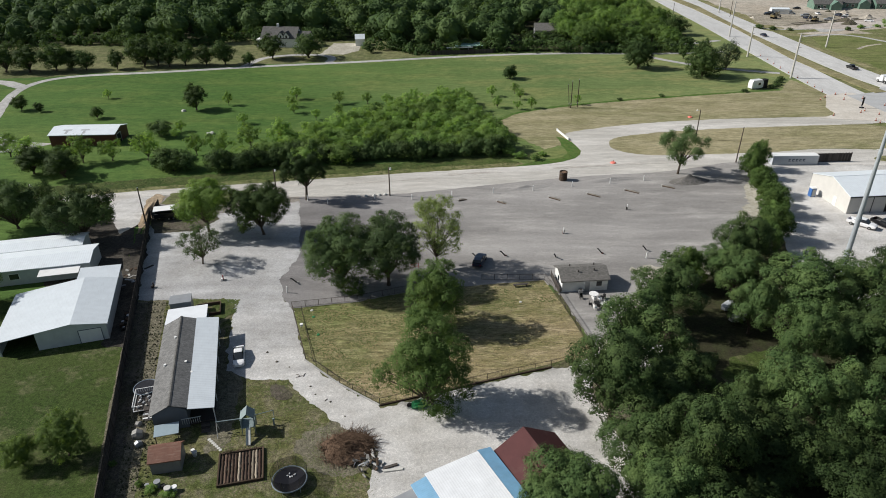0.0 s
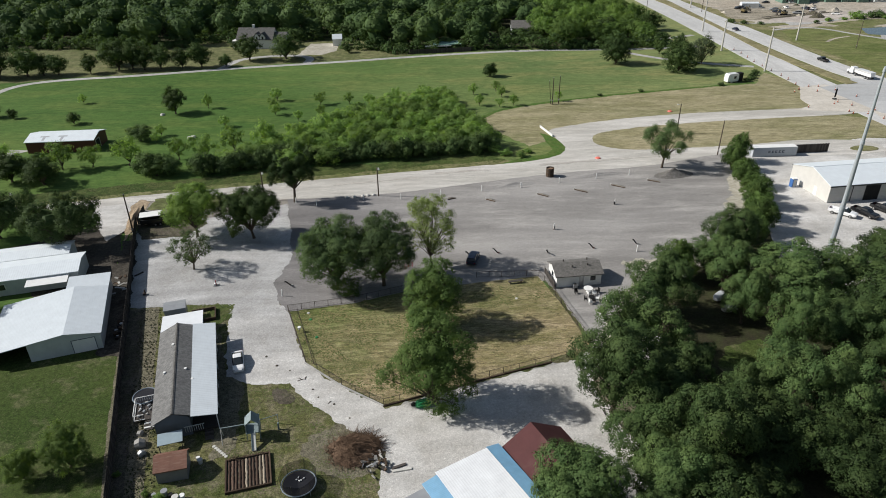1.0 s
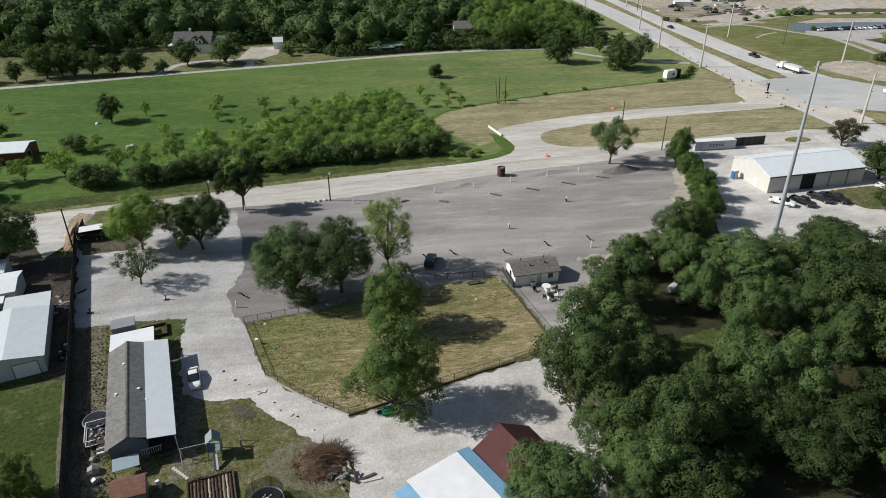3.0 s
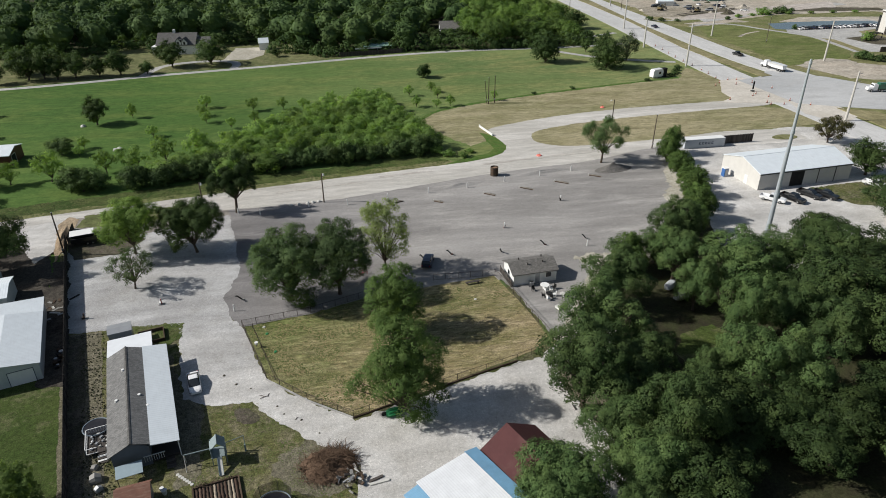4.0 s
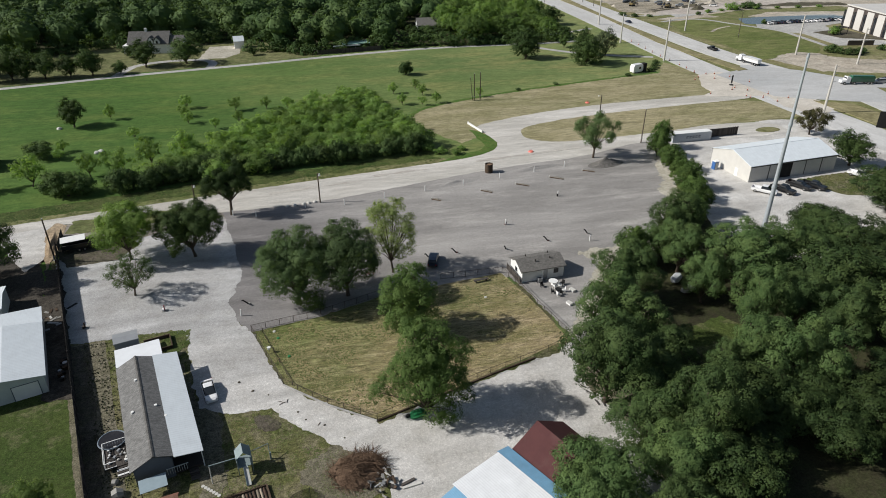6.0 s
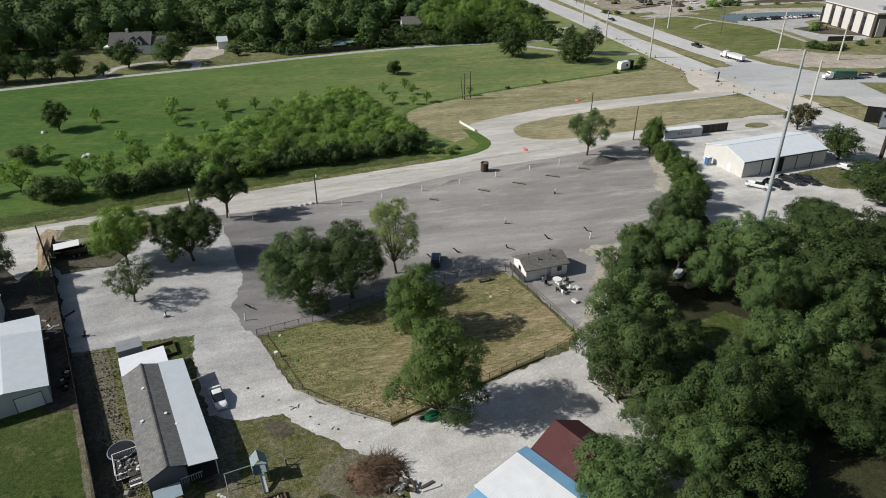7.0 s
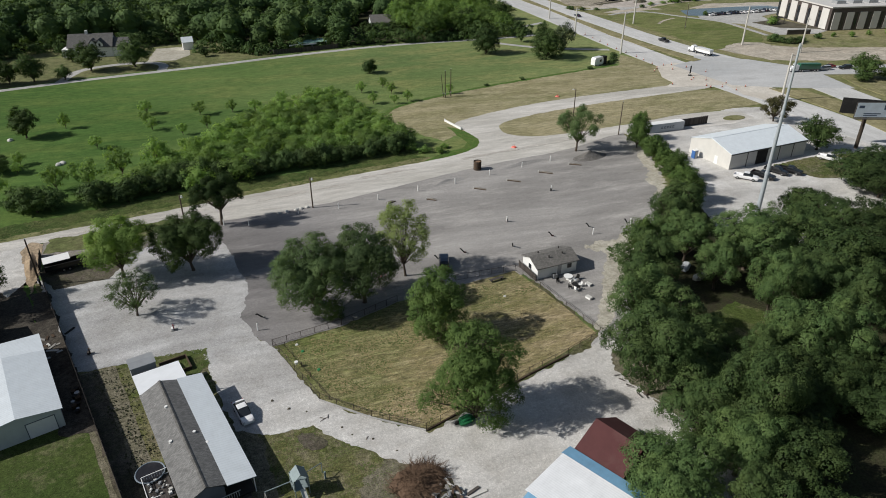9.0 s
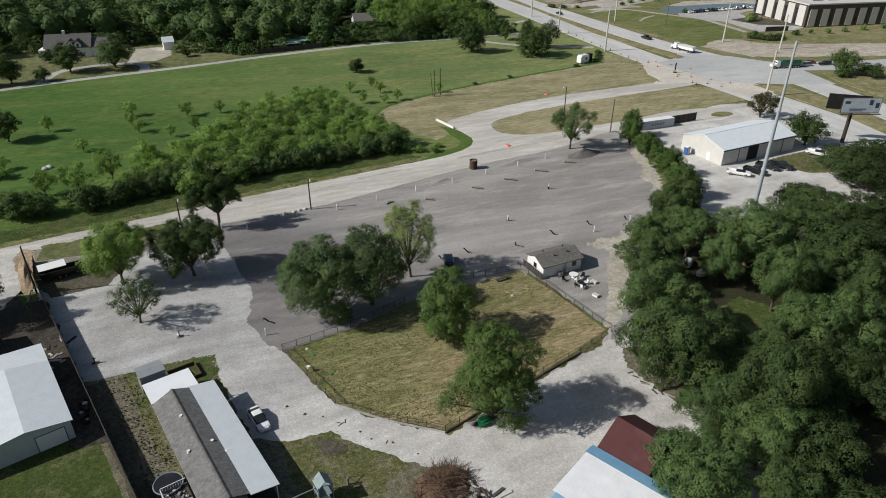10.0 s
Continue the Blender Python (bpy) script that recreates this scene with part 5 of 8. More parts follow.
POST = mesh_of("post", box(B(), -0.05, 0.05, 0.012, 0.11, -0.1, 1.9), WOOD)
RAIL = mesh_of("rail", box(B(), 0, 2.42, 0.02, 0.06, -0.045, 0.045), WOOD)


def board_fence(a, b, label, group="board fence", high=1.0):
    a, b = Vector((*a, 0)), Vector((*b, 0))
    n = max(1, round((b - a).length / 2.42))
    ang = math.degrees(math.atan2((b - a).y, (b - a).x))
    for i in range(n):
        p = a.lerp(b, i / n)
        ob = thing("board_fence_panel", pose(p.x, p.y, 0, 0, 0, ang) @ Matrix.Diagonal(((b - a).length / n / 2.42, 1, high, 1)), label, "fence", group)
        for k in range(17):
            part("board", BOARD[(k * 3 + i) % 4], None, ob, place=Matrix.Translation((k * 0.1425, 0, 0)))
        part("post", POST, None, ob)
        for z in (0.35, 1.0, 1.6):
            part("rail", RAIL, None, ob, place=Matrix.Translation((0, 0, z)))


board_fence(FENCE_A, FENCE_B, "tall weathered wooden board fence panel", high=1.25)
board_fence((-65.4, 133.8), (-66.4, 141.0), "weathered board fence panel beside bare soil", high=0.9)
board_fence((20.1, 105.6), (20.7, 99.6), "pale low board fence panel beside the little house", "house fence", 0.72)


# ---- poles and lamps ----
def street_lamp(x, y, h=7.6, label="dark wooden street lamp pole with a white head"):
    ob = thing("street_lamp", pose(x, y, 0), label, "street lamp", "street lamps")
    part("pole", tube(B(), (0, 0, -0.3), (0, 0, h - 0.3), 0.17, 0.13, 9), POLEWOOD, ob)
    part("bracket", tube(B(), (0, 0, h - 0.6), (0.45, -0.1, h - 0.35), 0.035, 0.03, 6), GALV, ob)
    part("lamp_head", tube(B(), (0.4, -0.1, h - 0.85), (0.4, -0.1, h - 0.35), 0.26, 0.12, 10), WHITE, ob, "white glass lamp head")


for x, y in ((-12.4, 144.7), (-39.5, 144.5), (-92.8, 137.2)):
    street_lamp(x, y)


def utility_pole(x, y, h, lean=0.0, label="dark timber utility pole", r=0.17, arm=False):
    ob = thing("utility_pole", pose(x, y, 0, 0, lean, 0), label, "utility pole", "utility poles")
    part("pole", tube(B(), (0, 0, -0.4), (0, 0, h), r, r * 0.7, 9), POLEWOOD, ob)
    if arm:
        part("lamp_arm", tube(B(), (0, 0, h - 0.4), (-1.1, -0.2, h - 0.1), 0.04, 0.03, 6), GALV, ob)
        part("lamp_head", tube(B(), (-1.1, -0.2, h - 0.25), (-1.1, -0.2, h + 0.05), 0.22, 0.1, 8), WHITE, ob)
    else:
        part("cap", tube(B(), (0, 0, h), (0, 0, h + 0.08), r * 0.75, r * 0.4, 9), GALV, ob)
        part("meter_box", box(B(), -0.14, 0.14, -r - 0.16, -r, 1.2, 1.7), GREY_METAL, ob)


utility_pole(-64.6, 128.6, 9.6)
utility_pole(79.6, 164.0, 9.8, 1.0)
utility_pole(75.5, 183.0, 9.0, 0, arm=True)
utility_pole(45.0, 216.6, 9.2)
utility_pole(47.4, 217.6, 9.4)
utility_pole(44.6, 217.2, 8.0, -6.0, "leaning prop pole beside a utility pole", 0.12)
utility_pole(130, 372, 12)
utility_pole(173, 398, 14)
utility_pole(198.7, 289.5, 12)

mono = thing("steel_monopole", pose(74.6, 104.2, 0), "tall tapered grey steel transmission monopole", "pole")
for k in range(3):
    r0, r1 = 0.52 - 0.11 * k, 0.52 - 0.11 * (k + 1)
    part("shaft", tube(B(), (0, 0, k * 12.6 - 0.2), (0, 0, (k + 1) * 12.6), r0, r1, 12), GALV, mono)
    part("flange", tube(B(), (0, 0, (k + 1) * 12.6 - 0.9), (0, 0, (k + 1) * 12.6 - 0.3), r1 + 0.09, r1 + 0.06, 12), GALV, mono)
part("base_plate", box(B(), -1, 1, -1, 1, -0.1, 0.12), CONC, mono)


def concrete_pole(x, y, h):
    ob = thing("highway_pole", pose(x, y, 0), "tall pale concrete power pole beside the highway", "pole", "highway poles")
    part("shaft", tube(B(), (0, 0, -0.3), (0, 0, h), 0.42, 0.24, 10), POLE_PALE, ob)
    for z in (h - 0.8, h - 3.2, h - 5.4):
        part("insulator_arm", tube(B(), (0, 0, z), (1.1, -0.4, z + 0.25), 0.09, 0.06, 6), GREY_METAL, ob)


POLE_PALE = paint_mat("pale_concrete_pole", (0.5, 0.48, 0.44), 0.06, 0.7, 0.8)
for x, y, h in ((138.5, 254, 17), (199.5, 250, 16.5), (150.0, 175.2, 15.5), (212, 229, 14.5), (148.7, 339, 17), (138.2, 293, 13), (183, 155, 15), (173, 415, 17), (183, 311, 16.5)):
    concrete_pole(x, y, h)


# ---- vehicles ----
def paint(name, c):
    n = Nodes(name)
    v = n.coords("object")
    n.finish(n.mix(n.noise(v, 1.5), c, tuple(x * 0.85 for x in c)), 0.28, 0.5)
    n.put(n.b, "Coat Weight", 0.5)
    n.put(n.b, "Coat Roughness", 0.1)
    return n.m


CAR_WHITE = paint("white_car_paint", (0.86, 0.86, 0.86))
CAR_NAVY = paint("navy_car_paint", (0.014, 0.022, 0.05))
CAR_BLACK = paint("black_car_paint", (0.015, 0.015, 0.016))
CAR_SILVER = paint("silver_car_paint", (0.4, 0.41, 0.42))
CAR_GREEN = paint("green_truck_paint", (0.03, 0.13, 0.075))
CAR_RED = paint("red_paint", (0.3, 0.03, 0.03))
LAMP_RED = paint_mat("tail_lamp_red", (0.35, 0.02, 0.02), 0.05, 2, 0.2)
TYRE = mesh_of("tyre", tube(B(), (0, -0.12, 0), (0, 0.12, 0), 0.35, 0.35, 16), RUBBER, 0.02)
RIM = mesh_of("rim", tube(B(), (0, -0.13, 0), (0, 0.13, 0), 0.2, 0.2, 10), STEEL)


def wheels(ob, xs, w, r=1.0):
    for x in xs:
        for y in (-w / 2 + 0.12, w / 2 - 0.12):
            t_ = part("wheel", TYRE, None, ob, place=pose(x, y, 0.35 * r) @ Matrix.Scale(r, 4))
            part("rim", RIM, None, t_)


def loft(sections):
    """A closed body from cross-sections: (x, half width bottom, half width top, z0, z1)."""
    bm_ = B()
    prev = None
    for x, wb_, wt, z0, z1 in sections:
        zm = z0 + (z1 - z0) * 0.55
        ring = [bm_.verts.new(p) for p in ((x, -wb_ * 0.92, z0), (x, -wb_, zm), (x, -wt, z1 - 0.03), (x, -wt * 0.8, z1), (x, wt * 0.8, z1), (x, wt, z1 - 0.03), (x, wb_, zm), (x, wb_ * 0.92, z0))]
        if prev:
            for i in range(8):
                bm_.faces.new([prev[i], prev[(i + 1) % 8], ring[(i + 1) % 8], ring[i]])
        else:
            bm_.faces.new(ring[::-1])
        prev = ring
    bm_.faces.new(prev)
    bmesh.ops.recalc_face_normals(bm_, faces=bm_.faces[:])
    return bm_


def vehicle(name, kind, x, y, heading, colour, label, group=""):
    """A car built round its middle, nose to local +x."""
    ob = thing(name, pose(x, y, 0.06, 0, 0, heading), label, "car" if kind != "pickup" else "pickup truck", group)
    if kind == "sedan":
        L, W = 4.75, 1.82
        part("body", loft([(-2.36, 0.78, 0.72, 0.4, 0.86), (-2.2, 0.88, 0.82, 0.25, 1.0), (-1.5, 0.91, 0.84, 0.2, 1.02), (0.9, 0.91, 0.84, 0.2, 0.98), (2.0, 0.88, 0.78, 0.22, 0.84), (2.36, 0.75, 0.66, 0.36, 0.66)]), colour, ob)
        part("cabin_glass", loft([(-1.85, 0.78, 0.7, 0.95, 1.04), (-0.95, 0.8, 0.62, 0.95, 1.4), (0.1, 0.8, 0.62, 0.95, 1.4), (1.3, 0.78, 0.72, 0.93, 1.03)]), GLASS, ob, "dark tinted glass")
        part("roof_panel", loft([(-0.95, 0.62, 0.58, 1.38, 1.43), (-0.4, 0.64, 0.6, 1.39, 1.47), (0.05, 0.62, 0.58, 1.38, 1.43)]), colour, ob)
        axles = (-1.4, 1.42)
    elif kind == "suv":
        L, W = 4.9, 1.95
        part("body", loft([(-2.42, 0.85, 0.82, 0.4, 1.05), (-2.3, 0.95, 0.9, 0.3, 1.12), (0.9, 0.97, 0.9, 0.28, 1.12), (2.1, 0.94, 0.86, 0.3, 1.02), (2.45, 0.84, 0.76, 0.42, 0.85)]), colour, ob)
        part("cabin_glass", loft([(-2.36, 0.86, 0.78, 1.08, 1.3), (-2.0, 0.87, 0.74, 1.08, 1.72), (0.2, 0.87, 0.74, 1.08, 1.72), (1.15, 0.85, 0.78, 1.05, 1.1)]), GLASS, ob, "dark tinted glass")
        part("roof_panel", loft([(-2.1, 0.72, 0.68, 1.7, 1.76), (-1, 0.75, 0.7, 1.71, 1.8), (0.3, 0.72, 0.68, 1.7, 1.76)]), colour, ob)
        axles = (-1.45, 1.5)
    else:
        L, W = 5.7, 1.98
        part("body", loft([(-0.75, 0.97, 0.9, 0.4, 1.12), (1.3, 0.98, 0.9, 0.38, 1.14), (2.5, 0.95, 0.86, 0.4, 1.08), (2.85, 0.86, 0.78, 0.5, 0.95)]), colour, ob)
        part("cabin_glass", loft([(-0.7, 0.86, 0.8, 1.1, 1.4), (-0.6, 0.87, 0.74, 1.1, 1.78), (0.7, 0.87, 0.74, 1.1, 1.78), (1.5, 0.85, 0.78, 1.08, 1.12)]), GLASS, ob, "dark tinted glass")
        part("roof_panel", loft([(-0.6, 0.72, 0.68, 1.76, 1.82), (0, 0.75, 0.7, 1.77, 1.86), (0.7, 0.72, 0.68, 1.76, 1.82)]), colour, ob)
        bed = box(B(), -2.85, -0.75, -0.92, 0.92, 0.5, 0.68)
        box(bed, -2.85, -0.75, -0.97, -0.88, 0.5, 1.16)
        box(bed, -2.85, -0.75, 0.88, 0.97, 0.5, 1.16)
        box(bed, -2.85, -2.78, -0.88, 0.88, 0.68, 1.14)
        part("cargo_bed", bed, colour, ob)
        axles = (-1.85, 1.75)
    wheels(ob, axles, W)
    for s in (-1, 1):
        part("headlight", box(B(), L / 2 - 0.16, L / 2 - 0.02, s * 0.66 - 0.14, s * 0.66 + 0.14, 0.62, 0.76), STEEL, ob)
        part("tail_light", box(B(), -L / 2 - 0.0, -L / 2 + 0.1, s * 0.74 - 0.1, s * 0.74 + 0.1, 0.72, 0.92), LAMP_RED, ob)
    for z, x0 in ((0.4, L / 2 - 0.12), (0.45, -L / 2 - 0.03)):
        part("bumper", box(B(), x0, x0 + 0.13, -0.7, 0.7, z - 0.08, z + 0.1), DARK_TRIM if kind != "sedan" else colour, ob)
    return ob


vehicle("white_sedan", "sedan", -32.6, 81.8, -76, CAR_WHITE, "white four-door sedan parked on gravel")
vehicle("navy_car", "suv", 7.0, 111.2, 72, CAR_NAVY, "dark navy sport utility parked in tree shade")
vehicle("white_pickup", "pickup", 90.8, 125.0, -48, CAR_WHITE, "white pickup truck parked at the workshop")
vehicle("black_pickup", "pickup", 95.5, 124.4, -66, CAR_BLACK, "black pickup truck at the workshop bay")
vehicle("dark_pickup", "pickup", 100.8, 125.6, -66, CAR_BLACK, "dark pickup truck in a parked row")
vehicle("dark_pickup", "pickup", 104.2, 124.6, -62, CAR_BLACK, "dark pickup truck with open cargo bed")
vehicle("white_work_truck", "pickup", 120.4, 127.8, -60, CAR_WHITE, "white pickup truck on the track behind the workshop")
vehicle("black_pickup", "pickup", 170.5, 268, 92, CAR_BLACK, "black pickup truck on the highway")
vehicle("dark_car", "sedan", 166.5, 340, 92, CAR_NAVY, "dark car far off on the highway")
vehicle("silver_car", "suv", 197, 202, 170, CAR_SILVER, "silver car queueing at the crossing", "queueing cars")
vehicle("dark_suv", "suv", 206, 200.5, 168, CAR_BLACK, "dark car queueing at the crossing", "queueing cars")
vehicle("maroon_car", "sedan", 202, 204.4, 168, CAR_RED, "maroon car queueing at the crossing", "queueing cars")


def lorry(x, y, heading, cab, load, label, tank=False):
    ob = thing("lorry", pose(x, y, 0.12, 0, 0, heading), label, "truck")
    part("cab", loft([(2.8, 1.1, 1.05, 0.6, 2.7), (4.2, 1.15, 1.05, 0.6, 2.9), (4.5, 1.15, 1.1, 0.6, 1.8), (6.0, 1.0, 0.9, 0.6, 1.6)]), cab, ob)
    part("windscreen", box(B(), 4.3, 4.42, -0.95, 0.95, 1.85, 2.55), GLASS, ob)
    part("chassis", box(B(), -6, 5.5, -0.5, 0.5, 0.55, 0.9), DARK_TRIM, ob)
    if tank:
        part("trailer_hopper", loft([(-6.2, 0.9, 1.2, 1.0, 2.6), (-4.5, 0.7, 1.2, 0.9, 2.7), (0.5, 0.7, 1.2, 0.9, 2.7), (2.2, 0.9, 1.2, 1.2, 2.5)]), load, ob)
    else:
        part("dump_body", loft([(-6.2, 1.15, 1.2, 1.0, 2.7), (2.4, 1.15, 1.2, 1.0, 2.9)]), load, ob)
        part("load_cover", loft([(-6.0, 1.0, 0.9, 2.7, 3.0), (2.2, 1.0, 0.9, 2.9, 3.2)]), load, ob)
    wheels(ob, (-5.2, -3.9, 1.2, 4.9), 2.4, 1.4)
    return ob


lorry(187.5, 203.0, 168, CAR_WHITE, CAR_GREEN, "white truck cab with green covered dump body")
lorry(170.0, 242.0, 97, CAR_WHITE, CAR_WHITE, "white articulated hopper truck on the highway", True)

# boxy trailer in the corner of the drive
tr = thing("utility_trailer", pose(-61.8, 133.4, 0.08, 0, 0, 14), "dark open trailer with white roof sheet", "trailer")
part("bed", box(B(), -2.6, 4.6, -1.1, 1.1, 0.7, 0.95), BLACK, tr)
for y in (-1.1, 1.04):
    part("side", box(B(), -2.6, 4.6, y, y + 0.06, 0.95, 1.7), CAR_BLACK, tr)
part("roof_sheet", prism(B(), [(-1.2, 2.45), (1.3, 2.6), (1.3, 2.66), (-1.2, 2.51)], "x", -2.6, 1.9), WHITE, tr, "white roof sheet")
for x in (-2.5, 1.8):
    for y in (-1.05, 1.05):
        part("post", box(B(), x - 0.04, x + 0.04, y - 0.04, y + 0.04, 0.9, 2.45), DARK_TRIM, tr)
wheels(tr, (0.4, 1.4), 2.3)

# containers beyond the hedgerow
ct = thing("shipping_container", pose(88.2, 161.6, -0.06, 0, 0, -0.5), "pale grey shipping container with dark lettering", "container")
bm = box(B(), 0, 12.19, 0, 2.44, 0.12, 2.6)
for k in range(46):
    box(bm, 0.2 + k * 0.258, 0.33 + k * 0.258, -0.04, 0, 0.3, 2.45)
part("body", bm, paint_mat("pale_grey_container_paint", (0.5, 0.53, 0.56), 0.06, 0.7, 0.5), ct)
part("roof", box(B(), 0, 12.19, 0, 2.44, 2.6, 2.66), WHITE, ct)
for x in (0, 12.03):
    for y in (-0.03, 2.31):
        part("corner_post", box(B(), x, x + 0.16, y, y + 0.16, 0.1, 2.68), GREY_METAL, ct)
INK = paint_mat("dark_blue_lettering", (0.04, 0.06, 0.1), 0.05)
for k in range(5):
    bm = B()
    x0 = 4.2 + k * 0.95
    box(bm, x0, x0 + 0.2, -0.06, -0.045, 1.1, 1.75)
    box(bm, x0 + 0.2, x0 + 0.6, -0.06, -0.045, 1.55, 1.75)
    box(bm, x0 + 0.2, x0 + 0.6, -0.06, -0.045, 1.1, 1.28)
    part("lettering", bm, INK, ct, "dark blue mark")
for x0, x1 in ((100.9, 110.6),):
    pn = thing("wooden_screen", pose(x0, 163.3, 0, 0, 0, 2), "dark weathered timber screen beside the container", "fence")
    for k in range(24):
        part("board", mesh_of("board", box(B(), 0, 0.38, 0, 0.05, 0.05, 2.5 + 0.1 * math.sin(k * 3.1)), WOOD), None, pn, place=Matrix.Translation((k * 0.4, 0.02 * (k % 2), 0)))
    for z in (0.5, 1.9):
        part("rail", box(B(), 0, 9.6, 0.08, 0.14, z, z + 0.1), WOOD_DARK, pn)

pt = thing("portable_toilet", pose(88.3, 141.3, 0, 0, 0, 5), "blue portable toilet with pale roof", "portable toilet")
part("cabin", box(B(), -0.6, 0.6, -0.6, 0.6, 0, 2.1), paint_mat("blue_plastic", (0.05, 0.14, 0.36), 0.08), pt, bevel=0.04)
part("roof", loft([(-0.62, 0.62, 0.4, 2.1, 2.35), (0.62, 0.62, 0.4, 2.1, 2.35)]), WHITE, pt)
part("door", box(B(), -0.4, 0.4, -0.64, -0.6, 0.15, 1.95), GREY_METAL, pt)

bb = thing("billboard", pose(134.6, 132.2, 0, 0, 0, -33), "two-sided roadside billboard on one steel post", "billboard")
part("post", tube(B(), (0, 0, -0.3), (0, 0, 9.2), 0.5, 0.5, 12), POLEWOOD, bb)
part("catwalk", box(B(), -5.4, 5.4, -1.1, -0.35, -0.2, -0.05), DARK_TRIM, bb, place=pose(1.6, -0.9, 9.1, 0, 0, 12))
pf = part("panel", box(B(), -5.3, 5.3, -0.12, 0.12, 0, 4.2), DARK_TRIM, bb, place=pose(1.6, -0.9, 9.1, 0, 0, 12))
part("poster", box(B(), -5.15, 5.15, -0.15, -0.125, 0.15, 4.05), paint_mat("pale_poster", (0.5, 0.56, 0.62), 0.15, 0.5), pf, "pale blue printed poster")
for x0, x1, z0, z1 in ((-4.6, -3.2, 2.6, 3.3), (2.0, 3.0, 2.2, 3.6), (3.8, 4.8, 1.4, 2.8), (-3, 1.5, 1.0, 1.25), (-3, 0.6, 0.55, 0.75)):
    part("bar", box(B(), x0, x1, -0.17, -0.152, z0, z1), INK, pf)
part("panel", box(B(), -5.4, 5.2, -0.12, 0.12, 0, 4.2), BLACK, bb, "dark unlit back panel", place=pose(-0.6, 1.45, 9.1, 0, 0, -6))

# ---- far buildings ----
DARKBRICK = paint_mat("dark_brown_brick", (0.075, 0.06, 0.055), 0.15, 0.6)
PANEL = paint_mat("white_wall_panel", (0.58, 0.56, 0.53), 0.04, 0.5)
mb = thing("office_block", pose(262, 262, 0, 0, 0, -10), "modern dark office block with tall white panels", "office building")
part("wall", box(B(), 0, 74, 0, 40, -0.2, 10.6), DARKBRICK, mb)
part("roof", box(B(), -0.3, 74.3, -0.3, 40.3, 10.6, 11.2), PANEL, mb, "pale flat roof with parapet")
for k in range(10):
    part("white_panel", box(B(), 1.5 + k * 7.2, 5.4 + k * 7.2, -0.25, 0.0, 0.4, 8.6), PANEL, mb)
    part("window", box(B(), 6.1 + k * 7.2, 7.7 + k * 7.2, -0.1, 0.0, 0.6, 8.4), GLASS, mb)
for k in range(5):
    part("white_panel", box(B(), -0.25, 0, 1.5 + k * 8.2, 6.6 + k * 8.2, 0.4, 10.0), PANEL, mb)
    part("window", box(B(), -0.1, 0, 7.3 + k * 8.2, 8.9 + k * 8.2, 0.6, 8.4), GLASS, mb)
for k in range(5):
    part("roof_unit", box(B(), 8 + k * 9, 13 + k * 9, 8, 12, 11.2, 12.6), GREY_METAL, mb)
patch("parking_bay", [(222, 306), (232, 322), (250, 336), (292, 338), (300, 318), (262, 306), (258, 296), (262, 262), (252, 258), (232, 262), (236, 290)], 0.07, DRIVE, "pale paved car park of the office block", 0.3, 2)
patch("pond", [(225, 321), (231, 336), (246, 338), (272, 336), (290, 332), (296, 322), (284, 317), (266, 321), (250, 319.6), (232, 318)], 0.1, WATER, "still blue-grey pond behind the car park", 0.6, 2, category="water")
patch("ground_slope_lawn", [(202, 340), (213, 333), (221, 316), (229, 299), (224, 264), (208, 247), (197, 250), (181, 246), (183, 278), (181, 309), (188, 334)], 0.09, SLOPE, "olive green mown slope beside the highway", 0.8, 2)
patch("perimeter_path", ribbon(smooth([(186, 338), (200, 343), (212, 340), (219, 321), (231, 300), (229, 282), (226, 263)], 2, False), 2.6), 0.105, DRIVE, "pale concrete path round the green slope", 0.15, 2, category="path")
patch("slope_scar", ribbon(smooth([(195, 306), (203, 313), (213, 317)], 1, False), 1.5), 0.11, SOIL, "bare soil scar on the green slope", 0.3, 1)
patch("ground_bare_plot", [(194, 360), (203, 372), (224, 381), (256, 389), (320, 402), (306, 378), (270, 374), (238, 364), (216, 356)], 0.105, ROSY, "rosy grey bare building plot", 1.0, 2)
patch("trench", ribbon(smooth([(198, 375), (217, 382), (252, 392)], 1, False), 1.6), 0.12, BLACK_SOIL, "long dark trench edge across the site", 0.3, 1)
patch("site_weeds", [(172, 365), (178, 358), (190, 356), (202, 357), (200, 350), (186, 346), (176, 352)], 0.11, BANK, "weedy green edge of the building site", 1.0, 1)

patch("soil_courtyard", [(243, 292), (264, 296), (264, 266), (246, 276)], 0.11, DIRT, "brown mulched courtyard bed", 0.3, 2)
crow = random.Random(11)
colours = [(CAR_WHITE, "white"), (CAR_SILVER, "silver"), (CAR_BLACK, "black"), (CAR_NAVY, "dark blue"), (CAR_WHITE, "white")]
protos = [vehicle("parked_car", "suv" if k % 2 else "sedan", 236 + k * 3.0, 317.5, 85, c, nm + " car parked in a long row", "office car park") for k, (c, nm) in enumerate(colours)]
for k in range(5, 16):
    copy_thing(protos[crow.randrange(5)], pose(236 + k * 3.0, 317.5 + crow.uniform(-0.4, 0.4), 0.1, 0, 0, 85))


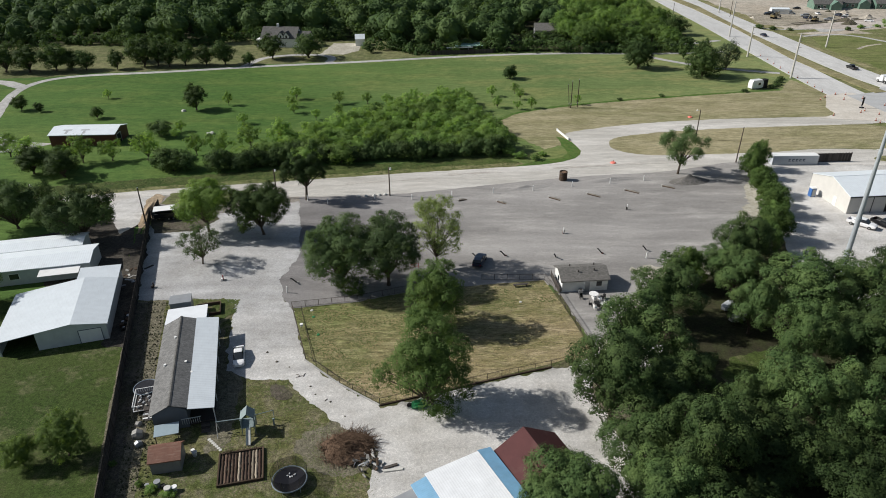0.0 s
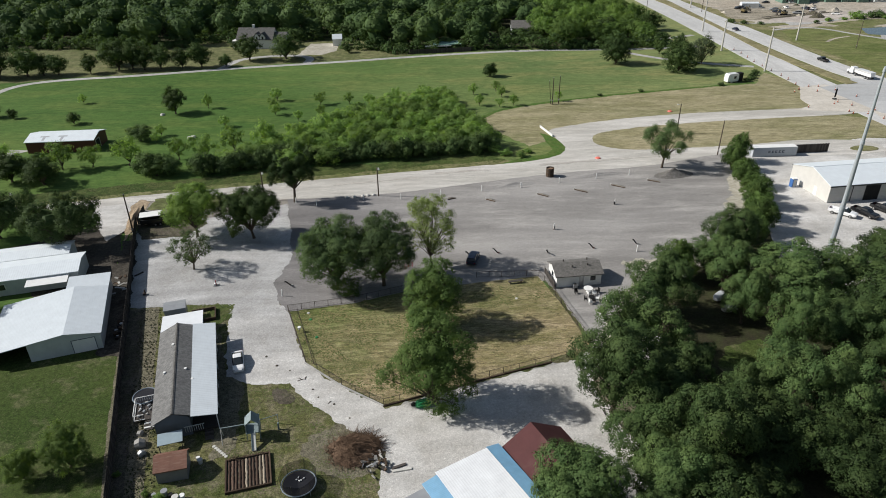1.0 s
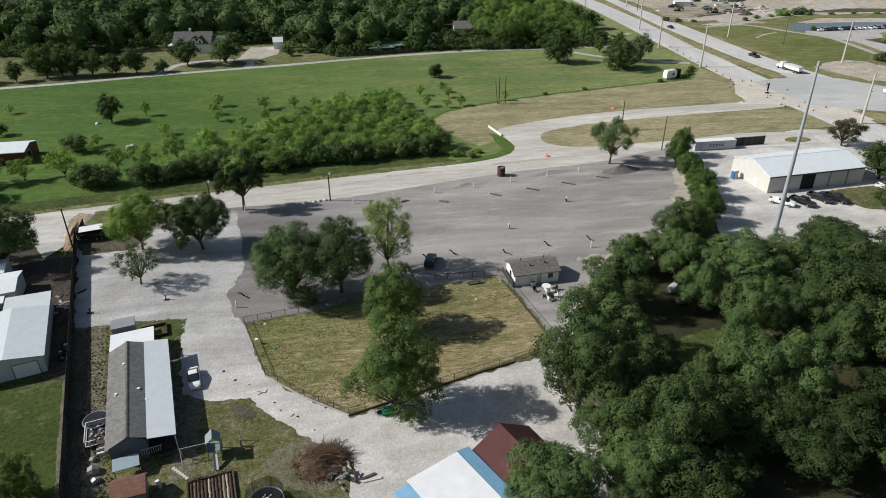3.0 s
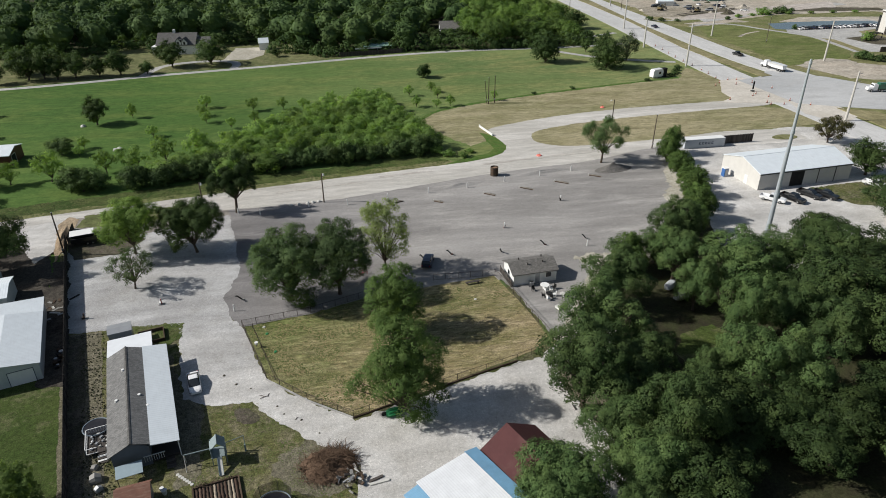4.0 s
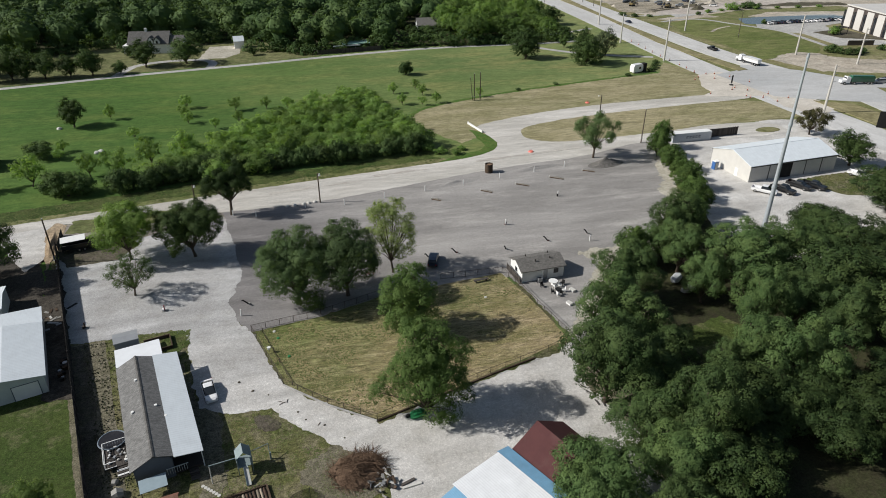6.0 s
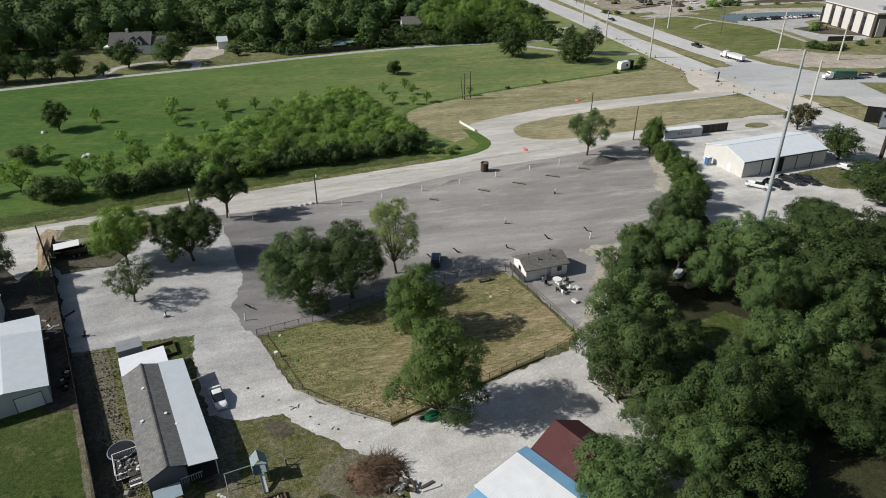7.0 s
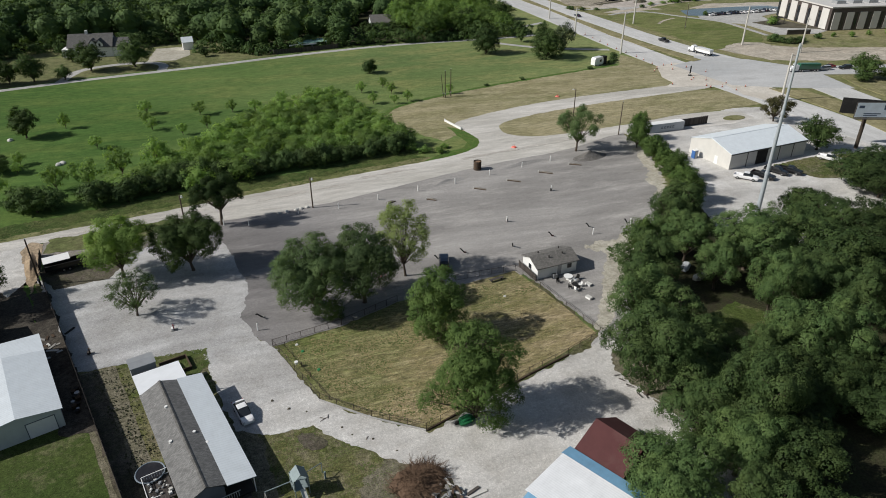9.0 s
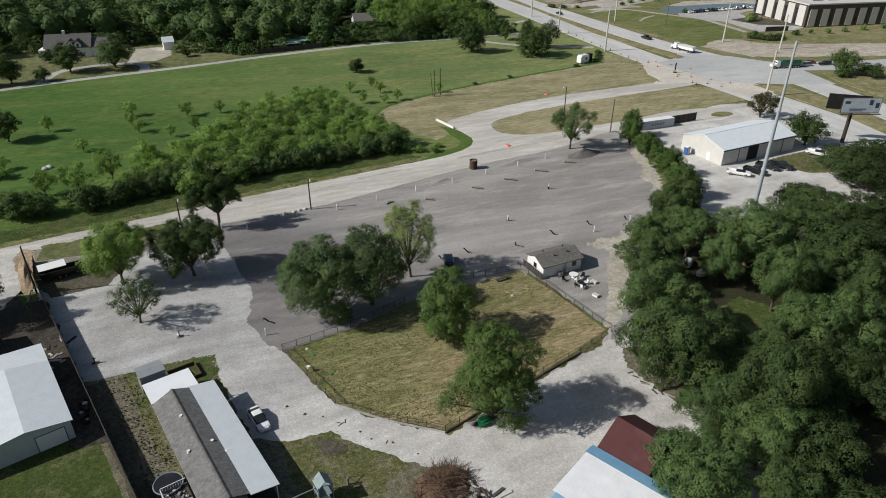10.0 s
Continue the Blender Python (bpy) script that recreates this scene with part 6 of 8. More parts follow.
def far_home(x, y, turn, wall, label, L=16, W=12):
    h = gable_house("new_house", pose(x, y, 0, 0, 0, turn), L, W, 3.2, 6.8, wall, SHINGLE, label, "house", 0.4)
    part("garage_wing", prism(B(), [(L * 0.55, 0), (L * 0.95, 0), (L * 0.95, 3), (L * 0.75, 5.4), (L * 0.55, 3)], "y", -3, 3), wall, h)
    for x0 in (2, 5.2):
        opening(h, "window", GLASS, x0, x0 + 1.5, 1, 2.4, 0, WHITE)


GREENWRAP = paint_mat("green_sheathing", (0.13, 0.21, 0.165), 0.2, 0.6)
far_home(236, 424, -8, GREENWRAP, "unfinished house in green sheathing")
far_home(256, 428, -8, GREENWRAP, "new house with steep grey roof")
far_home(275, 424, -6, GREENWRAP, "new house beside a building site")
far_home(294, 420, -6, OFFWHITE, "pale new house beside a building site")
gable_house("site_trailer", pose(202, 408, 0, 0, 0, -10), 10, 5, 2.8, 3.4, WHITE, WHITE_ROOF, "white site office trailer", "trailer", 0.1)
patch("soil_dark_strip", [(197, 372), (225, 382), (254, 392), (254, 389), (226, 378), (198, 369)], 0.15, DIRT, "dark strip of turned soil", 0.6, 2)
patch("grass_bank_east", [(180, 330), (215, 345), (245, 340), (232, 318), (222, 300), (228, 262), (200, 254), (182, 262), (178, 300)], 0.06, BANK, "green grass bank beside the highway", 1.2, 3)
patch("soil_fan", smooth([(186, 248), (204, 256), (214, 248), (204, 238), (190, 238)], 1), 0.097, SOIL, "pale spill of bare soil", 0.8)

# small far things
gable_house("far_shed", pose(-38.5, 325, 0, 0, 0, 5), 4.4, 5, 3.2, 5.0, WHITE, WHITE_ROOF, "small pale barn-shaped shed", "shed", 0.2)
pv = thing("garden_pavilion", pose(9, 306, 0, 0, 0, 4), "low pavilion with white and green roof", "pavilion")
part("roof", prism(B(), [(0, 3.0), (5, 3.6), (5, 3.75), (0, 3.15)], "x", 0, 13), paint_mat("green_tin", (0.25, 0.4, 0.34), 0.08), pv)
part("roof_edge", box(B(), -4, 8, -0.5, 0.0, 2.4, 2.9), WHITE, pv)
for x in (0.2, 6, 12.6):
    part("post", box(B(), x, x + 0.15, 0.2, 0.35, 0, 3), WHITE, pv)
for a_, b_ in (((-2, 302.8), (26, 305.6)), ((-10, 314), (-2, 302.8)), ((26, 305.6), (30, 312))):
    board_fence(a_, b_, "dark board fence panel at the edge of the woods", "pavilion fence", 1.05)
hidden = gable_house("hidden_house", pose(50, 338, 0, 0, 0, -4), 14, 9, 4.0, 7.0, OFFWHITE, SHINGLE_TAN, "house half hidden among the woods", "house", 0.4)
ts = thing("white_camper", pose(115.5, 238.5, 0, 0, 0, 15), "small white camper trailer on the meadow edge", "trailer")
part("body", loft([(0, 1.15, 1.1, 0.4, 2.6), (0.5, 1.2, 1.1, 0.4, 3.3), (4.2, 1.2, 1.1, 0.4, 3.4), (4.9, 1.1, 0.9, 0.6, 2.8)]), CAR_WHITE, ts)
part("window", box(B(), 2.6, 3.6, -1.22, -1.1, 1.5, 2.4), GLASS, ts)
part("door", box(B(), 1.1, 1.8, -1.23, -1.12, 0.6, 2.6), SHEET, ts)
part("awning_box", box(B(), 5.1, 6.9, -0.9, 0.9, 0.0, 3.3), BLACK, ts, "dark tarpaulin annexe")
part("step", box(B(), 1.1, 1.8, -1.7, -1.3, 0.2, 0.35), GREY_METAL, ts)
wheels(ts, (2.4, 3.2), 2.2)

DIGGER = paint("dull_yellow_machine_paint", (0.2, 0.155, 0.07))
sr = random.Random(3)


def digger(x, y, turn):
    ob = thing("excavator", pose(x, y, 0.1, 0, 0, turn), "dull yellow excavator on the building site", "excavator", "site machines")
    for s in (-1.1, 0.7):
        part("track", box(B(), -1.9, 1.9, s, s + 0.45, 0, 0.8), RUBBER, ob, bevel=0.1)
    part("body", box(B(), -1.8, 1.0, -1.2, 1.2, 0.9, 2.0), DIGGER, ob, bevel=0.08)
    part("cab", box(B(), -0.2, 1.1, 0.1, 1.2, 2.0, 3.0), GLASS, ob, bevel=0.08)
    part("boom", tube(B(), (0.8, -0.4, 1.8), (3.8, -0.4, 3.6), 0.25, 0.2, 6), DIGGER, ob)
    part("stick", tube(B(), (3.8, -0.4, 3.6), (5.0, -0.4, 1.2), 0.2, 0.15, 6), DIGGER, ob)
    part("bucket", box(B(), 4.6, 5.4, -0.9, 0.1, 0.4, 1.2), DARK_TRIM, ob)


digger(196, 392, 30)
digger(214, 381, 200)
for k in range(14):
    x, y = sr.uniform(184, 246), sr.uniform(376, 430)
    copy_thing(protos[sr.randrange(5)], pose(x, y, 0.05, 0, 0, sr.uniform(0, 180)))
for k in range(10):
    x, y, s = sr.uniform(182, 250), sr.uniform(362, 415), sr.uniform(2, 5)
    bm = B()
    bmesh.ops.create_grid(bm, x_segments=12, y_segments=12, size=1)
    for v in bm.verts:
        q = min(1, v.co.length)
        v.co = Vector((v.co.x * s, v.co.y * s * 0.7, (1 - q) * s * 0.45 * (1 + 0.5 * noise.noise(v.co * 3 + Vector((k, 0, 0)))) - 0.1 * q))
    tagged(part("earth_mound", bm, SOIL if k % 2 else DIRT, None, place=pose(x, y, 0.08, 0, 0, 40 * k)), "heap of dug soil on the building site", "soil heap", "soil heaps")
for x, y, w in ((248, 262, 10),):
    dw = thing("low_wall", pose(236, 261, 0, 0, 0, -12), "low dark retaining wall beside the office block", "wall")
    part("wall", box(B(), 0, 12, 0, 0.5, 0, 2.2), DARKBRICK, dw)
    part("coping", box(B(), -0.1, 12.1, -0.1, 0.6, 2.2, 2.4), PANEL, dw)
fl = thing("shade_frame", pose(252, 284, 0, 0, 0, 10), "dark pergola frame in the courtyard", "pergola")
for x in (0, 5):
    for y in (0, 4):
        part("post", box(B(), x, x + 0.25, y, y + 0.25, 0, 3), DARK_TRIM, fl)
for k in range(6):
    part("slat", box(B(), -0.3, 5.6, k * 0.8, k * 0.8 + 0.3, 3, 3.2), DARK_TRIM, fl)


# ---- trees of the meadow and the far side ----
more_trees(orchard, [(1.2, 232, 2.2, 4.2), (8.2, 229.4, 2.2, 4.2), (19.5, 232, 2, 4), (20.2, 218, 2, 4), (28.1, 235.6, 1.7, 4), (29.2, 228, 2, 4), (31.7, 217, 2, 4), (26.8, 215.8, 1.6, 3), (-7.9, 229.5, 2, 4), (-17.5, 222.6, 2.4, 4.2), (-39.5, 206.7, 1.6, 3.6), (-36, 189, 2, 4.2), (-32.7, 211, 2, 4)], None, "small light green orchard tree in the meadow", "orchard trees")
more_trees(orchard, [(-50.3, 231.5, 2.5, 4.6), (-34.4, 225, 2.5, 4.4), (-24.5, 224.6, 2, 4), (-79.6, 196, 2, 3.6), (-79, 189.4, 1.7, 3), (-118.6, 235, 1.8, 3.4), (-72.5, 224.4, 2, 5), (48, 220.5, 1.3, 3.6), (-20, 200, 2.4, 4.4), (-10, 208, 2.4, 4.2), (4, 208, 2.4, 4.4), (-28, 200, 2.2, 4), (12, 204, 2.2, 4)], None, "small light green orchard tree in the meadow", "orchard trees")
for i, (ob_, r_, h_) in enumerate(orchard):
    put_tree(ob_, (-62.0, -48.0, -50.0)[i], (203.0, 214.0, 222.0)[i], 0.8)
    tagged(ob_, group="orchard trees")
round_p = [(make_tree(60 + i, 4.0, 0.9, 8.0, 16, 4800, 0.26, LEAF_OAK, 0.24, "round_tree", "round dark green tree beside the loop driveway"), 4.0, 8.0) for i in range(3)]
ROW = [(-169, 277, 6.4, 11.2), (-159, 279, 6.2, 11.5), (-147, 280, 4.6, 8.2), (-134.6, 281, 3.9, 7.4), (-132, 296, 5.4, 10), (-125, 286, 6.2, 12), (-114, 285, 4.8, 9.6), (-107.8, 286.6, 5.2, 9.8), (-98.8, 286.6, 4.4, 8.4), (-91, 287.6, 5.1, 9.4), (-179.4, 278, 6, 11), (-153, 280, 5, 9), (-119.5, 287, 5, 10.6), (-80.7, 287, 2.8, 5)]
for i, (ob_, r_, h_) in enumerate(round_p):
    x_, y_, rr, hh = ROW[i]
    ob_.matrix_basis = pose(x_, y_, 0) @ Matrix.Diagonal((rr / r_, rr / r_, hh / h_, 1))
    tagged(ob_, group="driveway trees")
more_trees(round_p, ROW[3:], None, "round dark green tree beside the loop driveway", "driveway trees")
more_trees(round_p, [(-72.8, 298, 6.2, 10), (-57, 299.5, 7, 10.4), (-82, 318, 3, 5), (-30, 309, 2.6, 3.4)], None, "dark round tree in front of the country house", "house trees")
more_trees(round_p, [(-82, 219, 4.4, 8.3), (-111.8, 211, 2.2, 3.8), (-142, 221, 2.8, 5), (-134.8, 219, 1.8, 3), (-84.3, 192, 3.8, 4.6)], None, "dark round tree standing alone in the meadow", "meadow trees")
more_trees(round_p, [(-106.7, 162, 4.5, 7), (-97.5, 159.5, 4.4, 7), (-102, 165, 4, 6), (-70.5, 163, 4, 5.6)], None, "dark bushy tree beside the street", "street trees")
low_p = make_tree(66, 8.5, -1.5, 13.8, 22, 10500, 0.33, LEAF_OAK, 0.3, "round_tree", "big round green tree with foliage to the ground", 0.08, 1.0, 1.1)
put_tree(low_p, 105, 258, 0.8, 0, 1.08)
end_p = make_tree(67, 7.0, 0.6, 13.4, 18, 6500, 0.36, LEAF_END, 0.3, "round_tree", "bright green tree at the end of the far woods", 0.08, 1.05, 1.0)
put_tree(end_p, 70, 311)
tagged(end_p, group="wood end trees")
er = random.Random(21)
END = []
for gy in range(9):
    for gx in range(6):
        x_, y_ = 62 + gx * 11 + er.uniform(-3, 3), 313 + gy * 12 + er.uniform(-3, 3)
        if 66 + (y_ - 300) * 0.12 - 6 < x_ < 112 + (y_ - 310) * 0.17:
            END.append((x_, y_, er.uniform(5.6, 8.2), er.uniform(10.5, 15.5)))
more_trees([(end_p, 7.0, 13.4)], END, None, "bright green tree at the end of the far woods", "wood end trees")
more_trees([(low_p, 8.5, 13.8)], [(110, 272, 3.2, 12.4)], None, "round green tree beside the bigger meadow tree", "meadow end trees")
put_tree(make_tree(68, 5.4, 1.2, 11.6, 16, 5200, 0.3, LEAF_GREY, 0.26, "round_tree", "open grey-green tree beside the bigger meadow tree", 0.3), 118.6, 268.5)
more_trees(round_p, [(45, 326, 4.6, 6.2), (52, 329, 4.6, 5.6), (59.5, 327, 5.2, 6.6), (66, 330, 5.4, 8.4)], None, "dark shrubby tree in front of the hidden house", "hidden house trees")
more_trees(round_p, [(108.5, 290, 3, 6.5), (92, 322, 7, 11), (111, 336, 6, 10), (124, 345, 6, 9), (120, 318, 2.2, 4)], None, "round green tree near the highway", "highway trees")
more_trees(round_p, [(123.6, 135, 5.4, 8.4)], None, "spreading tree beside the workshop forecourt", "forecourt trees")
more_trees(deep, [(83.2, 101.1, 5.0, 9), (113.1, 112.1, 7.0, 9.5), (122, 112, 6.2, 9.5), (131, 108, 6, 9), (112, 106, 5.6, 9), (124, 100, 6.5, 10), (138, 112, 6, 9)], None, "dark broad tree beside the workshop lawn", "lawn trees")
more_trees(round_p, [(200.5, 187, 6, 8.5), (206, 181, 4.5, 5), (196, 184, 3, 3.6), (228, 172, 5, 6)], None, "broad bush at the side street corner", "corner bushes")
more_trees(orchard, [(-97.3, 169.5, 4.4, 8), (-90, 171, 3.2, 6), (-80.3, 171, 4, 7.8), (-120, 175, 4.2, 7), (-112, 170, 4.2, 7), (-54, 179, 4, 7.7), (-45.4, 181, 4.2, 8.3), (-36.6, 183, 3.6, 7), (-60.7, 174, 4.2, 7), (-68, 174.5, 3.4, 6.6)], None, "small leafy tree behind the roadside thicket", "thicket trees")
put_tree(make_tree(70, 5.4, -1.2, 13.6, 20, 12000, 0.27, LEAF_DARK, 0.2, "cedar_tree", "dense dark evergreen cedar on the meadow", 0.1, 0.95, 1.1, taper=0.2), 83.5, 272.8)
put_tree(make_tree(69, 5.2, 1.6, 7.6, 18, 6500, 0.24, LEAF_RUST, 0.24, "spreading_tree", "low spreading reddish-brown tree on crushed stone", 0.3, 1.1, 0.85), 131, 158.6)
put_tree(make_tree(71, 3.0, 0.0, 5.2, 10, 3400, 0.28, LEAF_DARK, 0.12, "cedar_bush", "dark evergreen bush alone on the meadow", category="bush"), 28.7, 258.0)
put_tree(make_tree(72, 10.2, 2.0, 11.4, 26, 30000, 0.2, LEAF_WOOD, 0.34, "oak_tree", "broad green oak behind the white buildings", 0.2, heart=0.6), -75.6, 124.0, deep=0.8)
put_tree(make_tree(73, 8.6, 1.2, 11.4, 22, 20000, 0.2, LEAF_WOOD, 0.3, "oak_tree", "green oak beside the long mobile home", 0.2), -93, 129.5, deep=0.8)
put_tree(make_tree(74, 5.0, 1.6, 9.4, 16, 12000, 0.19, LEAF_ASH, 0.28, "oak_tree", "green oak shading the white outbuilding"), -83.5, 98.5)
more_trees(dark_p, [(-90, 136, 4, 5), (-102, 138, 4, 5), (-112, 136, 5, 6)], None, "leafy bush beside the gravel track", "track bushes")
more_trees(bush_p, [(243.6, 249, 1.2, 2.2), (253, 250, 1.2, 2), (261, 247, 1.5, 2.8), (272, 247, 1.3, 2.4), (284, 246.5, 1.6, 3), (298, 246, 1.6, 2.6), (248, 284, 2.4, 4), (252, 286, 2, 3.6)], None, "clipped shrub beside the office block", "office shrubs")
more_trees(dark_p, [(217, 251, 2.2, 3), (219.6, 248, 2.2, 3), (222, 245, 2.2, 3), (225, 243.6, 2, 2.8), (221.4, 253.6, 2, 3), (228, 245, 1.8, 2.6), (231, 247, 1.8, 2.4), (243, 249.6, 1.6, 2.6), (234, 318, 1.4, 2.6)], None, "dark roadside bush beside the soil verge", "roadside bushes")
more_trees(bush_p, [(226, 358, 1.2, 2), (228, 360, 2, 1.6), (238, 362, 2, 1.6), (250, 364, 2, 1.6), (262, 363, 2, 1.8), (276, 362, 2, 1.6), (290, 361, 2, 1.6), (246, 364, 4, 4), (304, 360, 2, 1.6)], None, "low scrub at the building site", "site scrub")
more_trees(dark_p, [(174, 360, 1.8, 2.2), (179, 356.6, 2, 2), (174.5, 364, 1.6, 1.8), (187, 354, 1.6, 1.6), (217, 353, 1.6, 2), (256, 366, 3, 3.4), (261, 367, 3, 4), (265, 365.6, 2.4, 3)], None, "dark weedy bush at the building site", "site bushes")
more_trees(dark_p, [(112, 234.5, 1.2, 1.2), (124, 239.5, 1.5, 1.4), (126.5, 241.5, 1.3, 1.3), (128.5, 244, 1.6, 1.5), (131, 248, 1.5, 1.4), (133.6, 252, 1.4, 1.3), (80, 229.5, 1, 1.0), (64, 225.6, 0.9, 0.9)], None, "weedy scrub along the ditch", "ditch weeds")
more_trees(bush_p, [(26, 168, 1.6, 1.6), (22, 169.5, 1.8, 1.8), (28.5, 171, 1.2, 1.3), (19, 172, 2.2, 2.6)], None, "low green scrub at the ditch", "ditch scrub")
more_trees(dark_p, [(25.5, 62, 2, 3), (22.5, 56, 2.2, 3.4), (66, 60, 3.4, 3.4)], None, "leafy undergrowth at the edge of the wood", "undergrowth")

# ---- the yard ----
BRUSH = plank_mat("dry_red_brown_twigs", (0.095, 0.06, 0.04), (0.26, 0.172, 0.115))
jr = np.random.default_rng(9)
bp = thing("brush_pile", pose(-13.6, 62.6, 0), "big heap of dry reddish-brown cut branches", "brush pile")
bm = B()
for k in range(1150):
    a_, q = jr.uniform(0, 6.283), math.sqrt(jr.random()) * 0.98
    x_, y_ = 3.7 * q * math.cos(a_), 2.9 * q * math.sin(a_) * (1 + 0.2 * math.sin(2 * a_))
    z_ = max(0.08, 1.5 * (1 - q ** 1.3) * jr.uniform(0.6, 1.1) * (1 + 0.45 * math.sin(a_ * 3 + 1)))
    d_ = Vector((jr.normal() + 0.5, jr.normal(), jr.normal() * 0.3)).normalized() * jr.uniform(0.5, 2.1)
    p_ = Vector((x_, y_, z_))
    e_ = p_ + d_
    e_.z = max(0.03, e_.z)
    r_ = jr.uniform(0.012, 0.045)
    mid_ = (p_ + e_) / 2 + Vector(jr.normal(size=3)) * 0.12
    mid_.z = max(0.05, mid_.z)
    tube(bm, p_, mid_, r_, r_ * 0.8, 4, False)
    tube(bm, mid_, e_, r_ * 0.8, r_ * 0.4, 4, False)
part("brushwood", bm, BRUSH, bp)
bm = B()
bmesh.ops.create_icosphere(bm, subdivisions=3, radius=1)
for v in bm.verts:
    w_ = 1 + 0.25 * noise.noise(v.co * 2.5)
    v.co = Vector((v.co.x * 3.4 * w_, v.co.y * 2.8 * w_, max(-0.05, v.co.z * 0.8 * w_)))
part("core", bm, BRUSH, bp)

JUNK = [paint_mat("faded_white_board", (0.55, 0.54, 0.5), 0.1), paint_mat("grey_weathered_board", (0.28, 0.27, 0.25), 0.15), WOOD_DARK, WOOD, GREY_METAL]
jk = thing("scrap_heap", pose(-10.6, 59.8, 0), "heap of discarded boards and household scrap", "scrap heap")
for k in range(30):
    x_, y_ = jr.normal() * 1.0, jr.normal() * 0.7
    l_, w_, h_ = jr.uniform(0.3, 1.3), jr.uniform(0.1, 0.5), jr.uniform(0.03, 0.22)
    part("scrap", box(B(), -l_ / 2, l_ / 2, -w_ / 2, w_ / 2, -h_ / 2, h_ / 2), JUNK[k % 5], jk, place=pose(x_, y_, 0.25 + max(0, 0.7 - 0.25 * (x_ * x_ + y_ * y_)) * jr.random(), jr.uniform(-25, 25), jr.uniform(-25, 25), jr.uniform(0, 180)))
for i, (x_, y_, l_, a_) in enumerate(((-7.4, 58.7, 2.4, 8), (-7.8, 59.3, 1.9, 20))):
    pl = tagged(part("loose_plank", box(B(), -l_ / 2, l_ / 2, -0.18, 0.18, 0.06, 0.22), JUNK[0] if i == 0 else WOOD, None, place=pose(x_, y_, 0, 0, 0, a_)), "pale loose plank lying on gravel", "plank")

gb = thing("garden_bed", pose(-28.9, 56.4, 0.02, 0, 0, 12), "timber-framed garden bed of raised earth rows", "garden bed")
for x0, x1, y0, y1 in ((0, 5.6, 0, 0.18), (0, 5.6, 5.3, 5.48), (0, 0.18, 0.18, 5.3), (5.42, 5.6, 0.18, 5.3)):
    part("frame_timber", box(B(), x0, x1, y0, y1, 0, 0.35), WOOD_DARK, gb)
part("soil", box(B(), 0.18, 5.42, 0.18, 5.3, 0, 0.1), DIRT, gb)
ROWS_M = [plank_mat("row_bark", (0.06, 0.04, 0.03), (0.15, 0.1, 0.075), (0.6, 3, 3)), plank_mat("row_pale", (0.2, 0.16, 0.12), (0.36, 0.31, 0.24), (0.6, 3, 3))]
for k in range(12):
    bm = B()
    n_ = 14
    rings = []
    for j in range(n_ + 1):
        c_, r_ = Vector((jr.normal() * 0.022, 0.3 + j * 4.85 / n_, 0.12)), 0.15 + jr.normal() * 0.022
        rings.append([bm.verts.new(c_ + Vector((r_ * math.cos(q * math.pi / 4), 0, r_ * math.sin(q * math.pi / 4)))) for q in range(8)])
    for r0, r1 in zip(rings, rings[1:]):
        for q in range(8):
            bm.faces.new((r0[q], r0[(q + 1) % 8], r1[(q + 1) % 8], r1[q]))
    bm.faces.new(rings[0])
    bm.faces.new(list(reversed(rings[-1])))
    part("soil_ridge", bm, ROWS_M[1 if k in (5, 9, 10) else 0], gb, place=Matrix.Translation((0.5 + k * 0.42, 0, 0)))
bm = B()
for k in range(60):
    p_ = Vector((jr.uniform(0, 5.6), 5.4 + jr.normal() * 0.12, 0.3 + jr.random() * 0.3))
    tube(bm, p_, p_ + Vector((jr.normal() * 0.4, jr.normal() * 0.2, jr.normal() * 0.2)), 0.03, 0.02, 4, False)
part("stick_edging", bm, WOOD_DARK, gb)

# trampoline with safety net
def net_mat():
    n = Nodes("black_netting")
    n.finish((0.01, 0.01, 0.012), 0.8)
    tr_ = n.node("ShaderNodeBsdfTransparent")
    mx = n.node("ShaderNodeMixShader", Fac=0.5)
    n.t.links.new(tr_.outputs[0], mx.inputs[1])
    n.t.links.new(n.b.outputs[0], mx.inputs[2])
    n.t.links.new(mx.outputs[0], n.out.inputs[0])
    return n.m


NET = net_mat()
MAT_BLACK = paint_mat("black_jumping_mat", (0.014, 0.014, 0.018), 0.2, 1.0, 0.5)


def ring(bm_, r, z, t, seg=36):
    pts_ = [Vector((r * math.cos(2 * math.pi * i / seg), r * math.sin(2 * math.pi * i / seg), z)) for i in range(seg)]
    for i in range(seg):
        tube(bm_, pts_[i], pts_[(i + 1) % seg], t, t, 6, False)
    return bm_


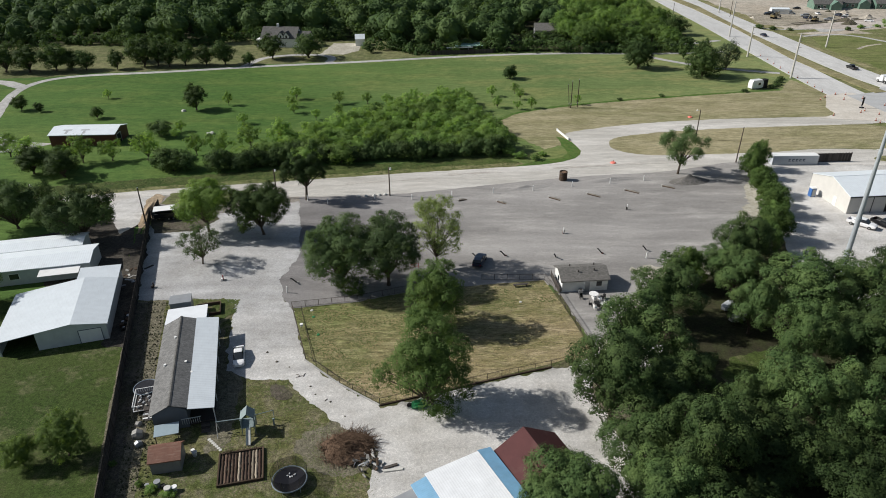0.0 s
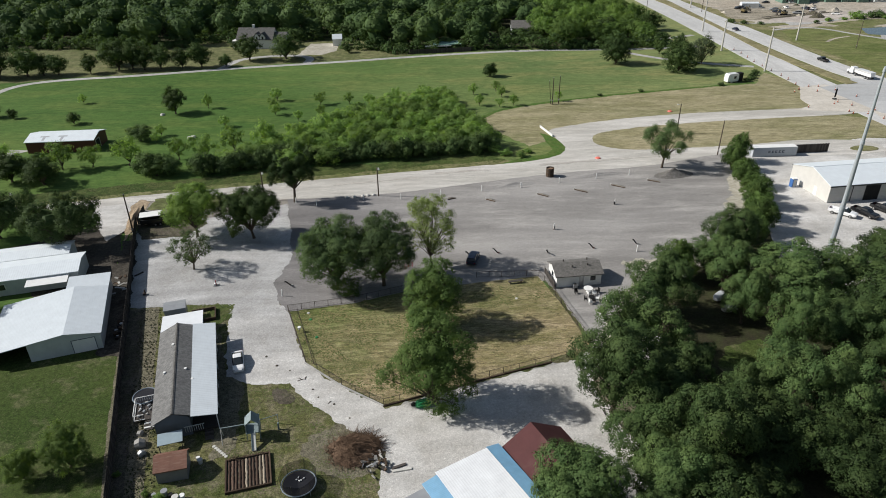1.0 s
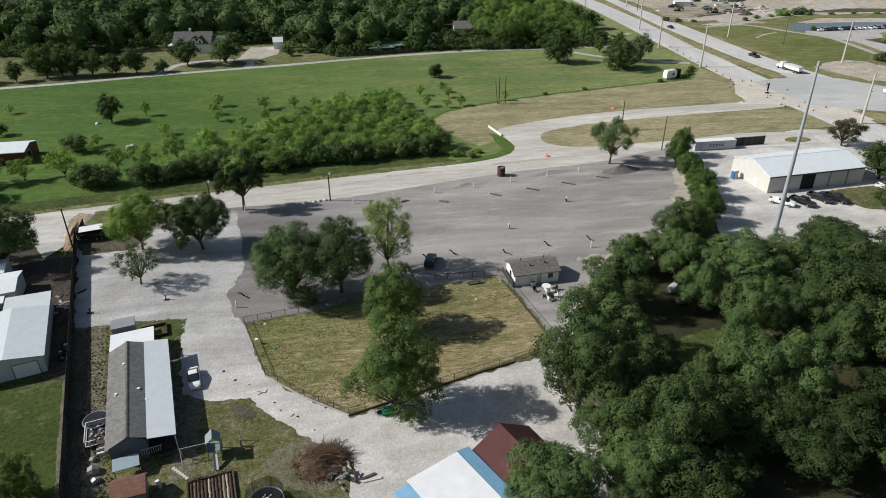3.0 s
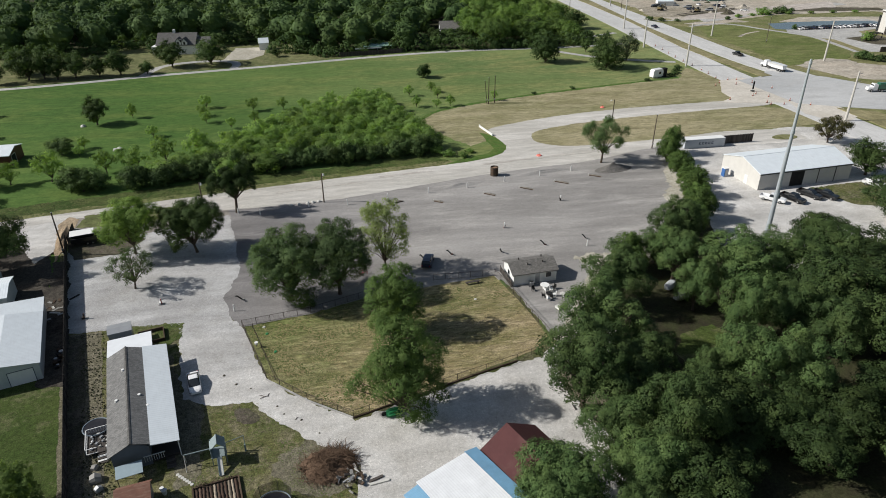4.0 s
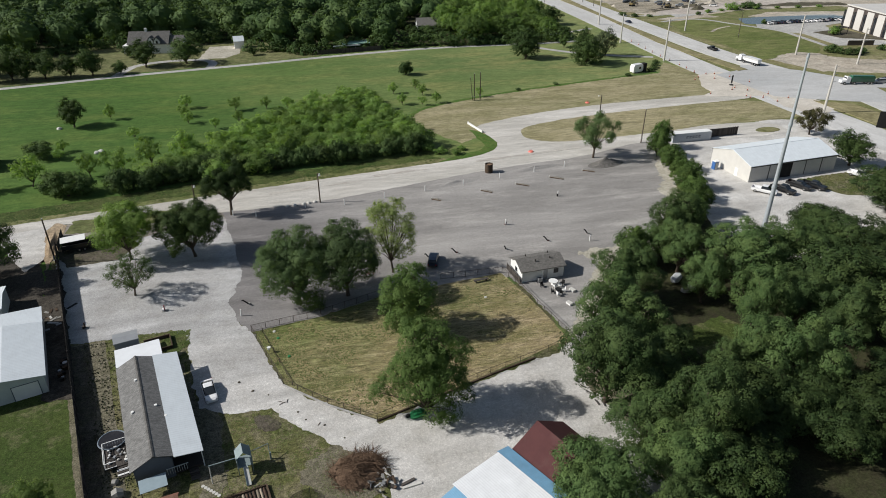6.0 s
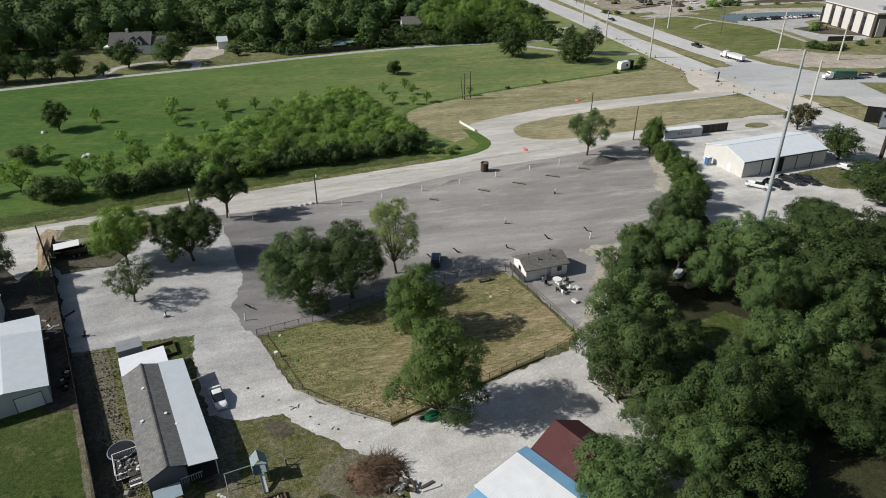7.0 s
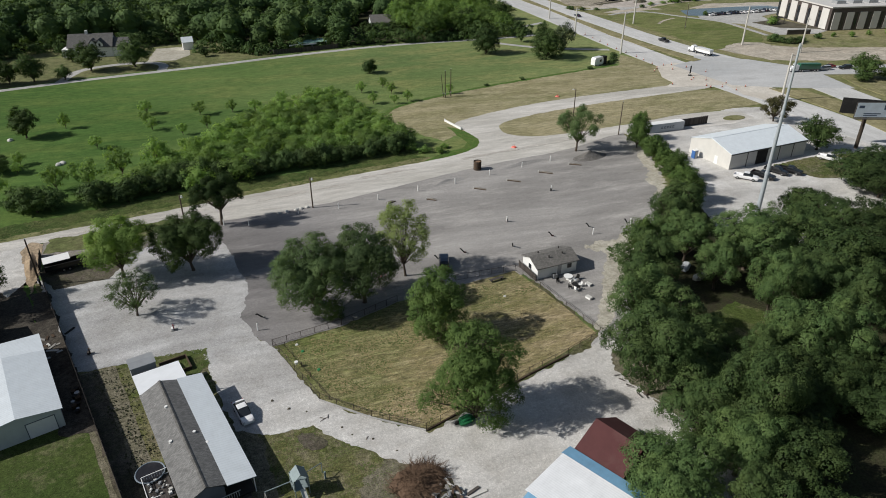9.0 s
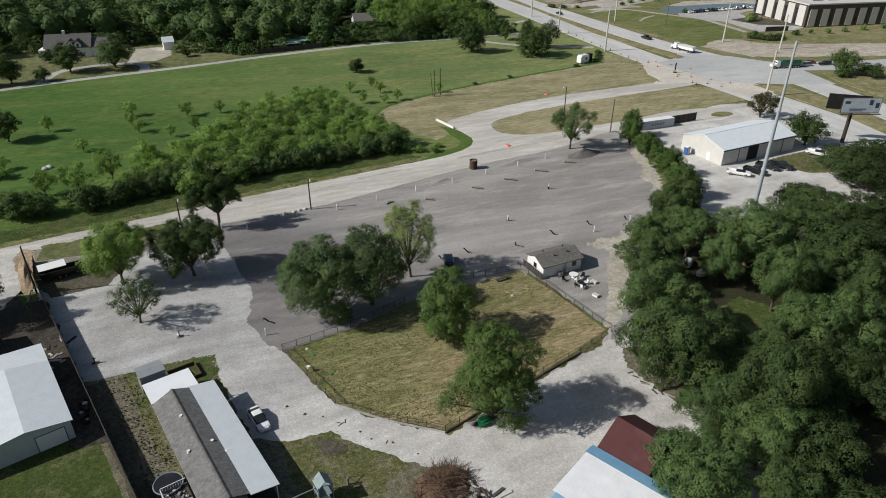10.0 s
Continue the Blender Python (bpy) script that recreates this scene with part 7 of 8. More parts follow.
def trampoline(x, y, r, label, netted=True):
    ob = thing("trampoline", pose(x, y, 0), label, "trampoline")
    part("mat", tube(B(), (0, 0, 0.8), (0, 0, 0.83), r * 0.93, r * 0.93, 36), MAT_BLACK, ob)
    part("rim", ring(B(), r, 0.82, 0.09), paint_mat("grey_blue_rim_pad", (0.2, 0.24, 0.28), 0.1), ob, "grey-blue padded rim")
    for k in range(6):
        a_ = k * math.pi / 3 + 0.3
        c_, s_ = math.cos(a_) * r, math.sin(a_) * r
        part("leg", tube(B(), (c_, s_, 0), (c_, s_, 0.8), 0.03, 0.03, 6), GALV, ob)
        if netted:
            part("net_pole", tube(B(), (c_, s_, 0.8), (c_ * 1.06, s_ * 1.06, 2.6), 0.03, 0.03, 6), DARK_TRIM, ob)
    if netted:
        bm_ = B()
        seg = 36
        lo_ = [bm_.verts.new((r * math.cos(2 * math.pi * i / seg), r * math.sin(2 * math.pi * i / seg), 0.85)) for i in range(seg)]
        hi_ = [bm_.verts.new((r * 1.05 * math.cos(2 * math.pi * i / seg), r * 1.05 * math.sin(2 * math.pi * i / seg), 2.55 - 0.2 * abs(math.sin(3 * (2 * math.pi * i / seg - 0.3))))) for i in range(seg)]
        for i in range(seg):
            bm_.faces.new([lo_[i], lo_[(i + 1) % seg], hi_[(i + 1) % seg], hi_[i]])
        part("net", bm_, NET, ob, "fine black safety net")
    return ob


trampoline(-20.0, 56.9, 2.1, "round black trampoline with safety net on grass")
for k in range(5):
    tagged(part("toy", tube(B(), (0, 0, 0), (0.18, 0.1, 0.06), 0.09, 0.06, 7), WHITE, None, place=pose(-20.4 + 0.25 * k, 57.3 + 0.3 * math.sin(k * 2.0), 0.9, 0, 0, k * 50)), "small white toy lying on the trampoline", "toy")
trampoline(-44.2, 74.6, 1.7, "small round trampoline beside the board fence", False)

# deck with white railing and clutter
dk = thing("side_deck", MH @ pose(-3.1, 4.6, 0), "small raised side deck with white railing", "deck")
for k in range(20):
    part("deck_board", mesh_of("deck_board", box(B(), 0, 0.14, 0, 4.0, 0.5, 0.55), WOOD), None, dk, place=Matrix.Translation((k * 0.15, 0, 0)))
for x0, x1, y0, y1 in ((0, 0.08, 0, 4), (0, 3.0, 3.92, 4.0), (0, 1.4, 0, 0.08)):
    part("hand_rail", box(B(), x0, x1, y0, y1, 1.42, 1.5), WHITE, dk)
    part("foot_rail", box(B(), x0, x1, y0, y1, 0.62, 0.68), WHITE, dk)
for k in range(14):
    part("baluster", box(B(), 0.02, 0.06, k * 0.3, k * 0.3 + 0.04, 0.55, 1.45), WHITE, dk)
for k in range(10):
    part("baluster", box(B(), k * 0.3, k * 0.3 + 0.04, 3.94, 3.98, 0.55, 1.45), WHITE, dk)
for k in range(5):
    part("step", box(B(), 1.3, 2.7, -0.35 - k * 0.32, -0.05 - k * 0.32, 0.38 - k * 0.09, 0.45 - k * 0.09), WHITE if k % 2 else WOOD, dk)
for k in range(22):
    s_ = jr.uniform(0.15, 0.45)
    m_ = MH @ pose(-3.0 + jr.uniform(0.4, 2.6), 4.6 + jr.uniform(0.5, 3.6), 0.55, 0, 0, jr.uniform(0, 90))
    tagged(part("storage_tub", box(B(), -s_ / 2, s_ / 2, -s_ / 2.6, s_ / 2.6, 0, s_ * 0.8), (WHITE, JUNK[0], JUNK[1], GREY_METAL)[k % 4], None, bevel=0.02, place=m_), "pale plastic tub standing on the deck", "tub", "deck clutter")
for i, (x_, y_, s_) in enumerate(((-2.0, 0.2, 1.3), (-1.7, -1.6, 0.9), (-2.2, 2.4, 0.8))):
    tagged(part("tarpaulin_mound", loft([(-s_ / 2, s_ * 0.4, s_ * 0.3, 0, s_ * 0.6), (0, s_ * 0.5, s_ * 0.35, 0, s_ * 0.8), (s_ / 2, s_ * 0.4, s_ * 0.25, 0, s_ * 0.5)]), (JUNK[1], GREY_METAL)[i % 2], None, place=MH @ pose(x_, y_, 0, 0, 0, 30 * i)), "small heap under a grey cover", "covered heap")

# end-wall things
tb = thing("leaning_sheet", MH @ pose(1.0, -1.5, 0), "pale blue sheet roof over a small store", "lean-to")
part("sheet", prism(B(), [(-0.9, 1.5), (0.9, 1.9), (0.9, 1.96), (-0.9, 1.56)], "x", -0.5, 2.6), paint_mat("pale_blue_sheet", (0.3, 0.38, 0.42), 0.08), tb)
for x in (-0.4, 2.4):
    for y in (-0.8, 0.8):
        part("post", box(B(), x, x + 0.08, y, y + 0.08, 0, 1.5), WOOD, tb)
ps = thing("porch_steps", MH @ pose(6.2, -1.6, 0), "small wooden porch steps with railing", "steps")
for k in range(5):
    part("step", box(B(), 0, 1.1, k * 0.3, k * 0.3 + 0.28, 0.05, 0.12 + k * 0.12), WOOD, ps)
for k in range(9):
    part("baluster", box(B(), -2.4 + k * 0.28, -2.35 + k * 0.28, 1.72, 1.77, 0.6, 1.5), OFFWHITE, ps)
part("hand_rail", box(B(), -2.5, 0.1, 1.7, 1.8, 1.5, 1.57), OFFWHITE, ps)
for k in range(7):
    f_ = k / 6
    tagged(part("stepping_stone", tube(B(), (0, 0, 0), (0, 0, 0.06), 0.24, 0.22, 8), JUNK[0], None, place=pose(-32.2 + 2.0 * f_, 64.6 - 1.9 * f_, 0.02)), "pale round stepping stone set in grass", "stepping stone", "garden path")
for i, (x_, y_) in enumerate(((-33.6, 62.3), (-33.2, 61.8), (-36.2, 56.9), (-35.4, 56.6), (-33.9, 56.2), (-34.6, 55.9), (-37.4, 56.7))):
    s_ = 0.55 + 0.15 * (i % 3)
    tagged(part("garden_pot", tube(B(), (0, 0, 0), (0, 0, s_), s_ * 0.36, s_ * 0.5, 10), (WHITE, JUNK[0], GREY_METAL, BLACK)[i % 4], None, place=pose(x_, y_, 0.0)), "plain garden pot beside the brown shed", "pot", "garden pots")
more_trees(bush_p, [(-36.8, 56.2, 0.8, 0.8), (-34.4, 55.6, 0.9, 0.7), (-43.2, 60.5, 0.5, 0.6), (-38.6, 57, 0.5, 0.7)], None, "small leafy shrub in the yard", "yard shrubs")

# playset
pl = thing("play_tower", pose(-27.2, 66.3, 0, 0, 0, 10), "grey-blue wooden play tower with slide and swing", "playset")
PLAY = paint_mat("grey_blue_playset", (0.21, 0.26, 0.265), 0.2)
for x in (-0.9, 0.8):
    for y in (-0.9, 0.8):
        part("post", box(B(), x, x + 0.1, y, y + 0.1, 0, 2.9), PLAY, pl)
part("platform", box(B(), -0.95, 0.95, -0.95, 0.95, 1.25, 1.35), PLAY, pl)
for s in (-1, 1):
    part("roof_slope", prism(B(), [(0, 3.5), (s * 0.95, 2.6), (s * 0.95, 2.67), (0, 3.58)], "y", -0.9, 0.9), PLAY, pl, "grey-blue plastic roof")
    part("side_panel", box(B(), s * 0.92 - 0.03, s * 0.92 + 0.03, -0.8, 0.8, 1.35, 2.1), PLAY, pl)
part("slide", prism(B(), [(-0.9, 1.35), (-3.0, 0.15), (-3.0, 0.08), (-0.9, 1.25)], "x", -0.25, 0.25), JUNK[0], pl, "pale plastic slide")
for x in (-0.3, 0.25):
    part("slide_edge", prism(B(), [(-0.9, 1.5), (-3.0, 0.3), (-3.0, 0.08), (-0.9, 1.25)], "x", x, x + 0.05), PLAY, pl)
part("swing_beam", box(B(), -4.2, -0.9, 0.0, 0.1, 2.1, 2.2), PLAY, pl)
for y in (-0.9, 0.95):
    part("swing_leg", tube(B(), (-4.1, y, 0), (-4.1, 0.05, 2.15), 0.05, 0.05, 6), JUNK[0], pl)
for x in (-3.3, -2.2):
    part("swing_seat", box(B(), x - 0.22, x + 0.22, -0.08, 0.12, 0.5, 0.54), BLACK, pl)
    for dx in (-0.2, 0.2):
        part("swing_rope", tube(B(), (x + dx, 0.02, 0.54), (x + dx, 0.05, 2.12), 0.012, 0.012, 4), DARK_TRIM, pl)
part("climbing_bar", tube(B(), (0.9, 0.6, 2.0), (3.2, 1.4, 1.7), 0.05, 0.05, 6), PLAY, pl)
part("climbing_post", box(B(), 3.1, 3.3, 0.2, 0.4, 0, 1.2), PLAY, pl)
part("climbing_post", tube(B(), (3.2, 1.4, 0), (3.2, 1.4, 1.75), 0.05, 0.05, 6), PLAY, pl)

# pasture things
GREENP = paint_mat("green_plastic", (0.025, 0.2, 0.075), 0.1, 1.0, 0.4)
gm = thing("green_wading_tub", pose(-4.3, 70.4, 0, 0, 0, 12), "shiny green plastic tub beside the pasture fence", "tub")
part("hull", loft([(-1.1, 0.35, 0.5, 0.0, 0.45), (-0.6, 0.55, 0.75, 0.0, 0.62), (0.6, 0.55, 0.75, 0.0, 0.62), (1.1, 0.35, 0.5, 0.0, 0.5)]), GREENP, gm)
part("lid", loft([(-0.7, 0.4, 0.3, 0.6, 0.8), (0.5, 0.4, 0.3, 0.6, 0.85)]), GREENP, gm)
part("wheel", TYRE, None, gm, place=pose(-1.35, 0.3, 0.3))
for i, (x_, y_) in enumerate(((-23.4, 95.2), (-22.8, 93.2), (-21.2, 88), (13.3, 96.9))):
    tagged(part("plastic_saucer", tube(B(), (0, 0, 0), (0, 0, 0.12), 0.27, 0.22, 10), GREENP if i % 3 else JUNK[0], None, place=pose(x_, y_, 0.05)), "small pale green plastic tub in the grass", "tub", "pasture tubs")
pb = thing("picnic_bench", pose(14.0, 102.2, 0.05, 0, 0, 8), "weathered low wooden bench in shade", "bench")
part("seat", box(B(), -1.4, 1.4, -0.28, 0.28, 0.42, 0.5), WOOD, pb)
for x in (-1.1, 1.0):
    part("leg", box(B(), x, x + 0.1, -0.25, 0.25, 0, 0.42), WOOD, pb)
rf = thing("red_chair_frame", pose(-6.4, 109.0, 0, 0, 0, 25), "small red metal frame under trees", "frame")
for p_, q_ in (((0, 0, 0), (0, 0, 1.1)), ((1.6, 0, 0), (1.6, 0, 1.1)), ((0, 0, 1.1), (1.6, 0, 1.1)), ((0, 0, 0.5), (1.6, 0, 0.5)), ((0.8, 0.6, 0), (0.8, 0, 1.1))):
    part("bar", tube(B(), p_, q_, 0.06, 0.06, 6), CAR_RED, rf)
hg = thing("feed_post", pose(-24.2, 89.8, 0), "white plastic feeder on a short post", "feeder")
part("post", tube(B(), (0, 0, 0), (0, 0, 0.7), 0.04, 0.04, 6), WOOD, hg)
part("tub", tube(B(), (0, 0, 0.6), (0, 0, 1.0), 0.22, 0.3, 9), WHITE, hg)

# hook-up posts in the lot: upright white stakes with a dark foot, and leaning black pipes
RED_FOOT = paint_mat("rusty_red_fitting", (0.11, 0.05, 0.04), 0.2, 3.0, 0.7)


def hookup(x, y, tall, foot):
    ob = thing("hookup_post", pose(x, y, 0.03, 2 * math.sin(x), 2 * math.cos(x), x * 31), "slim white service stake standing in gravel", "post", "service posts")
    part("post", tube(B(), (0, 0, -0.1), (0, 0, tall), 0.11, 0.1, 8), WHITE, ob)
    part("cap", tube(B(), (0, 0, tall), (0, 0, tall + 0.08), 0.13, 0.08, 8), WHITE, ob)
    if foot:
        part("foot_sleeve", tube(B(), (0.05, 0, -0.05), (0.12, 0, tall * 0.5), 0.19, 0.15, 8), foot, ob)
        part("socket_box", box(B(), -0.2, 0.2, -0.24, -0.1, tall * 0.3, tall * 0.55), BLACK, ob, bevel=0.02)


def leaning_pipe(x, y, l_, turn, red):
    ob = thing("leaning_pipe", pose(x, y, 0.03, 0, 0, turn), "black service pipe leaning out of the gravel", "pipe", "leaning pipes")
    part("pipe", tube(B(), (0, 0, -0.1), (-l_ * 0.62, 0, l_ * 0.72), 0.13, 0.11, 8), BLACK, ob)
    part("elbow", tube(B(), (-l_ * 0.62, 0, l_ * 0.72), (-l_ * 0.8, 0, l_ * 0.74), 0.13, 0.1, 8), BLACK, ob)
    part("collar", tube(B(), (0, 0, -0.02), (0, 0, 0.14), 0.3, 0.24, 10), RED_FOOT if red else JUNK[1], ob)


for x, y, f_ in ((-31.8, 142.3, None), (-26.8, 140.4, None), (-15.9, 142.8, None), (-7, 142.3, None), (2.5, 143.8, None), (12.6, 145.4, None), (22.5, 146.6, None), (32.5, 148.8, None), (42.3, 150.6, None), (51.3, 152.2, None), (42.4, 134.9, BLACK), (25.7, 123.4, RED_FOOT), (40.2, 112.2, None), (50.2, 113.6, None), (-28.8, 101.2, None)):
    hookup(x, y, 1.3, f_)
for x, y, t_, r_ in ((22.4, 113.2, 60, False), (32, 114.4, 10, True), (41.3, 115.5, 20, False), (50, 114.6, 25, False), (6.6, 113.6, 40, False), (12.4, 114, 15, True), (-27.6, 104.8, 30, False)):
    leaning_pipe(x, y, 1.6, t_, r_)
tagged(part("thin_mast", tube(B(), (0, 0, -0.1), (0.05, 0, 3.6), 0.07, 0.05, 8), POLEWOOD, None, place=pose(49.7, 109, 0.04)), "thin dark bare mast at the lot corner", "mast")
for i, (x, y, a_, l_) in enumerate(((5, 141.2, 20, 2.2), (14, 139.5, -35, 2.4), (26.8, 141.3, -38, 3.0), (36.5, 143, -36, 3.4), (46.2, 145, -36, 3.6), (56, 147.4, -32, 3.2))):
    lp = thing("dug_pipe", pose(x, y, 0.04, 0, 0, a_), "dark pipe half dug into the gravel lot", "pipe", "loose pipes")
    part("pipe", tube(B(), (-l_ / 2, 0, 0.12), (l_ / 2, 0, 0.06), 0.12, 0.12, 8), WOOD_DARK, lp)
    part("riser", tube(B(), (-l_ / 2, 0, -0.05), (-l_ / 2, 0, 0.5), 0.13, 0.11, 8), JUNK[0], lp, "pale pipe end")
    bm = B()
    bmesh.ops.create_grid(bm, x_segments=14, y_segments=8, size=1)
    for v in bm.verts:
        q = min(1, v.co.length)
        v.co = Vector((v.co.x * l_ * 0.6, v.co.y * 0.7 + 0.55, (1 - q) * 0.3 * (1 + 0.8 * noise.noise(Vector((v.co.x * 3 + i * 5, v.co.y * 3, 2)))) - 0.03))
    part("spoil", bm, EARTH, lp)
bn = thing("wire_bin", pose(31.0, 153.2, 0.05), "tall dark brown slatted bin at the roadside", "bin")
for k in range(16):
    a_ = k * math.pi / 8
    part("slat", mesh_of("slat", box(B(), -0.16, 0.16, -0.03, 0.03, 0, 2.3), WOOD_DARK), None, bn, place=pose(0.95 * math.cos(a_), 0.95 * math.sin(a_), 0, 0, 0, math.degrees(a_) + 90))
for z in (0.3, 1.2, 2.0):
    part("hoop", ring(B(), 1.0, z, 0.04, 20), DARK_TRIM, bn)
part("fill", tube(B(), (0, 0, 0), (0, 0, 2.0), 0.88, 0.85, 16), BRUSH, bn)
mbx = thing("dark_bin", pose(-57.4, 146.0, 0.05, 0, 0, 10), "dark wheeled bin beside the street", "bin")
part("body", box(B(), -0.6, 0.6, -0.4, 0.4, 0, 1.1), BLACK, mbx, bevel=0.05)
part("lid", box(B(), -0.65, 0.65, -0.45, 0.45, 1.1, 1.2), DARK_TRIM, mbx)
gd = thing("guard_rail", pose(37.2, 188.0, 0, 0, 0, 102), "white painted bridge guard rail", "guard rail")
part("wall", box(B(), -4.6, 4.6, -0.12, 0.12, 0, 0.65), WHITE, gd)
for x in (-4.7, 4.4):
    part("end_post", box(B(), x, x + 0.3, -0.18, 0.18, 0, 0.8), WHITE, gd)
for i, (x, y) in enumerate(((-18.2, 144.4), (-16.2, 144.6), (-15, 144.9), (-20, 144.2), (-13.6, 145.2), (-70.2, 192.6), (-69.4, 193.4), (-86, 218))):
    bm = B()
    bmesh.ops.create_icosphere(bm, subdivisions=2, radius=0.5)
    for v in bm.verts:
        v.co *= 1 + 0.3 * noise.noise(v.co * 2 + Vector((i, 0, 0)))
        v.co.z *= 0.7
    tagged(part("boulder", bm, JUNK[0], None, place=pose(x, y, 0.15, 0, 0, 40 * i) @ Matrix.Scale(1.6 if i > 4 else 0.9, 4)), "pale limestone boulder on the ground", "boulder", "boulders")

# patio of the little house
rt = thing("patio_table", pose(26.6, 98.2, 0.05), "round white patio table", "table")
part("tabletop", tube(B(), (0, 0, 0.7), (0, 0, 0.75), 0.85, 0.85, 20), WHITE, rt)
part("pedestal", tube(B(), (0, 0, 0), (0, 0, 0.7), 0.09, 0.07, 8), WHITE, rt)
part("foot", tube(B(), (0, 0, 0), (0, 0, 0.05), 0.4, 0.35, 12), WHITE, rt)


def patio_chair(x, y, turn, mat_, label):
    ob = thing("patio_chair", pose(x, y, 0.05, 0, 0, turn), label, "chair", "patio chairs")
    part("seat", box(B(), -0.28, 0.28, -0.28, 0.28, 0.4, 0.46), mat_, ob)
    part("backrest", box(B(), -0.28, 0.28, 0.24, 0.3, 0.46, 1.0), mat_, ob)
    for sx in (-0.26, 0.2):
        for sy in (-0.26, 0.2):
            part("leg", box(B(), sx, sx + 0.06, sy, sy + 0.06, 0, 0.4), mat_, ob)
        part("armrest", box(B(), sx, sx + 0.06, -0.28, 0.28, 0.62, 0.67), mat_, ob)


for x, y, t_, m_, l_ in ((27.4, 96.9, 30, WHITE, "white"), (26.4, 96.9, 200, WHITE, "white"), (25.4, 95.3, 80, BLACK, "dark"), (26.7, 94.6, 150, BLACK, "dark"), (27.5, 95.3, 260, WHITE, "white"), (24.3, 97.7, 10, BLACK, "dark"), (26.0, 94.2, 100, WHITE, "white"), (28.2, 97.6, 300, BLACK, "dark")):
    patio_chair(x, y, t_, m_, l_ + " plastic patio chair on gravel")
fp = thing("fire_pit", pose(26.6, 95.8, 0.05), "low dark round fire pit between chairs", "fire pit")
part("bowl", tube(B(), (0, 0, 0.2), (0, 0, 0.45), 0.35, 0.55, 14), BLACK, fp)
for k in range(3):
    part("leg", tube(B(), (0.4 * math.cos(k * 2.1), 0.4 * math.sin(k * 2.1), 0), (0.3 * math.cos(k * 2.1), 0.3 * math.sin(k * 2.1), 0.25), 0.03, 0.03, 5), BLACK, fp)
for x, y in ((29.1, 95.2), (26.9, 91.3)):
    wbx = thing("white_box", pose(x, y, 0.05, 0, 0, 20), "white plastic box lying on gravel", "box")
    part("body", box(B(), -0.35, 0.35, -0.55, 0.55, 0, 0.35), WHITE, wbx, bevel=0.03)
    part("lid", box(B(), -0.37, 0.37, -0.57, 0.57, 0.35, 0.42), JUNK[0], wbx)
ac = thing("cooling_unit", pose(24.5, 99.5, 0.05), "grey outdoor cooling unit against the wall", "cooling unit")
part("case", box(B(), -0.4, 0.4, -0.35, 0.35, 0, 0.85), GREY_METAL, ac, bevel=0.03)
part("grille", tube(B(), (0, 0, 0.85), (0, 0, 0.88), 0.3, 0.3, 12), DARK_TRIM, ac)
for x, y in ((3.2, 1.6), (6.2, 1.8), (2.2, 3.8), (6.8, 4.0)):
    part("roof_vent", tube(B(), (x, y, 2.9), (x, y, 3.85 - abs(y - 2.7) * 0.2), 0.12, 0.12, 8), DARK_TRIM, lh)

# posts and a hydrant in the pale gravel
for x, y, c_ in ((-41.7, 105.9, CAR_RED), (-53.9, 103.6, WOOD_DARK)):
    hp = thing("water_stand", pose(x, y, 0.05), "short water standpipe in pale gravel", "standpipe")
    part("pipe", box(B(), -0.09, 0.09, -0.09, 0.09, 0, 1.1), c_, hp)
    part("tap", box(B(), -0.06, 0.3, -0.05, 0.05, 0.85, 0.95), STEEL, hp)
    part("slab", box(B(), -0.5, 0.5, -0.4, 0.4, 0.0, 0.08), JUNK[1], hp)
    part("cover", box(B(), -0.35, -0.05, -0.3, 0.3, 0.1, 0.5), WHITE if c_ is CAR_RED else WOOD, hp)
pf2 = thing("raised_planter", MH @ pose(4.0, 27.6, 0), "dark timber planter frame behind the addition", "planter")
for x0, x1, y0, y1 in ((0, 4.0, 3.4, 3.55), (3.85, 4.0, 0, 3.4), (0, 3.85, 0, 0.12)):
    part("frame_timber", box(B(), x0, x1, y0, y1, 0, 0.6), WOOD_DARK, pf2)

# loose sticks and clods on the drive
for k, (x_, y_, l_, t_) in enumerate(((-22.3, 77.3, 0.7, 20), (-21.7, 77.7, 0.45, 75), (-22.7, 77.6, 0.4, -30), (-17.6, 72.0, 0.4, 50))):
    tagged(part("stick", tube(tube(B(), (-l_, 0, 0.04), (0, 0.1, 0.07), 0.03, 0.05, 6), (0, 0.1, 0.07), (l_ * 0.8, 0.02, 0.04), 0.05, 0.02, 6), WOOD_DARK, None, place=pose(x_, y_, 0.04, 0, 0, t_)), "short dark stick lying on the pale drive", "stick", "drive litter")
for k, (x_, y_) in enumerate(((-24.4, 79.6), (-20.4, 75.0), (-28.6, 83.4), (-14.6, 68.6), (-17.0, 71.6), (-26.6, 81.0), (-19.4, 73.2))):
    bm = B()
    bmesh.ops.create_icosphere(bm, subdivisions=2, radius=0.13 + 0.04 * (k % 3))
    for v in bm.verts:
        v.co *= 1 + 0.5 * noise.noise(v.co * 6 + Vector((k, 0, 0)))
        v.co.z *= 0.5
    tagged(part("clod", bm, DIRT, None, place=pose(x_, y_, 0.08)), "small dark clod of earth on the drive", "clod", "drive litter")

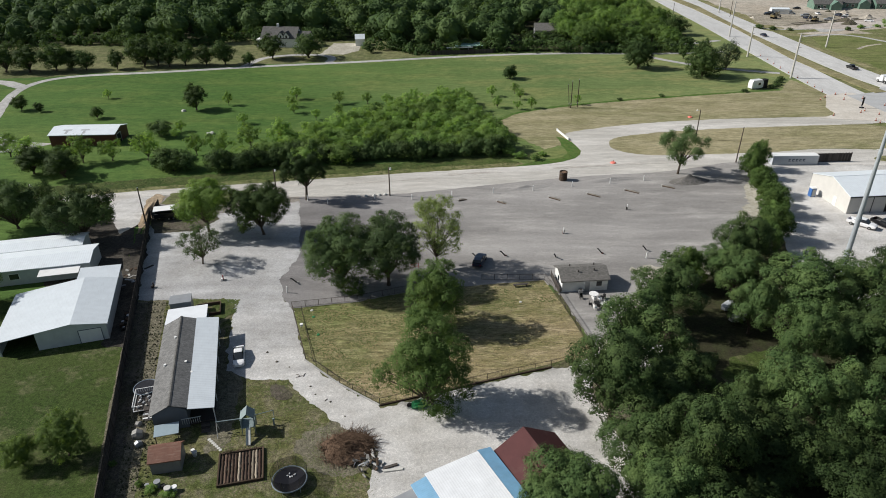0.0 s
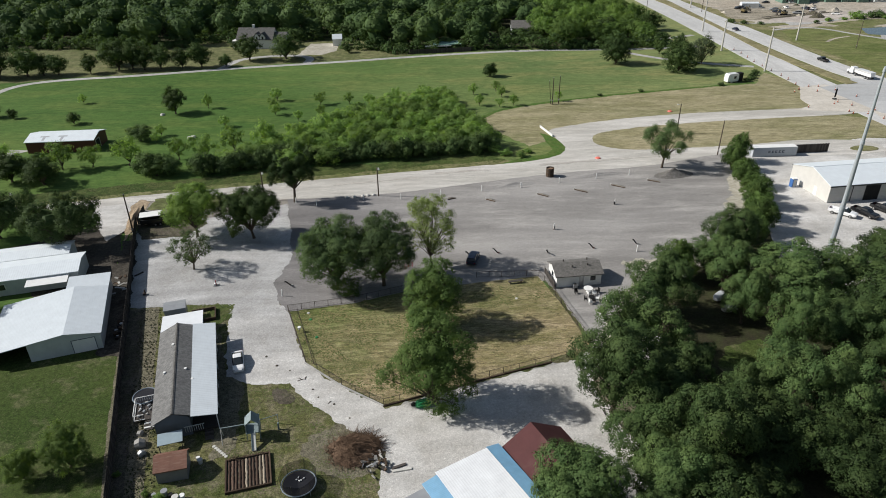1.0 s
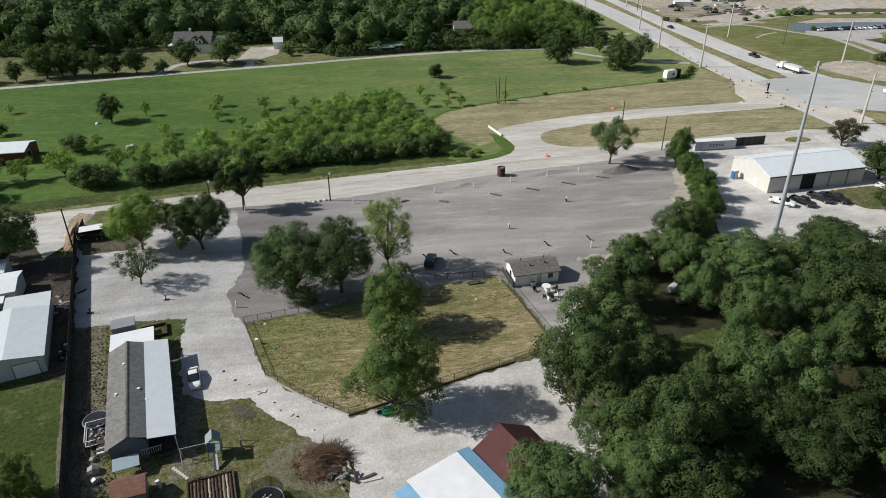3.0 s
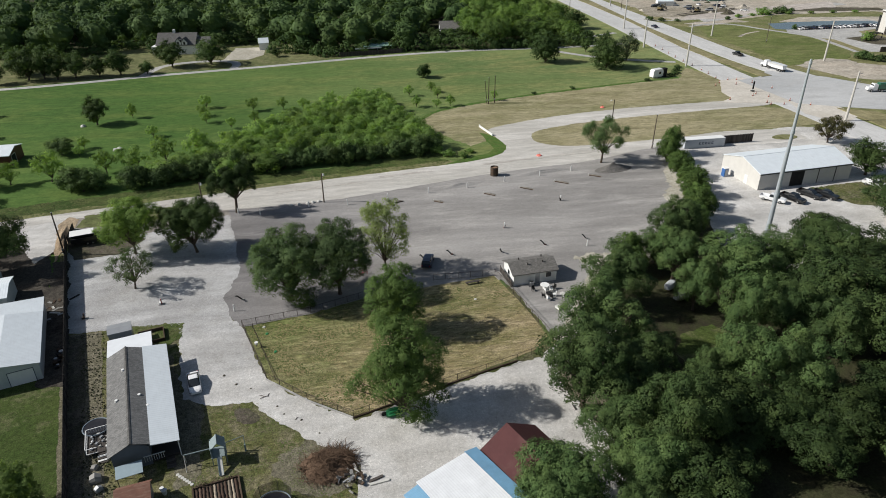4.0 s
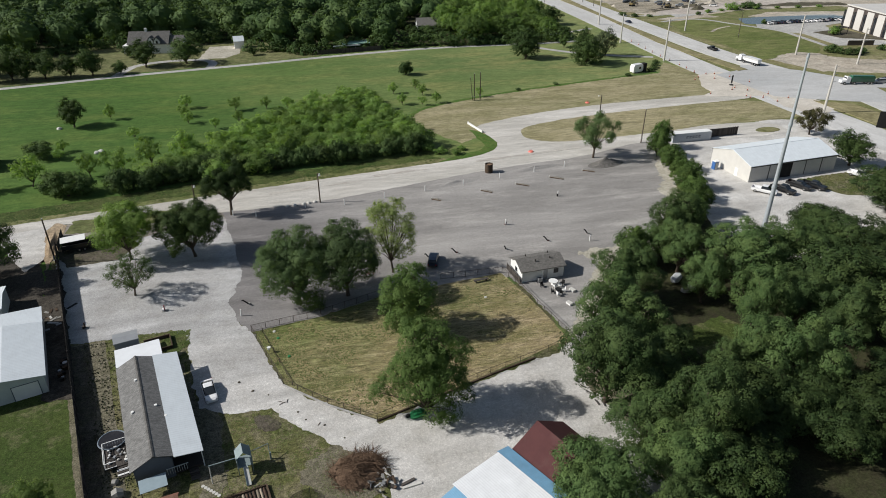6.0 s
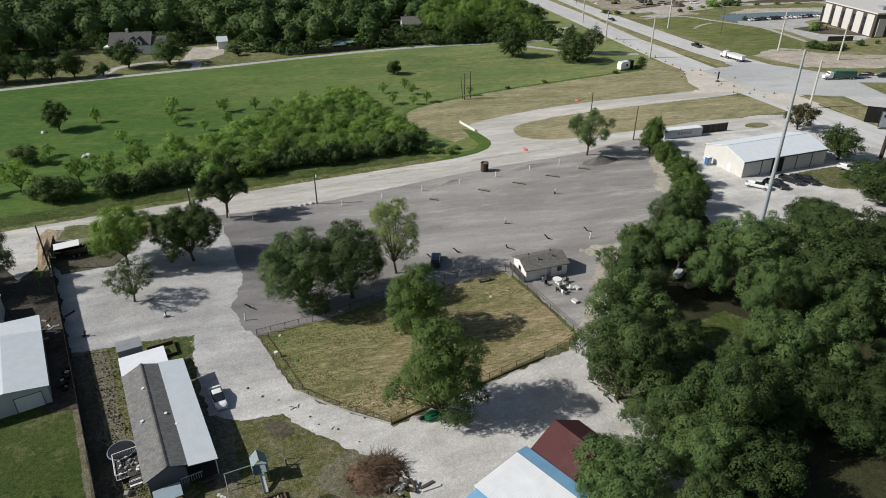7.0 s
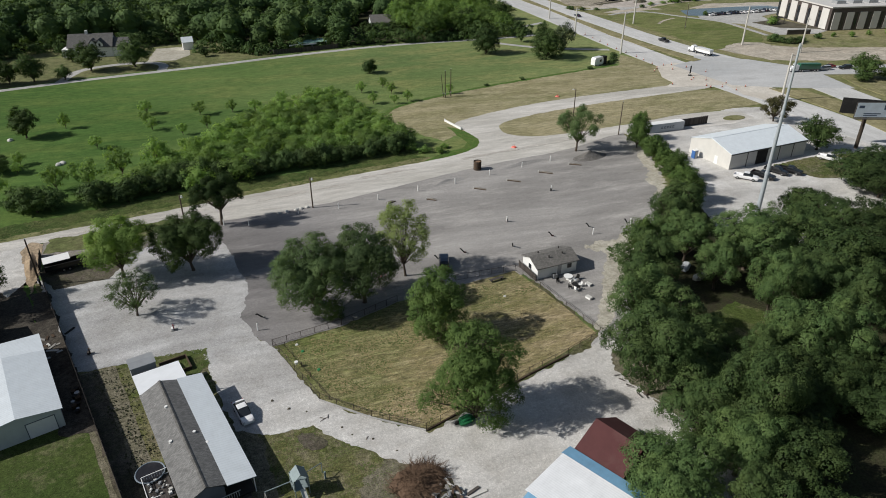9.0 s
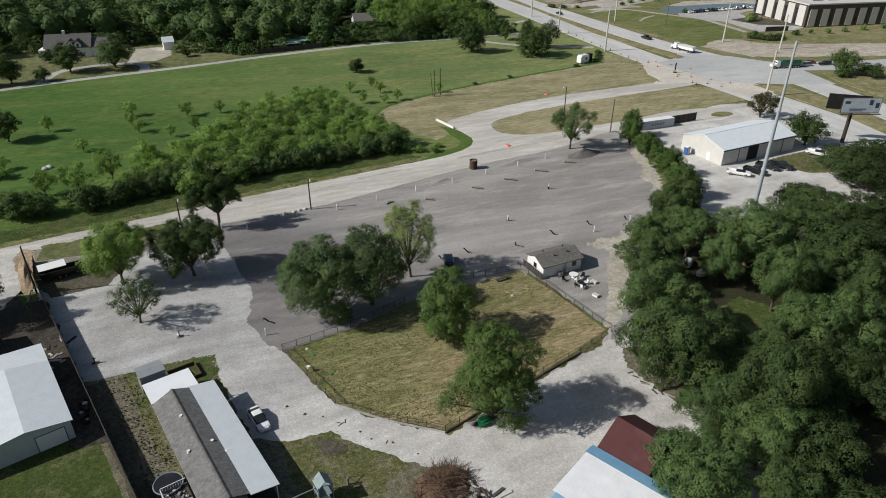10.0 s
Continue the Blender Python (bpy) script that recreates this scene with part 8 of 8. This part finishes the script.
# wood edge: logs and scrap under the trees
for k in range(9):
    f_ = k / 8
    tagged(part("log", tube(B(), (0, 0, 0.15), (jr.uniform(0.7, 1.4), 0.1, 0.13), 0.1, 0.08, 8), WOOD if k % 3 else JUNK[1], None, place=pose(19.0 + 3.4 * f_ + jr.uniform(-0.2, 0.7), 71.9 - 8.2 * f_ + jr.uniform(-0.5, 0.5), 0.05, 0, 0, -65 + jr.uniform(-60, 60))), "weathered log lying at the wood edge", "log", "edge logs")
for i, (x, y, a_) in enumerate(((49.0, 93.8, 40), (49.2, 90.0, 20))):
    sc = thing("covered_boat", pose(x, y, 0.05, 0, 0, a_), "pale covered boat under the trees", "boat")
    part("cover", loft([(-1.7, 0.4, 0.3, 0.5, 1.0), (-0.8, 0.8, 0.5, 0.4, 1.3), (1.0, 0.8, 0.5, 0.4, 1.2), (1.8, 0.25, 0.15, 0.6, 0.9)]), (paint_mat("pale_boat_cover", (0.5, 0.53, 0.55), 0.2), JUNK[0])[i], sc)
    part("cradle", box(B(), -1.0, 1.0, -0.5, 0.5, 0, 0.45), WOOD_DARK, sc)
for k in range(14):
    x_, y_ = -60.5 + jr.normal() * 1.0, 107.5 + jr.normal() * 1.6
    s_ = jr.uniform(0.3, 1.0)
    tagged(part("scrap_board", box(B(), -s_, s_, -0.2, 0.2, 0, 0.12), JUNK[k % 5], None, place=pose(x_, y_, 0.045, 0, 0, jr.uniform(0, 180))), "weathered scrap board in the littered yard", "board", "yard scrap")
for k in range(10):
    x_, y_ = -54.9 + 1.0 * jr.random() - k * 0.15, 90 + k * 0.55
    s_ = jr.uniform(0.3, 0.7)
    tagged(part("yard_tub", tube(B(), (0, 0, 0), (0, 0, s_), s_ * 0.5, s_ * 0.6, 9), (BLACK, GREY_METAL, WOOD_DARK)[k % 3], None, place=pose(x_ + 0.5, y_, 0.04)), "dark tub standing along the outbuilding wall", "tub", "outbuilding clutter")

# road works
CONE = paint_mat("orange_cone_plastic", (0.36, 0.09, 0.04), 0.08, 2.0, 0.5)


def cone(x, y, z=0.11):
    ob = thing("traffic_cone", pose(x, y, z), "orange traffic drum with dark foot", "traffic cone", "road works cones")
    part("cone", tube(B(), (0, 0, 0.05), (0, 0, 0.9), 0.2, 0.09, 9), CONE, ob)
    part("foot", box(B(), -0.27, 0.27, -0.27, 0.27, 0, 0.06), RUBBER, ob)
    part("band", tube(B(), (0, 0, 0.5), (0, 0, 0.66), 0.165, 0.14, 9), WHITE, ob)


for x, y in ((142.6, 229.5), (141.9, 222.7), (149.1, 223.7), (138.8, 207.2), (138.5, 198.5), (138.5, 196.3), (142.8, 195.4), (144.5, 190.2), (141.1, 209), (128.2, 204.3), (133.6, 222.7), (137, 226), (146, 229), (151.5, 215), (143.5, 205), (147.5, 199), (151, 193), (139.7, 233)):
    cone(x, y)
for x, y in ((141, 246), (141.2, 254), (141.5, 262), (142, 270), (143, 278), (144, 286), (144.5, 294), (140.5, 240)):
    cone(x, y)
sb = thing("road_sign_board", pose(142.2, 212.7, 0.1, 0, 0, 20), "tall dark road works sign board", "sign")
part("panel", box(B(), -0.4, 0.4, -0.05, 0.05, 0.8, 3.6), BLACK, sb)
part("mast", box(B(), -0.1, 0.1, 0.05, 0.2, 0, 4.0), GALV, sb)
part("base", box(B(), -0.6, 0.6, -0.5, 0.5, 0, 0.3), BLACK, sb)
ORANGE = paint_mat("bright_orange_plastic", (0.8, 0.2, 0.15), 0.05, 2.0, 0.5)
for x, y in ((46.6, 164.6), (81.5, 204.6)):
    fl = thing("orange_marker", pose(x, y, 0.07), "bright orange road marker disc", "marker")
    part("disc", tube(B(), (0, 0, 0), (0, 0, 0.25), 0.8, 0.6, 12), ORANGE, fl)
    part("stake", tube(B(), (0, 0, 0.2), (0, 0, 0.9), 0.05, 0.05, 5), CONE, fl)

# mounds of spoil
SPOIL = ground_mat("dark_grey_spoil", (0.15, 0.142, 0.132), (0.2, 0.19, 0.178), (0.11, 0.1, 0.09), 0.3, 1.2, 6.0, 0.6, 0.35, blotch=0.3)
for i, (x, y, a_, b_, h_) in enumerate(((62.6, 151.2, 5.6, 2.6, 1.9), (20, 148.2, 8, 1.7, 0.7), (43, 152.8, 9, 1.6, 0.75), (-67.6, 137, 1.2, 7.5, 0.9))):
    bm = B()
    bmesh.ops.create_grid(bm, x_segments=22, y_segments=22, size=1)
    for v in bm.verts:
        q = min(1, v.co.length)
        v.co = Vector((v.co.x * a_, v.co.y * b_, (1 - q) ** 1.3 * h_ * (1 + 0.5 * noise.noise(Vector((v.co.x * 3 + i * 5, v.co.y * 3, 1)))) - 0.05 * q))
    for f in bm.faces:
        f.smooth = True
    tagged(part("spoil_mound", bm, (SPOIL, GREY, GREY, OCHRE)[i], None, place=pose(x, y, 0.05, 0, 0, 10)), "low mound of grey-brown spoil on gravel" if i < 3 else "long bank of ochre soil along the fence end", "mound")


# ---- grass tufts and weeds ----
def tufts(name, poly, count, size, material, label, clump=0.0, z=0.05, upright=0.22):
    """Short blades of grass scattered over an area."""
    lo_, hi_ = np.min(poly, 0), np.max(poly, 0)
    g_ = np.random.default_rng(len(name) + count)
    x, y = g_.uniform(lo_[0], hi_[0], count * 4), g_.uniform(lo_[1], hi_[1], count * 4)
    keep = inside(poly, x, y)
    if clump:
        w_ = np.sin(x * 0.9 + 2 * np.sin(y * 0.37)) + np.sin(y * 1.1 + 2 * np.sin(x * 0.41)) + 0.7 * np.sin(x * 2.3 + y * 1.7)
        keep &= g_.random(len(x)) < np.clip(0.5 + clump * w_, 0, 1)
    x, y = x[keep][:count], y[keep][:count]
    k_ = len(x)
    a_ = g_.uniform(0, 6.283, k_)
    s_ = size * g_.uniform(0.4, 1.4, k_)
    u_ = np.stack([np.cos(a_), np.sin(a_), np.zeros(k_)], 1) * s_[:, None]
    up_ = np.stack([-np.sin(a_), np.cos(a_), np.full(k_, upright)], 1) * (s_ * 0.8)[:, None]
    c_ = np.stack([x, y, np.full(k_, z)], 1)
    q_ = np.stack([c_ - u_ * 0.6, c_ + u_ * 0.6, c_ + u_ * 0.35 + up_, c_ - u_ * 0.45 + up_], 1).reshape(-1, 3)
    tagged(new(name, arrays_mesh(name, q_, np.arange(len(q_)).reshape(-1, 4), material)), label, "grass", kind="stuff")


STRAW = leaf_mat("straw_blades", (0.16, 0.13, 0.065), (0.33, 0.26, 0.145), (0.12, 0.13, 0.05), 0.1)
BLADE = leaf_mat("grass_blades", (0.06, 0.09, 0.025), (0.115, 0.14, 0.045), (0.17, 0.16, 0.08), 0.1)
tufts("pasture_tufts", [(-26.5, 95.8), (-15.5, 97.6), (-5, 101.2), (18.4, 104), (20.4, 96), (22.8, 82), (3.2, 75.4), (-9.8, 71.4), (-16, 76.2), (-21.6, 81.6)], 14000, 0.15, STRAW, "dry straw-coloured grass tufts in the pasture", 0.3)
tufts("pasture_green_tufts", [(-26.5, 95.8), (-8, 99), (18.4, 104), (20.4, 97), (0, 92), (-14, 84), (-6, 74), (-9.8, 71.4), (-16, 76.2), (-21.6, 81.6)], 5000, 0.2, BLADE, "green grass tufts in the pasture", 0.3)
tufts("yard_tufts", [(-31, 76), (-24, 77.2), (-19, 71), (-9, 62.5), (-9.5, 45), (-36, 45), (-40, 58), (-33, 62), (-30, 66)], 6000, 0.16, BLADE, "uneven green grass tufts in the yard", 0.3, 0.03)
tufts("lawn_tufts", [(-40, 42), (-54.5, 90), (-72, 84), (-80, 60), (-70, 40)], 6000, 0.13, BLADE, "short grass tufts in the lawn", 0.25, 0.04)
tufts("verge_tufts", [(-120, 141.5), (-80, 148.8), (-37, 155.4), (3, 161), (26, 163.6), (26, 167), (-10, 164), (-60, 160), (-120, 150)], 8000, 0.3, BLADE, "rough grass tufts along the street", 0.3, 0.03)
tufts("shed_weeds", [(-45, 99.5), (-37, 99), (-36.6, 95), (-39, 92.5), (-40.5, 94), (-41, 97)], 1500, 0.25, BLADE, "weeds round the planter", 0.2, 0.05)
CROP = leaf_mat("crop_leaves", (0.036, 0.044, 0.022), (0.085, 0.095, 0.044), (0.075, 0.075, 0.042), 0.1)
for k in range(6):
    o_ = 1.6 + k * 0.75
    rowline = [(-54.6 + o_, 98.5), (-54.0 + o_, 98.5), (-46.0 + o_ * 0.9, 70), (-38.6 + o_ * 0.8, 46.5), (-39.2 + o_ * 0.8, 46.5), (-46.6 + o_ * 0.9, 70)]
    tufts("crop_row", rowline, 3600, 0.16, CROP, "row of low green crop plants", 0.28, 0.04, 0.9)
